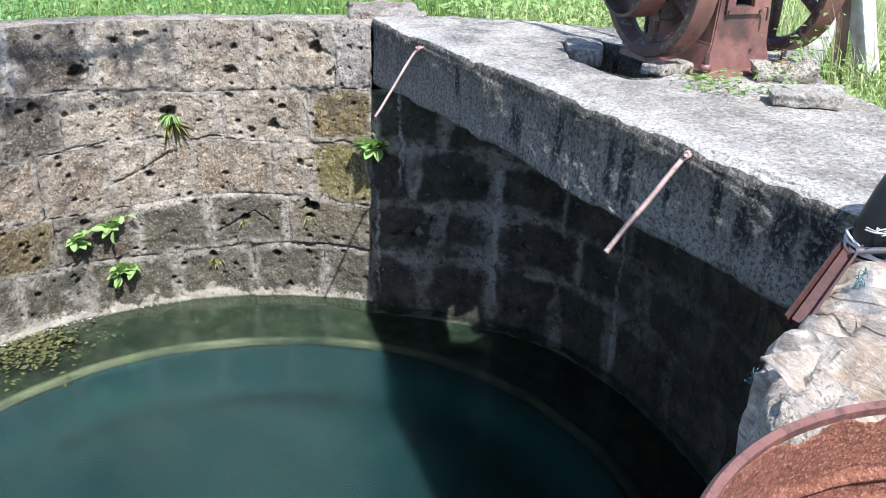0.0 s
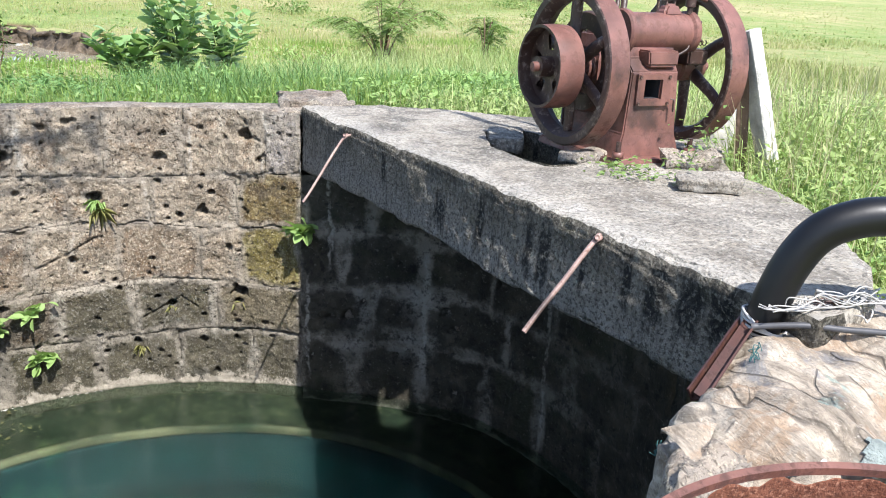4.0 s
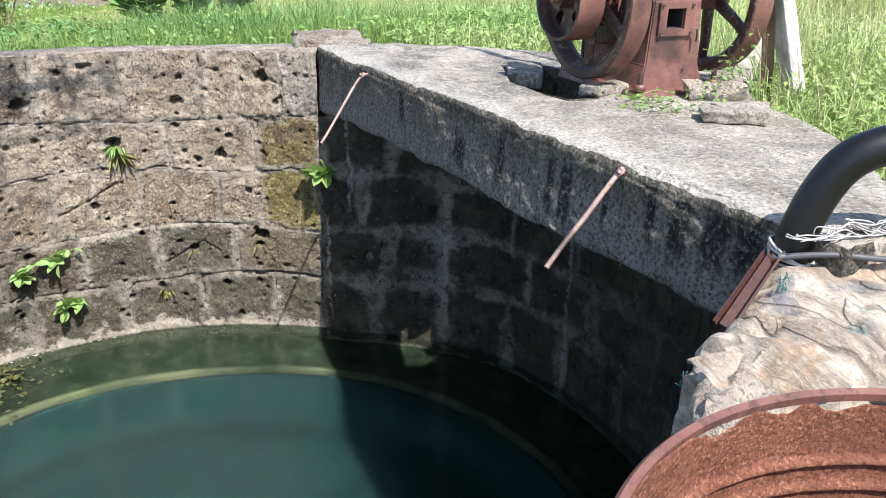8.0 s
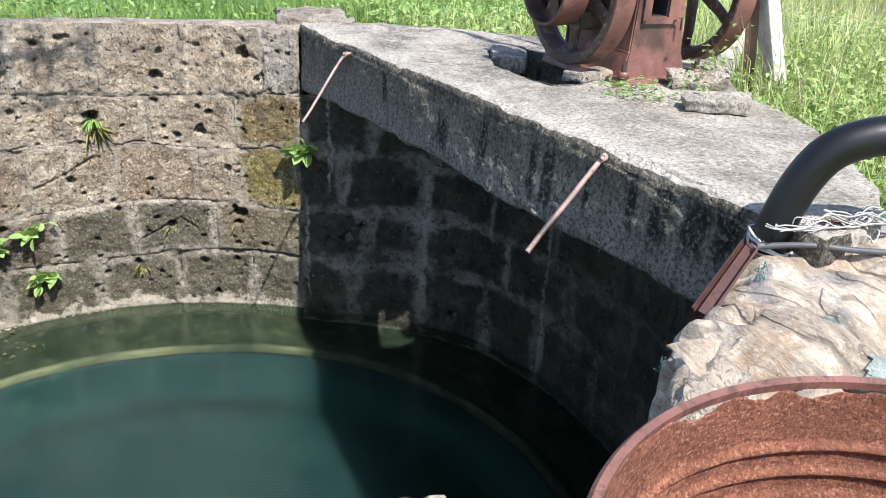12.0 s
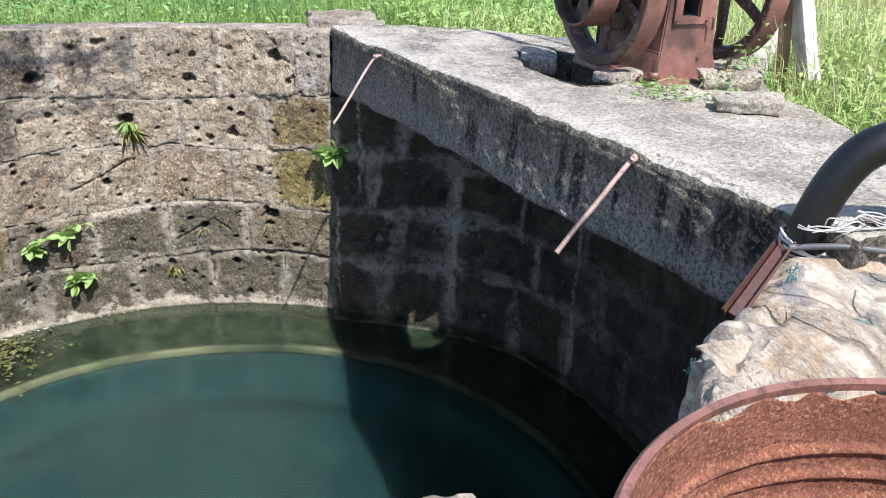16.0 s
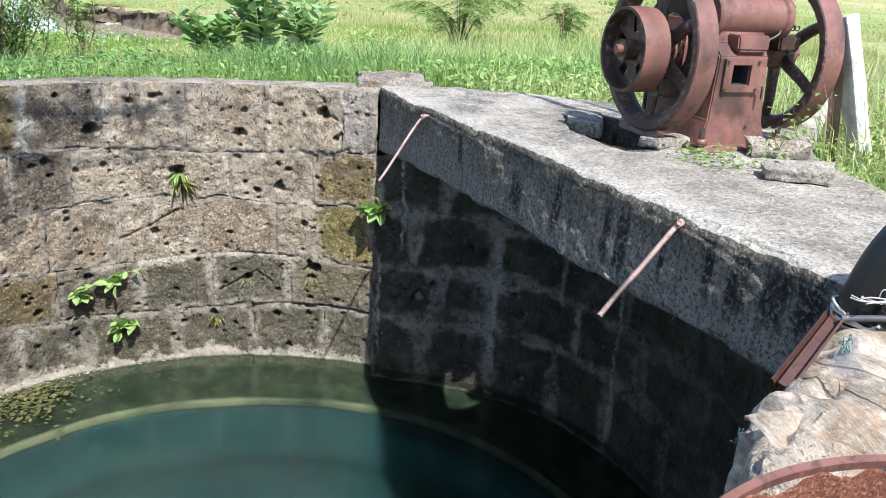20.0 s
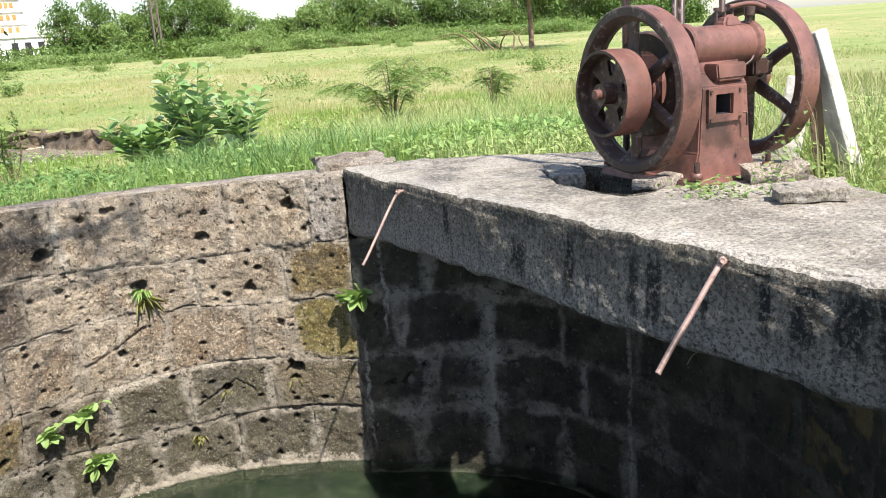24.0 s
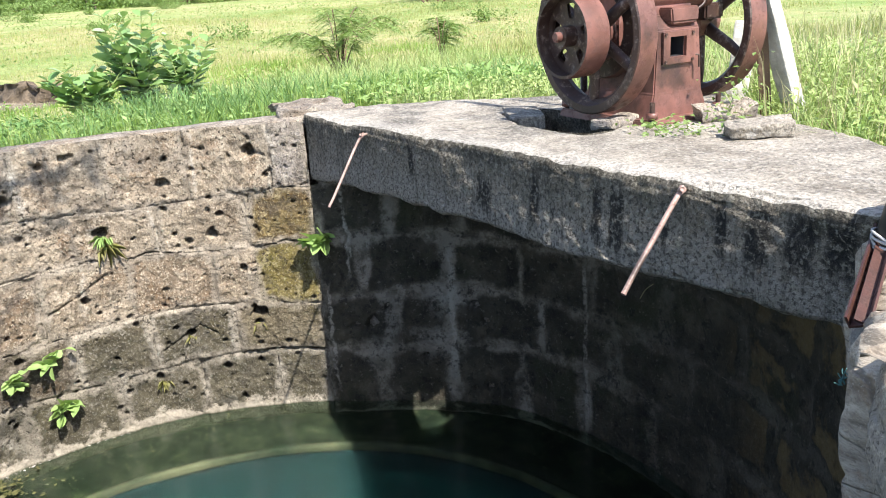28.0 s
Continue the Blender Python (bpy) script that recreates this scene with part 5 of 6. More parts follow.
for c_, r_, tilt in (((4.10, 0.04, 0.118), 0.024, 25), ((4.12, 0.10, 0.12), 0.02, 60), ((4.14, 0.2, 0.116), 0.026, 15)):
    a = np.linspace(0, 2 * np.pi, 24)
    pts = np.array([Vector(c_) + pose(0, 0, 0, tilt, 20, 40) @ Vector((r_ * math.cos(t), r_ * 1.3 * math.sin(t), 0.01 * math.sin(3 * t))) for t in a])
    v, f = tube(pts, 0.0023, 6)
    part("loop", mesh("loop", v, f, M_WIRE, True), wire)
cable = thing("cable", "dark grey cable lying across the slab end", "cable",
              me=rod_mesh("cable", ((4.05, -0.10, 0.085), (4.13, 0.0, 0.105), (4.2, 0.12, 0.10), (4.26, 0.28, 0.10), (4.24, 0.40, 0.17), (4.16, 0.44, 0.235), (4.12, 0.42, 0.20), (4.11, 0.47, 0.15)), 0.0085, M_CABLE, 8, 50))

# ---- broken concrete and stones lying on the slab ----


def rubble(name, size, at, seed, mat=M_TOP, label="", rough=0.03):
    return thing(name, label, "stone", "loose stones on the slab", at, block(name, size, mat, 0.012, rough, 5, seed))


rubble("flat_stone", (0.17, 0.27, 0.07), pose(2.90, 0.86, 0.085, 3, 2, -42), 3, M_TOP, "flat broken grey stone lying on the slab", 0.016)
rubble("rough_stone", (0.14, 0.23, 0.085), pose(2.47, 1.15, 0.062, 4, 6, -38), 8, M_BOULDER, "pale crumbling stone beside the engine base", 0.035)
rubble("flat_stone", (0.15, 0.26, 0.05), pose(2.12, 0.80, 0.052, 0, -2, 8), 21, M_PLASTER, "pale broken slab piece at the pit edge", 0.014)
rubble("concrete_chunk", (0.52, 0.20, 0.085), pose(1.34, 0.80, -0.033, 0, 2, 148), 31, M_TOP, "tilted broken concrete cover piece at the pit edge", 0.01)
cap = thing("broken_cap", "thick broken concrete cap at the far end of the slab", "stone", at=pose(-0.50, 0.25, -0.075, 0, -2, -14), me=block("broken_cap", (0.74, 0.50, 0.07), M_GROUT, 0.02, 0.03, 7, 44))

# ---- parapet stones wrapped in sacking, rocks ----


def rock(name, size, at, seed, mat, label, category="rock", lump=0.16):
    bm = bmesh.new()
    bmesh.ops.create_icosphere(bm, subdivisions=5, radius=1)
    p = np.array([v.co for v in bm.verts])
    q = np.sign(p) * np.abs(p) ** 0.75
    q *= (1 + lump * fbm(p * 1.6 + seed, 4, seed) + 0.05 * fbm(p * 7, 3, seed + 3))[:, None]
    q = q * size + fbm(p * 20, 2, seed + 9)[:, None] * p * 0.004
    for v, c in zip(bm.verts, q):
        v.co = Vector(c)
    return thing(name, label, category, at=at, me=from_bm(name, bm, mat, True))


# the wrapped wall: a bowed body along the shaft's edge, wrapped in folds of cloth
na_, nb_ = 300, 110
av = np.linspace(19.6, 47.0, na_)
rows = []
for a in av:
    t = (a - 19.6) / 27.4
    r0, r1 = 2.50 + 0.02 * math.sin(t * 9), 2.95 - 0.13 * max(0, 1 - t / 0.26) + 0.02 * math.sin(t * 5)
    zt = 0.055 + 0.03 * math.sin(t * 9.4 + 1) - 0.10 * max(0, 0.16 - t) / 0.16 - 0.09 * max(0, t - 0.62)
    ends_ = min(1.0, t / 0.06, (1 - t) / 0.04) ** 0.5 if 0 < t < 1 else 0.05
    pr = []
    for b in np.linspace(0, 1, nb_):
        if b < 0.3:
            pr.append((r0 + 0.09 * max(0, 0.75 - b / 0.3), -0.75 + (zt + 0.70) * b / 0.3))
        elif b < 0.7:
            s = (b - 0.3) / 0.4
            pr.append((r0 + (r1 - r0) * s, zt - 0.05 + 0.075 * math.sin(math.pi * s) ** 0.6))
        else:
            pr.append((r1 + 0.02, zt - 0.05 - 0.75 * (b - 0.7) / 0.3))
    rows.append([around(a, 2.73 + (r - 2.73) * ends_, z * (1 if ends_ > 0.5 else 0.9)) for r, z in pr])
rv = np.array(rows).reshape(-1, 3)
ang = np.repeat(av, nb_)
cross = np.tile(np.arange(nb_) / nb_, na_)
fold = np.sin(ang * 1.9 + 5 * cross + 2.2 * fbm(rv * 3, 3, 71)) * 0.013 + fbm(rv * [9, 9, 9], 4, 72) * 0.018
ridge = np.abs(fbm(np.stack([ang * 0.16 + cross * 2.2, cross * 3.2 - ang * 0.05, 0 * ang], 1), 3, 74))
fold -= 0.012 * np.clip(1 - ridge / 0.06, 0, 1) ** 1.5
d2 = rv[:, :2] - (CX, CY)
d2 /= np.linalg.norm(d2, axis=1)[:, None]
side_ = np.where(cross < 0.3, -1.0, np.where(cross > 0.7, 1.0, 0.0))
rv[:, :2] += d2 * (side_ * fold)[:, None]
rv[:, 2] += np.where(side_ == 0, fold * 1.2, fold * 0.3)
para = thing("wrapped_parapet", "stone parapet wrapped in torn grey sacking and green netting", "parapet", me=mesh("wrapped_parapet", rv, grid_faces(na_, nb_), M_RAG, True))
# a loose flap that points over the well, netting on the outer side, twine
fv = []
for i in range(14):
    for j in range(16):
        s, t = i / 13, j / 15
        base = np.array([4.35 + 0.10 * t, -0.505 - 0.15 * t, 0.055 - 0.02 * t])
        p = base * (1 - s) + np.array([4.315, -0.625, 0.045]) * s + [0, 0, 0.012 * math.sin(math.pi * s) + 0.006 * math.sin(t * 9)]
        fv.append(p)
part("cloth_flap", mesh("cloth_flap", fv, grid_faces(14, 16), M_RAG, True), para, "stiff torn cloth flap")
grid_ = rv.reshape(na_, nb_, 3)
i0, i1, j0 = int(0.10 * na_), int(0.97 * na_), int(0.50 * nb_)
cloth = grid_[i0:i1, j0:].copy()
nrm = np.cross(np.gradient(cloth, axis=0), np.gradient(cloth, axis=1))
nrm /= np.linalg.norm(nrm, axis=2)[:, :, None] + 1e-9
nrm *= np.sign(nrm @ np.array([0.6, 0.3, 0.7]))[:, :, None]
cloth += nrm * 0.007
nf_ = grid_faces(*cloth.shape[:2])
mid_ = cloth.reshape(-1, 3)[nf_].mean(1)
col_ = np.tile(np.arange(cloth.shape[1] - 1), cloth.shape[0] - 1) / nb_
nf_ = nf_[col_ > 0.15 + 0.06 * fbm(mid_ * 5, 4, 73)]
part("netting", mesh("netting", cloth.reshape(-1, 3), nf_, M_NET, True), para, "faded blue-green netting")
tq = np.random.default_rng(95)
for base in ((4.235, -0.545, -0.07), (4.15, -0.19, 0.06)):
    for k in range(5):
        p = np.array(base)
        pts = [p + tq.normal(0, 0.011, 3) * [0.6, 0.8, 1.3] for _ in range(4)]
        v, f = tube(smooth_path(pts, 16), 0.0012, 5)
        part("twine", mesh("twine", v, f, M_ROPE, True), para, "frayed teal twine")
rock("boulder", (0.20, 0.10, 0.16), pose(4.47, -0.62, -0.11, 0, 0, -51), 4, M_BOULDER, "rough pale boulder on the well edge")
rock("boulder", (0.18, 0.25, 0.17), pose(4.48, -1.25, -0.30, 6, 6, -8), 9, M_BOULDER, "rough pale boulder on the broken well edge", lump=0.18)

# ---- the rusted-out corrugated tank ----
DX, DY, DZ, DR = 5.165, -0.845, 0.20, 0.507
GZ = float(ground_height(DX, DY))
tank = thing("corrugated_tank", "large open rusted corrugated steel tank with an eaten-away rim", "tank", at=pose(DX, DY, 0))
part("rim", lathe("rim", [(DR - 0.004, DZ - 0.014), (DR + 0.009, DZ - 0.014), (DR + 0.012, DZ - 0.003), (DR + 0.005, DZ + 0.005), (DR - 0.006, DZ)], M_RIM, 160, "z"), tank, "rolled rusty rim")
nn, hh = 300, 150
th = np.linspace(0, 2 * np.pi, nn)
pp = np.stack([np.cos(th) * 4, np.sin(th) * 4, 0 * th], 1)
side_on = np.exp(-(((np.degrees(th) - 168 + 180) % 360 - 180) / 34) ** 2)
gap = np.clip(0.006 + 0.022 * side_on + 0.016 * fbm(pp * 1.1, 3, 61) + 0.011 * fbm(pp * 3.2, 4, 62), 0.0, 0.085)
gap = np.where(fbm(pp * 0.9, 2, 63) - side_on > 0.3, 0.004, gap)
Z = np.minimum(DZ + (GZ - 0.05 - DZ) * np.linspace(0, 1, hh)[None, :], (DZ - gap)[:, None])
prof = np.where((DZ - Z) > 0.10, -0.012 * np.exp(-((((DZ - Z - 0.10) % 0.05) - 0.025) / 0.0065) ** 2), 0)
Rr = DR - 0.004 + prof
rows = np.stack([Rr * np.cos(th)[:, None], Rr * np.sin(th)[:, None], Z], -1)
rows[-1] = rows[0]
fl2 = rows.reshape(-1, 3)
fl2[:, :2] *= (1 + 0.002 * fbm(fl2 * 60, 3, 66))[:, None]
skin = part("tank_wall", mesh("tank_wall", fl2, grid_faces(nn, hh), M_DRUM, True), tank, "corrugated wall of flaking orange rust")
sol = skin.modifiers.new("thick", "SOLIDIFY")
sol.thickness, sol.offset = 0.003, 0
bm = bmesh.new()
bmesh.ops.create_circle(bm, cap_ends=True, radius=DR - 0.01, segments=64, matrix=pose(0, 0, GZ + 0.09))
part("tank_floor", from_bm("tank_floor", bm, M_DRUM), tank)

# a strip of white plastic sheet caught under the eaten rim
q = np.random.default_rng(64)
sv_ = []
for i in range(40):
    for j in range(6):
        a, t = radians(143 + 22 * i / 39), j / 5
        sv_.append((DX + (DR + 0.012 + 0.02 * t) * math.cos(a), DY + (DR + 0.012 + 0.02 * t) * math.sin(a), DZ - 0.012 - 0.055 * t * (0.5 + 0.5 * math.sin(i * 0.21)) + 0.006 * math.sin(i * 1.3 + j)))
thing("plastic_strip", "crumpled dirty white plastic strip caught under the tank rim", "plastic sheet", me=mesh("plastic_strip", sv_, grid_faces(40, 6), M_PLASTIC, True))
# a dry rootlet hanging from the dark wall
for a, z in ((88.5, -0.92),):
    p = around(a, float(inner(a)) - 0.02, z)
    thing("dry_rootlet", "thin pale dry rootlet on the dark wall", "root", me=rod_mesh("dry_rootlet", (p, p + (-0.03, -0.03, -0.035), p + (-0.07, -0.03, -0.10)), 0.0022, M_STRAW, 5, 12))

# ---- white post behind the engine ----
post = thing("wooden_post", "leaning white-painted weathered wooden post in the grass", "post", at=look((2.49, 1.79, -0.25), (2.69, 1.98, -1.2)) @ pose(0, 0, 0, 0, 0, 38), me=block("wooden_post", (0.105, 0.07, 1.0), M_WHITE, 0.012, 0.007, 5, 77))
# added dark board: stands in for the shaded left face of the post
brace = thing("wooden_post", "dark board standing in for the shaded side of the white post", "post", at=pose(2.30, 1.72, -0.25, 6, -6, 40), me=block("wooden_post", (0.06, 0.04, 0.9), M_BARK, 0.008, 0.006, 4, 78))
rail = thing("wooden_post", "short white weathered post low behind the flywheel", "post", at=pose(1.92, 1.86, -0.25, -6, 5, 40), me=block("wooden_post", (0.12, 0.05, 0.72), M_WHITE, 0.01, 0.008, 4, 79))

# ---- weeds in the shaft wall ----


def wall_weed(a, z, n, size, mat, label, spread=0.10):
    """A small plant rooted in a joint of the wall."""
    q = np.random.default_rng(int(a * 10))
    root = around(a, float(inner(a)) - 0.005, z)
    inw = np.array([CX, CY, 0]) - [root[0], root[1], 0]
    inw /= np.linalg.norm(inw)
    side = np.array([-inw[1], inw[0], 0])
    ob = thing("wall_weed", label, "plant", "weeds in the well wall")
    stems, pos, dirs = [], [], []
    for k in range(max(2, n // 6)):
        tip = root + inw * q.uniform(0.5, 1) * spread + side * q.normal(0, 0.55) * spread + np.array([0, 0, q.uniform(-0.3, 0.8) * spread])
        pts = smooth_path([root, (root + tip) / 2 + [0, 0, 0.015], tip], 8)
        stems.append(tube(pts, 0.0022, 5))
        for j in range(6):
            s = pts[min(len(pts) - 1, 3 + j)]
            pos.append(s), dirs.append(inw * 0.5 + side * q.normal(0, 0.9) + np.array([0, 0, q.normal(0.05, 0.5)]))
    off, vs, fs = 0, [], []
    for v, f in stems:
        vs.append(v), fs.extend([[i + off for i in g] for g in f])
        off += len(v)
    part("stem", mesh("stem", np.concatenate(vs), fs, mat), ob)
    pos, dirs = np.array(pos)[:n], np.array(dirs)[:n]
    for p, d in zip(pos, dirs):
        part("leaf", oval_leaves("leaf", p[None], d[None], size * q.uniform(0.7, 1.15), size * 0.62, mat), ob)


wall_weed(142.6, -0.87, 34, 0.12, M_LEAF, "bright green broad-leaved weed rooted at the wall corner", 0.10)
wall_weed(188.5, -1.44, 20, 0.095, M_LEAF, "bright green leafy weed rooted in a wall joint", 0.11)
wall_weed(192.0, -1.52, 18, 0.085, M_LEAF, "bright green leafy weed hanging from a wall joint", 0.09)
wall_weed(185.6, -1.80, 24, 0.10, M_LEAF, "bright green leafy weed near the waterline", 0.09)


def tuft(a, z, n, length, mat, label):
    q = np.random.default_rng(int(a * 7))
    root = around(a, float(inner(a)) + 0.01, z)
    inw = np.array([CX, CY, 0]) - [root[0], root[1], 0]
    inw /= np.linalg.norm(inw)
    side = np.array([-inw[1], inw[0], 0])
    ob = thing("wall_fern", label, "plant", "weeds in the well wall")
    p = root + side * q.normal(0, 0.012, (n, 1))
    d = inw * q.uniform(0.4, 1, (n, 1)) + side * q.normal(0, 0.7, (n, 1)) + np.array([0, 0, 1]) * q.normal(-0.35, 0.6, (n, 1))
    for a_, b_ in zip(p, d):
        part("frond", leaves("frond", a_[None], b_[None], length * q.uniform(0.6, 1.2), 0.016, mat, 0.5), ob)


tuft(175.4, -0.69, 28, 0.085, M_LEAF, "small green fern tuft in a hole of the wall")
tuft(175.2, -0.76, 16, 0.14, M_DRYLEAF, "dry hanging roots under the fern tuft")
tuft(170.4, -1.80, 22, 0.07, M_DRYLEAF, "small dry yellowish tuft in a wall hole")
tuft(164.9, -1.50, 9, 0.07, M_DRYLEAF, "pale dry roots in a wall hole")
tuft(153.4, -1.47, 9, 0.07, M_DRYLEAF, "pale dry roots under a broken wall hole")

# leaves that float by the wall
q = np.random.default_rng(5)
n = 420
fa = q.normal(204, 5, n)
fr = inner(fa) - np.abs(q.normal(0.0, 0.22, n)) - 0.03
fp = around(fa, fr, ZW + 0.004 + 0 * fa) + np.stack([0 * fa, 0 * fa, q.uniform(0, 0.004, n)], 1)
fd = np.stack([np.cos(fa * 9.7), np.sin(fa * 9.7), q.normal(0, 0.05, n)], 1)
tagged(new("floating_leaves", leaves("floating_leaves", fp, fd, q.uniform(0.02, 0.055, n), 0.026, M_FLOAT, 0.02)), "yellow-green fallen leaves floating on the water", "leaves", kind="stuff")
n = 220
fa, = q.uniform(146, 204, (1, n))
fr = inner(fa) - np.abs(q.normal(0.0, 0.25, n)) - 0.02
fp = around(fa, fr, ZW + 0.004 + 0 * fa)
tagged(new("floating_scum", leaves("floating_scum", fp, np.stack([np.cos(fa * 5), np.sin(fa * 5), 0 * fa], 1), q.uniform(0.010, 0.035, n), 0.007, M_FLOAT, 0.02)), "scattered bits floating near the wall", "leaves", kind="stuff")

n = 170
fa, = q.uniform(176, 207, (1, n))
fp = around(fa, inner(fa) - 0.012 - np.abs(q.normal(0, 0.006, n)), ZW + 0.003 + 0 * fa)
tagged(new("foam", leaves("foam", fp, np.stack([np.cos(fa * 5), np.sin(fa * 5), 0 * fa], 1), q.uniform(0.006, 0.016, n), 0.01, M_WHITE, 0.02)), "thin line of white bubbles along the wall", "foam", kind="stuff")

# ---- grass and weeds outside ----


def sown(n, x0, x1, y0, y1, keep, seed):
    q = np.random.default_rng(seed)
    x, y = q.uniform(x0, x1, n), q.uniform(y0, y1, n)
    ok = keep(x, y)
    x, y = x[ok], y[ok]
    return np.stack([x, y, ground_height(x, y) - 0.02], 1)


def off_slab(x, y):
    r = np.hypot(x - CX, y - CY)
    b = np.interp(x, bx, by, left=0.62, right=0.3)
    on = (y > -0.3) & (y < b + 0.08) & (x > -1.05) & (x < 4.3)
    return (r > 2.88) & ~on & (np.hypot(x - DX, y - DY) > DR + 0.1) & (ground_height(x, y) > -1.02) & (np.hypot(x - 5.2, y + 1.9) > 1.2)


def patchy(x, y, s, seed):
    return fbm(np.stack([x * s, y * s, 0 * x], 1), 3, seed)


def sod(name, n, box, h0, h1, w, mat, seed, label, lean=0.5):
    p = sown(n, *box, off_slab, seed)
    k = patchy(p[:, 0], p[:, 1], 0.55, seed)
    h = (h0 + (h1 - h0) * np.clip(0.5 + 0.6 * k, 0, 1)) * rng.uniform(0.5, 1.25, len(p))
    tagged(new(name, blades(name, p, h, w, mat, lean)), label, "grass", kind="stuff")


sod("grass", 62000, (-5.5, -0.4, -5.2, 5.0), 0.16, 0.46, 0.009, M_GRASS, 201, "dense bright green grass behind the well wall")
sod("grass", 40000, (-0.8, 5.6, 0.5, 5.2), 0.14, 0.40, 0.007, M_GRASS, 202, "tall bright green grass beside the slab")
sod("grass", 46000, (-14, -5.2, -7, 9), 0.07, 0.20, 0.012, M_GRASS, 203, "long grass in the rough field")
sod("grass", 34000, (-12, 5.0, 4.5, 16), 0.2, 0.5, 0.018, M_FIELD, 204, "long yellow-green grass in the rough field")
sod("grass", 90000, (-40, -13, -16, 26), 0.06, 0.24, 0.014, M_FIELD, 205, "yellow-green meadow grass", 0.4)


sod("dry_stems", 6500, (-0.8, 5.6, 0.5, 5.2), 0.42, 0.75, 0.005, M_STRAW, 207, "pale dry grass stems beside the slab", 0.35)
sod("dry_stems", 2000, (-8, -0.6, -3, 4.0), 0.3, 0.5, 0.005, M_STRAW, 208, "pale dry grass stems behind the wall", 0.35)


def weeds(name, n, box, h, size, mat, seed, label, thr=0.1):
    p = sown(n, *box, lambda x, y: off_slab(x, y) & (patchy(x, y, 0.8, seed) > thr), seed)
    q = np.random.default_rng(seed)
    p[:, 2] += q.uniform(0.05, 1, len(p)) * h
    d = np.stack([q.normal(size=len(p)), q.normal(size=len(p)), q.normal(0.3, 0.5, len(p))], 1)
    tagged(new(name, leaves(name, p, d, size * q.uniform(0.6, 1.4, len(p)), size * 0.5, mat, 0.2)), label, "weeds", kind="stuff")


weeds("weeds", 24000, (-7, -0.4, -4, 4.6), 0.40, 0.05, M_SCRUB, 305, "light green fine-leaved weeds behind the wall", -0.2)
weeds("weeds", 18000, (-5, -0.4, -4, 4.6), 0.36, 0.065, M_LEAF, 301, "low broad-leaved green weeds behind the wall")
weeds("weeds", 30000, (-0.8, 5.4, 0.6, 5), 0.46, 0.05, M_HERB, 304, "light green fine-leaved weeds beside the slab", -0.25)
weeds("weeds", 9000, (-0.8, 5.4, 0.6, 5), 0.40, 0.06, M_LEAF, 302, "low broad-leaved green weeds by the slab")
weeds("weeds", 9000, (-12, -4.5, -5, 8), 0.22, 0.09, M_LEAF, 303, "leafy weeds in the field", 0.15)

weeds("meadow_herbs", 20000, (-30, -9, -12, 18), 0.14, 0.05, M_FIELD, 306, "low yellow-green herbs of the meadow", -0.15)
weeds("meadow_herbs", 12000, (-95, -28, -22, 46), 0.16, 0.12, M_FIELD, 307, "distant low herbs of the meadow", -0.1)
weeds("meadow_herbs", 18000, (-60, 4, 12, 60), 0.2, 0.10, M_FIELD, 309, "low herbs of the meadow beyond the posts", -0.15)
weeds("meadow_herbs", 14000, (-60, -12, -14, 26), 0.3, 0.13, M_SCRUB, 308, "scattered taller green herbs of the meadow", 0.3)

sod("grass", 15000, (-3.2, -0.3, -4.6, 3.2), 0.34, 0.62, 0.008, M_LUSH, 211, "arching dark green grass behind the wall", 1.0)
sod("grass", 16000, (-0.8, 5.6, 0.9, 4.6), 0.34, 0.66, 0.008, M_PALE, 212, "arching pale green grass beside the slab", 1.0)
sod("grass", 12000, (-9, -3, 0.8, 7), 0.25, 0.6, 0.009, M_PALE, 213, "tall pale green grass before the meadow", 0.8)
weeds("weeds", 7000, (-3.4, -0.3, -1.5, 3.4), 0.45, 0.085, M_LEAF, 311, "bright broad-leaved weeds behind the wall", 0.15)
weeds("weeds", 2600, (1.6, 4.6, 0.9, 3.2), 0.45, 0.06, M_LEAF, 312, "bright broad-leaved weeds beside the slab", 0.05)
weeds("weeds", 2200, (2.05, 3.3, 1.3, 2.4), 0.55, 0.045, M_HERB, 314, "pale green weeds round the posts", -2)
sod("grass", 5200, (2.0, 4.2, 1.0, 2.6), 0.45, 0.72, 0.008, M_PALE, 214, "tall pale grass round the posts", 0.9)
weeds("weeds", 900, (2.2, 3.2, 1.2, 2.2), 0.45, 0.055, M_LEAF, 315, "bright green weeds round the posts", -2)
weeds("weeds", 9000, (-3.4, -0.4, -5.0, -1.2), 0.42, 0.06, M_LUSH, 313, "dark green low weeds behind the wall", -0.1)

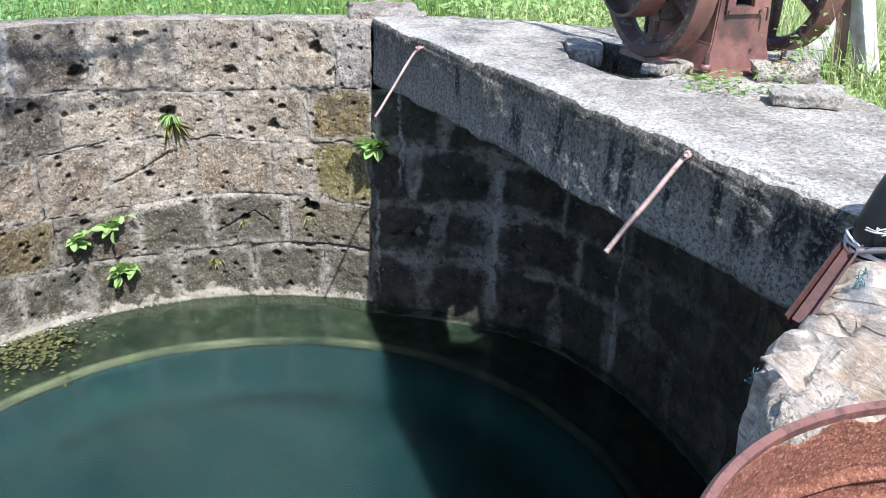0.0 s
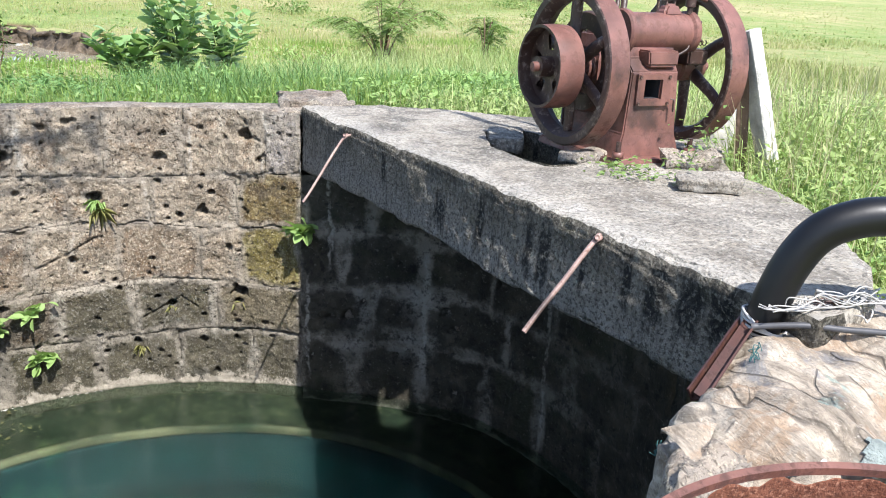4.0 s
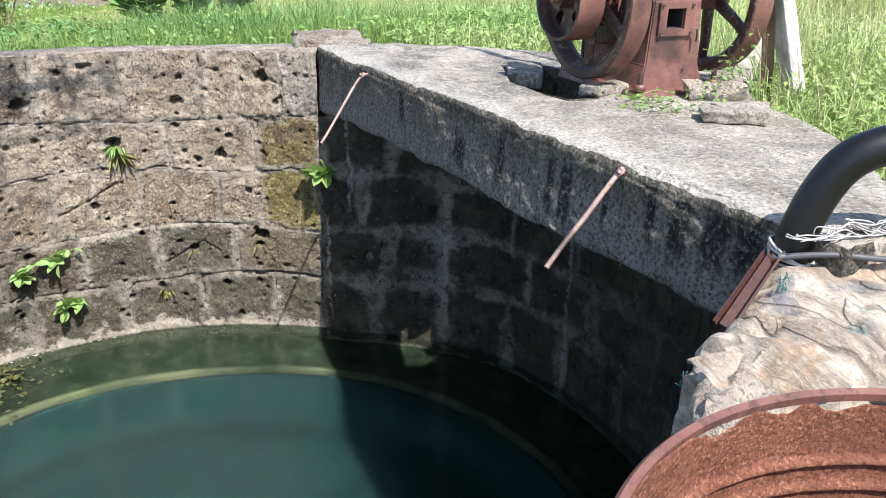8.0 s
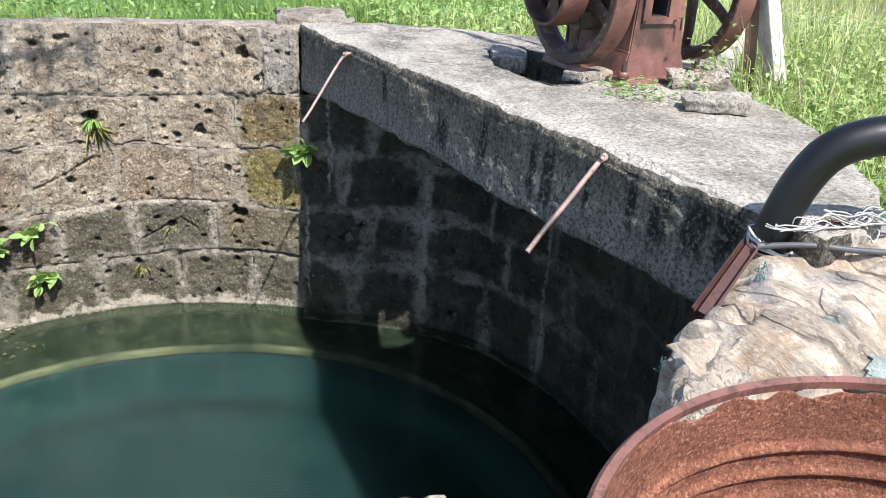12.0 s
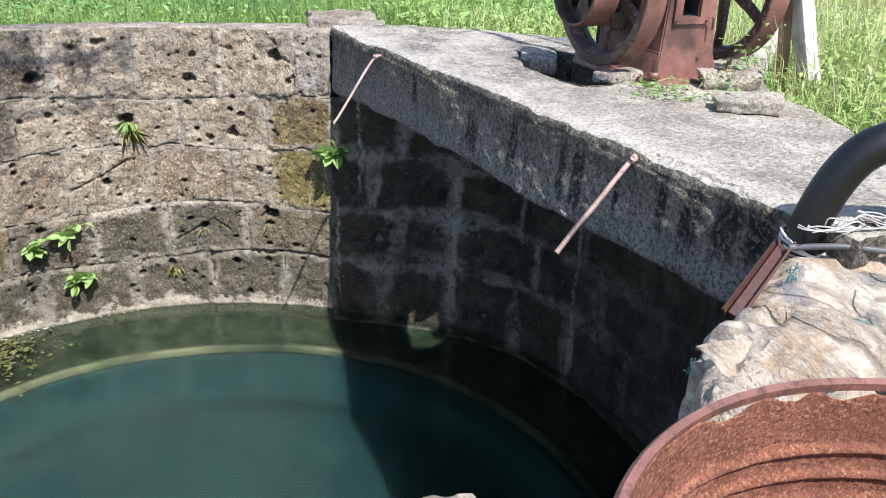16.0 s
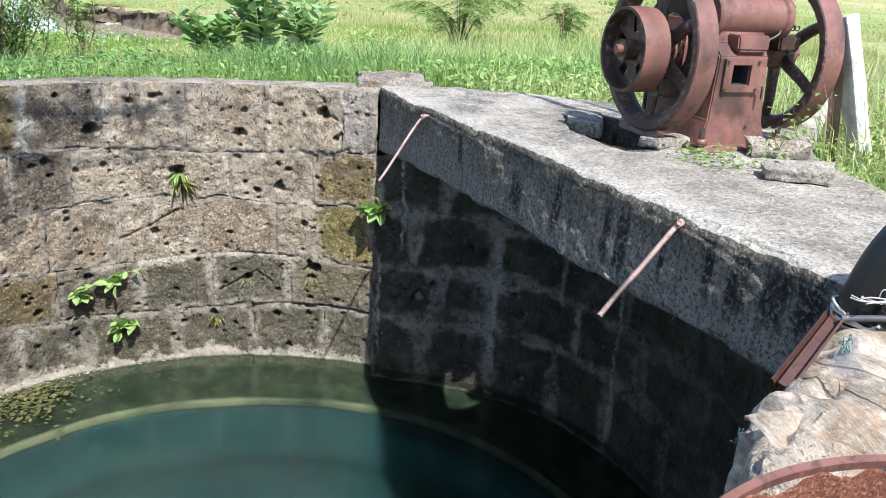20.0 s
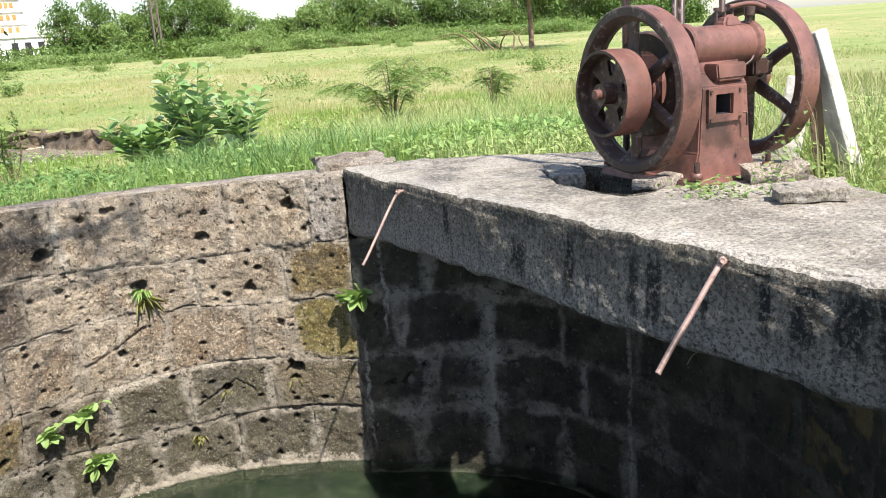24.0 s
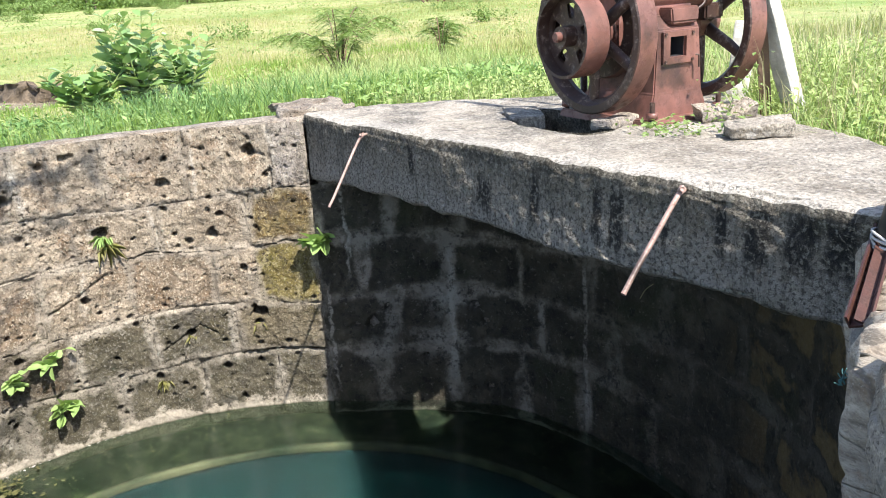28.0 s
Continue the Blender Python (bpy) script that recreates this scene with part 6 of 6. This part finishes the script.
# weeds that creep over the slab by the engine
for cx_, cy_, n_, h_, seed_ in ((2.45, 0.80, 34, 0.04, 1), (2.62, 0.72, 26, 0.04, 2), (2.33, 0.78, 18, 0.04, 3), (2.54, 0.62, 14, 0.03, 4), (2.50, 1.12, 40, 0.24, 5), (2.72, 0.86, 30, 0.09, 6), (2.46, 1.30, 40, 0.30, 7)):
    q = np.random.default_rng(400 + seed_)
    p = np.stack([q.normal(cx_, 0.06, n_), q.normal(cy_, 0.06, n_), 0 * np.arange(n_)], 1)
    p[:, 2] = slab_z(p[:, 0], p[:, 1]) + 0.008 + np.abs(q.normal(0, 0.5, n_)) * h_
    d = np.stack([q.normal(size=n_), q.normal(size=n_), q.normal(0.2, 0.4, n_)], 1)
    ob = thing("creeping_weed", "small green weed creeping from a crack in the slab", "plant", kind="stuff", me=leaves("creeping_weed", p, d, q.uniform(0.018, 0.042, n_), 0.02, M_SCRUB))
    for k in range(3):
        tip = p[k * 5]
        v, f = tube([(cx_, cy_, slab_z(cx_, cy_) - 0.005), (np.array([cx_, cy_, 0.08]) + tip) / 2, tip], 0.002, 4)
        part("stem", mesh("stem", v, f, M_LEAF), ob)


def shrub(name, at, height, width, n, leaf, mat, label, seed, stems=7, oval=False, top_heavy=0.5):
    """A bush: bent stems from the ground and clumps of leaves along them."""
    q = np.random.default_rng(seed)
    base = np.array([*at, float(ground_height(at[0], at[1])) - 0.03])
    ob = thing(name, label, "shrub")
    pos, dirs = [], []
    for k in range(stems):
        a = q.uniform(0, 2 * math.pi)
        tip = base + [math.cos(a) * width * q.uniform(0.1, 0.5), math.sin(a) * width * q.uniform(0.1, 0.5), height * q.uniform(0.6, 1.0)]
        pts = smooth_path([base + q.normal(0, 0.04, 3) * [1, 1, 0], base + (tip - base) * 0.5 + q.normal(0, 0.06, 3) * height, tip], 12)
        v, f = tube(pts, np.linspace(0.012, 0.004, len(pts)) * height, 6)
        part("stem", mesh("stem", v, f, M_BARK, True), ob)
        for j in range(n // stems):
            s = q.uniform(0, 1) ** top_heavy
            c = pts[int(s * (len(pts) - 1))]
            pos.append(c + q.normal(0, 0.10, 3) * width * 0.6)
            out = c - base
            dirs.append(np.array([out[0], out[1], 0]) * 0.6 + q.normal(0, 0.6, 3) + [0, 0, 0.25])
    make = oval_leaves if oval else leaves
    part("foliage", make("foliage", np.array(pos), np.array(dirs), leaf * q.uniform(0.6, 1.3, len(pos)), leaf * (0.52 if oval else 0.45), mat), ob)
    return ob


def milkweed(at, height, stems, seed, label):
    """Upright stems with opposite pairs of broad oval leaves and pale young tips."""
    q = np.random.default_rng(seed)
    base = np.array([*at, float(ground_height(at[0], at[1])) - 0.03])
    ob = thing("milkweed_shrub", label, "shrub")
    for k in range(stems):
        a = 2 * math.pi * k / stems + q.normal(0, 0.4)
        lean = q.uniform(0.15, 0.75)
        h = height * q.uniform(0.6, 1.0)
        tip = base + [math.cos(a) * lean * 0.75, math.sin(a) * lean * 0.75, h]
        pts = smooth_path([base + q.normal(0, 0.05, 3) * [1, 1, 0], base + (tip - base) * [0.35, 0.35, 0.5], tip], 20)
        v, f = tube(pts, np.linspace(0.016, 0.006, len(pts)), 6)
        stem = part("stem", mesh("stem", v, f, M_HERB, True), ob)
        pos, dirs, size = [], [], []
        for j in range(4, len(pts), 2):
            b = a + j * 1.57 + q.normal(0, 0.25)
            for side in (0, math.pi):
                pos.append(pts[j]), dirs.append((math.cos(b + side), math.sin(b + side), q.uniform(0.25, 0.8))), size.append(q.uniform(0.20, 0.34) * (1.0 if j < len(pts) - 3 else 0.6))
        size = np.array(size)
        part("foliage", oval_leaves("foliage", np.array(pos), np.array(dirs), size, size * 0.6, M_GREY, 0.1), stem)


def feathery(at, height, width, stems, seed, label):
    """Arching stems whose side twigs carry rows of tiny leaflets in flat sprays."""
    q = np.random.default_rng(seed)
    base = np.array([*at, float(ground_height(at[0], at[1])) - 0.03])
    ob = thing("feathery_shrub", label, "shrub")
    for k in range(stems):
        a = q.uniform(0, 2 * math.pi)
        out = np.array([math.cos(a), math.sin(a), 0])
        reach, h = width * q.uniform(0.2, 0.55), height * q.uniform(0.6, 1.0)
        pts = smooth_path([base, base + out * reach * 0.35 + [0, 0, h * 0.7], base + out * reach * 0.8 + [0, 0, h], base + out * reach * 1.15 + [0, 0, h * 0.86]], 24)
        v, f = tube(pts, np.linspace(0.016, 0.003, len(pts)), 5)
        stem = part("stem", mesh("stem", v, f, M_BARK, True), ob)
        pos, dirs = [], []
        for j in range(6, len(pts)):
            for side in (-1, 1):
                t = np.cross(out, [0, 0, 1]) * side + out * q.uniform(0.2, 0.9) + [0, 0, q.normal(0.05, 0.2)]
                t /= np.linalg.norm(t)
                L = q.uniform(0.18, 0.36)
                w = np.cross(t, [0, 0, 1])
                for s_ in np.linspace(0.1, 1, 11):
                    for m in (-1, 1):
                        pos.append(pts[j] + t * L * s_ - np.array([0, 0, 0.10 * s_ * s_])), dirs.append(w * m + t * 0.4)
        part("foliage", leaves("foliage", np.array(pos), np.array(dirs), 0.062, 0.022, M_SCRUB, 0.1), stem)


milkweed((-7.3, -0.15), 0.95, 12, 11, "milkweed shrub with broad grey-green leaves behind the wall")
milkweed((-7.2, 0.5), 1.5, 15, 12, "tall milkweed shrub with pale waxy leaves behind the wall")
milkweed((-7.2, 1.1), 1.15, 9, 13, "smaller milkweed shrub with pale leaves")
for k, (x, y, h, w) in enumerate(((-4.8, -3.2, 0.9, 1.5), (-5.6, -2.75, 1.15, 1.3), (-6.4, -3.4, 1.3, 1.6), (-7.6, -4.0, 1.35, 1.8), (-9.5, -4.9, 1.4, 2.2), (-3.6, -3.3, 0.45, 1.0), (-12, -5.6, 1.0, 2.4))):
    light = k in (3, 4, 6)
    shrub("leafy_bush" if light else "dark_bush", (x, y), h, w, 2400, 0.06, M_SCRUB if light else M_BUSH, "loose light green bush beyond the well wall" if light else "dense dark green bush beyond the well wall", 20 + k, 20)
shrub("thorn_shrub", (-7.4, -1.95), 1.25, 0.6, 520, 0.06, M_BUSH, "slender dark green thorn shrub by the pond", 31, 5)
feathery((-9.4, 4.6), 1.35, 2.3, 13, 32, "spreading feathery green shrub in the field")
feathery((-9.0, 6.6), 1.0, 0.9, 5, 33, "upright feathery green shrub in the field")
shrub("feathery_shrub", (-8.6, 2.9), 0.55, 1.4, 500, 0.07, M_LEAF, "low green shrub in the long grass", 34, 10)
for k in range(26):
    q = np.random.default_rng(500 + k)
    x, y = q.uniform(-75, -22), q.uniform(-14, 34)
    if ground_height(x, y) > -1.0:
        shrub("field_bush", (x, y), q.uniform(0.3, 0.8), q.uniform(1.5, 3.2), 420, 0.14, M_SCRUB, "low green bush in the meadow", 600 + k, 6)

# ---- trees ----


def tree(at, height, trunk, crown_w, bottom, seed, label, n=2600, leaf=0.5, mat=M_TREE, lobes=11, lobe=0.25):
    """A trunk that forks into limbs, and a crown of leaf clumps with gaps."""
    q = np.random.default_rng(seed)
    base = np.array([*at, float(ground_height(at[0], at[1])) - 0.1])
    ob = thing("tree", label, "tree")
    fork = base + [q.normal(0, 0.15), q.normal(0, 0.15), height * max(0.12, bottom * 0.8)]
    pts = smooth_path([base, (base + fork) / 2 + q.normal(0, 0.05, 3), fork], 10)
    v, f = tube(pts, np.linspace(trunk, trunk * 0.7, len(pts)), 10)
    tr = part("trunk", mesh("trunk", v, f, M_BARK, True), ob)
    pos = []
    for k in range(lobes):
        a, s = q.uniform(0, 2 * math.pi), math.sqrt(q.uniform(0, 1))
        c = base + [math.cos(a) * crown_w * 0.40 * s, math.sin(a) * crown_w * 0.40 * s, height * (bottom + (0.86 - bottom) * q.uniform(0.1, 1) * (1 - 0.35 * s))]
        lp = smooth_path([fork, (fork + c) / 2 + q.normal(0, 0.2, 3), c], 8)
        v, f = tube(lp, np.linspace(trunk * 0.45, trunk * 0.1, len(lp)), 6)
        part("limb", mesh("limb", v, f, M_BARK, True), tr)
        m = n // lobes
        d = q.normal(size=(m, 3))
        d /= np.linalg.norm(d, axis=1)[:, None]
        rad = q.uniform(0.55, 1.05, (m, 1)) * (1 + 0.25 * fbm(d * 2.5 + k, 3, seed + k)[:, None])
        pos.append(c + d * rad * np.array([crown_w, crown_w, height * 0.75]) * lobe)
    pos = np.concatenate(pos)
    dirs = (pos - (base + [0, 0, height * 0.5])) * 0.5 / crown_w + q.normal(0, 0.5, pos.shape) + [0, 0, -0.15]
    part("crown", leaves("crown", pos, dirs, leaf * q.uniform(0.6, 1.4, len(pos)), leaf * 0.6, mat, 0.3), ob)
    return ob


tree((-35.5, 25.3), 8.2, 0.17, 6.5, 0.42, 41, "lone meadow tree with a straight brown trunk", 4200, 0.32)
EYE = (5.34, -1.83)


def along(p, x):
    """Where a line of sight with bearing p (in the plan) meets the depth x."""
    return EYE[1] + (-10.17 + (p - 100) * 0.0695) / 116.3 * (EYE[0] - x)


TREELINE = (
    (20, -112, 5.4, 10, 0), (95, -116, 5.0, 9, 0), (160, -110, 4.6, 8, 0), (225, -112, 4.4, 6, 1), (372, -112, 7.2, 7, 0), (425, -116, 8.2, 8, 0), (470, -110, 5.6, 6, 1),
    (515, -113, 8.8, 7, 0), (562, -116, 9.6, 8, 0), (610, -112, 9.0, 8, 0), (655, -117, 8.0, 7, 1), (705, -108, 4.8, 9, 1), (765, -112, 4.6, 8, 0), (830, -110, 6.6, 7, 1), (880, -112, 8.5, 9, 0),
    (-80, -112, 6, 10, 0), (-180, -108, 6.5, 10, 0),
)
TREELINE += tuple((945 + 78 * j, -110 + 2.6 * j, 8.3 + 0.35 * (j % 3), 9 + 0.2 * j, int(j % 3 == 1)) for j in range(12))
for k, (p, x, h, w, light) in enumerate(TREELINE):
    tree((x, along(p, x)), h * 1.3, 0.22, w, 0.0, 700 + k, "rounded light green tree in the far tree line" if light else "broad green tree in the far tree line", 8000, 0.32, M_SCRUB if light else M_TREE, lobes=40, lobe=0.15)
MOUNDS = (
    (15, -62, 2.8, 8), (70, -66, 2.4, 7), (125, -74, 2.5, 7), (185, -84, 2.2, 7), (250, -92, 1.8, 7), (320, -96, 2.0, 8), (395, -98, 2.2, 8), (455, -100, 1.6, 6), (650, -98, 2.4, 8), (700, -92, 3.6, 9), (755, -100, 2.0, 8), (815, -96, 2.8, 8),
    (880, -94, 2.2, 9), (960, -96, 2.0, 9), (1060, -92, 2.4, 10), (1180, -88, 2.2, 10), (1300, -84, 2.4, 10), (1450, -80, 2.4, 10), (-60, -58, 2.8, 9), (30, -40, 1.7, 5), (-30, -38, 1.9, 5),
)
for k, (p, x, h, w) in enumerate(MOUNDS):
    tree((x, along(p, x)), h, 0.08, w, 0.0, 760 + k, "low rounded light green thicket before the tree line", 4200, 0.24 if x < -50 else 0.15, M_SCRUB, lobes=22, lobe=0.17)
q = np.random.default_rng(900)
n = 26000
p_ = q.uniform(-250, 1900, n)
hx = -106 + np.clip((p_ - 1000) / 900, 0, 1) * 26 + q.normal(0, 2.4, n)
hy = along(p_, hx)
hz_ = np.abs(q.normal(0, 1, n)) * (1.15 + 0.5 * patchy(hx, hy, 0.12, 91))
hp_ = np.stack([hx, hy, -0.3 + np.clip(hz_, 0, 2.2)], 1)
tagged(new("hedge", leaves("hedge", hp_, q.normal(size=(n, 3)), q.uniform(0.3, 0.6, n), 0.3, M_TREE, 0.2)), "thick scrub below the far trees", "hedge", kind="stuff")

# a branch of a near tree that hangs into view, with its trunk out of sight
q = np.random.default_rng(77)
near = thing("tree", "near shade tree with low hanging branches of narrow leaves", "tree")
root = np.array([-6.0, -7.6, -0.6])
pts = smooth_path([root, root + [0.1, 0.2, 1.6], root + [0.3, 0.5, 3.2]], 10)
v, f = tube(pts, np.linspace(0.22, 0.15, len(pts)), 12)
ntr = part("trunk", mesh("trunk", v, f, M_BARK, True), near)
pos = []
for k in range(26):
    hang = k < 13
    y = q.uniform(-3.9, -2.05) if hang else q.uniform(-6.5, -3.6)
    tip = np.array([-3.7 + q.normal(0, 0.35), y, (1.0 - 0.03 * (y + 2) + 0.14 * abs(q.normal())) if hang else 1.5 + abs(q.normal(0, 0.8))])
    lp = smooth_path([pts[-1], (pts[-1] + tip) / 2 + [0, 0, 0.9], tip + [0, -0.1, 0.25], tip], 14)
    v, f = tube(lp, np.linspace(0.05, 0.004, len(lp)), 6)
    part("limb", mesh("limb", v, f, M_BARK, True), ntr)
    m = 300
    s = q.uniform(0.45, 1, m)
    c = lp[(s * (len(lp) - 1)).astype(int)]
    c = c + q.normal(0, 0.13, (m, 3)) * [1, 1, 0.5] + np.stack([0 * s, 0 * s, -np.abs(q.normal(0, 0.06, m))], 1)
    pos.append(c)
pos = np.concatenate(pos)
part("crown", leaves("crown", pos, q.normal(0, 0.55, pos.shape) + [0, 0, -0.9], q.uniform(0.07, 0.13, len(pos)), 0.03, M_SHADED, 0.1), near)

# fallen branch in the meadow
fb = thing("fallen_branch", "dead fallen branch lying in the meadow", "branch")
for k in range(7):
    a = np.array([-31 + q.normal(0, 0.8), 20.2 + q.normal(0, 0.8), -0.2])
    b = a + [q.normal(0, 1.2), q.normal(-1.0, 1.2), q.uniform(0.3, 1.3)]
    v, f = tube(smooth_path([a, (a + b) / 2 + q.normal(0, 0.2, 3), b], 8), np.linspace(0.05, 0.012, 9), 6)
    part("twig", mesh("twig", v, f, M_BARK, True), fb)

# ---- lattice mast and white temple beyond the trees ----
mast = thing("lattice_mast", "thin steel lattice mast beyond the meadow", "mast", at=pose(-106, 16.8, -0.3))
for sx, sy in ((-1, -1), (1, -1), (1, 1), (-1, 1)):
    v, f = tube([(sx * 0.42, sy * 0.42, 0), (sx * 0.3, sy * 0.3, 12), (sx * 0.22, sy * 0.22, 24)], 0.07, 6)
    part("leg", mesh("leg", v, f, M_STEEL), mast)
for k in range(16):
    z = 1.5 * k
    w0, w1 = 0.42 - 0.0085 * z, 0.42 - 0.0085 * (z + 1.5)
    for (ax, ay), (bx_, by_) in (((-1, -1), (1, -1)), ((1, -1), (1, 1)), ((1, 1), (-1, 1)), ((-1, 1), (-1, -1))):
        v, f = tube([(ax * w0, ay * w0, z), (bx_ * w1, by_ * w1, z + 1.5)], 0.04, 5)
        part("brace", mesh("brace", v, f, M_STEEL), mast)
temple = thing("temple", "white temple with a stepped tower behind the trees", "building", at=pose(-125, 0.9, -0.5))


def tblock(name, size, at, mat=M_WALL, label=""):
    return part(name, block(name, size, mat, 0.06), temple, label, pose(*at))


tblock("hall", (6, 6.4, 4.2), (0, 1.2, 0))
tblock("parapet", (6.4, 6.8, 0.5), (0, 1.2, 4.2))
tblock("porch", (5, 1.6, 3.0), (0.4, 5.2, 0))
tblock("porch_roof", (5.6, 2.4, 0.35), (0.4, 5.3, 3.0))
for k in range(6):
    tier = tblock("tower_tier", (4.2 - 0.45 * k, 4.2 - 0.45 * k, 1.25), (0, 0, 4.7 + 1.6 * k))
    part("ledge", block("ledge", (4.6 - 0.45 * k, 4.6 - 0.45 * k, 0.35), M_WALL, 0.05), tier, "", pose(0, 0, 1.25))
for k in range(4):
    for y in (-0.9, 0.0, 0.9):
        tblock("niche", (0.3, 0.45, 0.7), (2.1 - 0.22 * k, y * (1 - 0.15 * k), 4.95 + 1.6 * k), M_OCHRE, "ochre painted niche")
# near-black blocks stand in for the shade inside the door openings
for y in (0.2, 1.8, 3.4):
    tblock("doorway", (0.3, 0.8, 2.2), (2.95, y, 1.4), M_SHADE, "dark doorway")

# a shade tree behind the viewer: its boughs reach over the well and dapple the wall
q = np.random.default_rng(78)
shade = thing("tree", "shade tree behind the well with long thin boughs", "tree")
root = np.array([4.6, -7.8, -0.6])
pts = smooth_path([root, root + [-0.2, 0.3, 2.2], root + [-0.5, 1.0, 4.2]], 10)
v, f = tube(pts, np.linspace(0.2, 0.12, len(pts)), 12)
strunk = part("trunk", mesh("trunk", v, f, M_BARK, True), shade)
pos = []
for a, z, m, s in ((205, -0.25, 60, 0.15), (198, -0.75, 60, 0.12), (194, -0.45, 40, 0.10), (187, -0.22, 40, 0.08), (178, -0.22, 44, 0.07), (172, -0.16, 16, 0.05), (209, -1.1, 50, 0.14), (176.5, -0.55, 16, 0.05)):
    w = around(a, 2.43, z)
    c = w + np.array([1.0, -0.02, 1.46]) * (3.4 - z) / 1.46
    lp = smooth_path([pts[-1], (pts[-1] + c) / 2 + [0, 0, 0.7], c], 12)
    v, f = tube(lp, np.linspace(0.05, 0.008, len(lp)), 6)
    part("limb", mesh("limb", v, f, M_BARK, True), strunk)
    pos.append(c + q.normal(0, s, (m, 3)))
pos = np.concatenate(pos)
part("crown", leaves("crown", pos, q.normal(0, 0.6, pos.shape) + [0, 0, -0.5], q.uniform(0.05, 0.09, len(pos)), 0.03, M_BUSH, 0.1), shade)
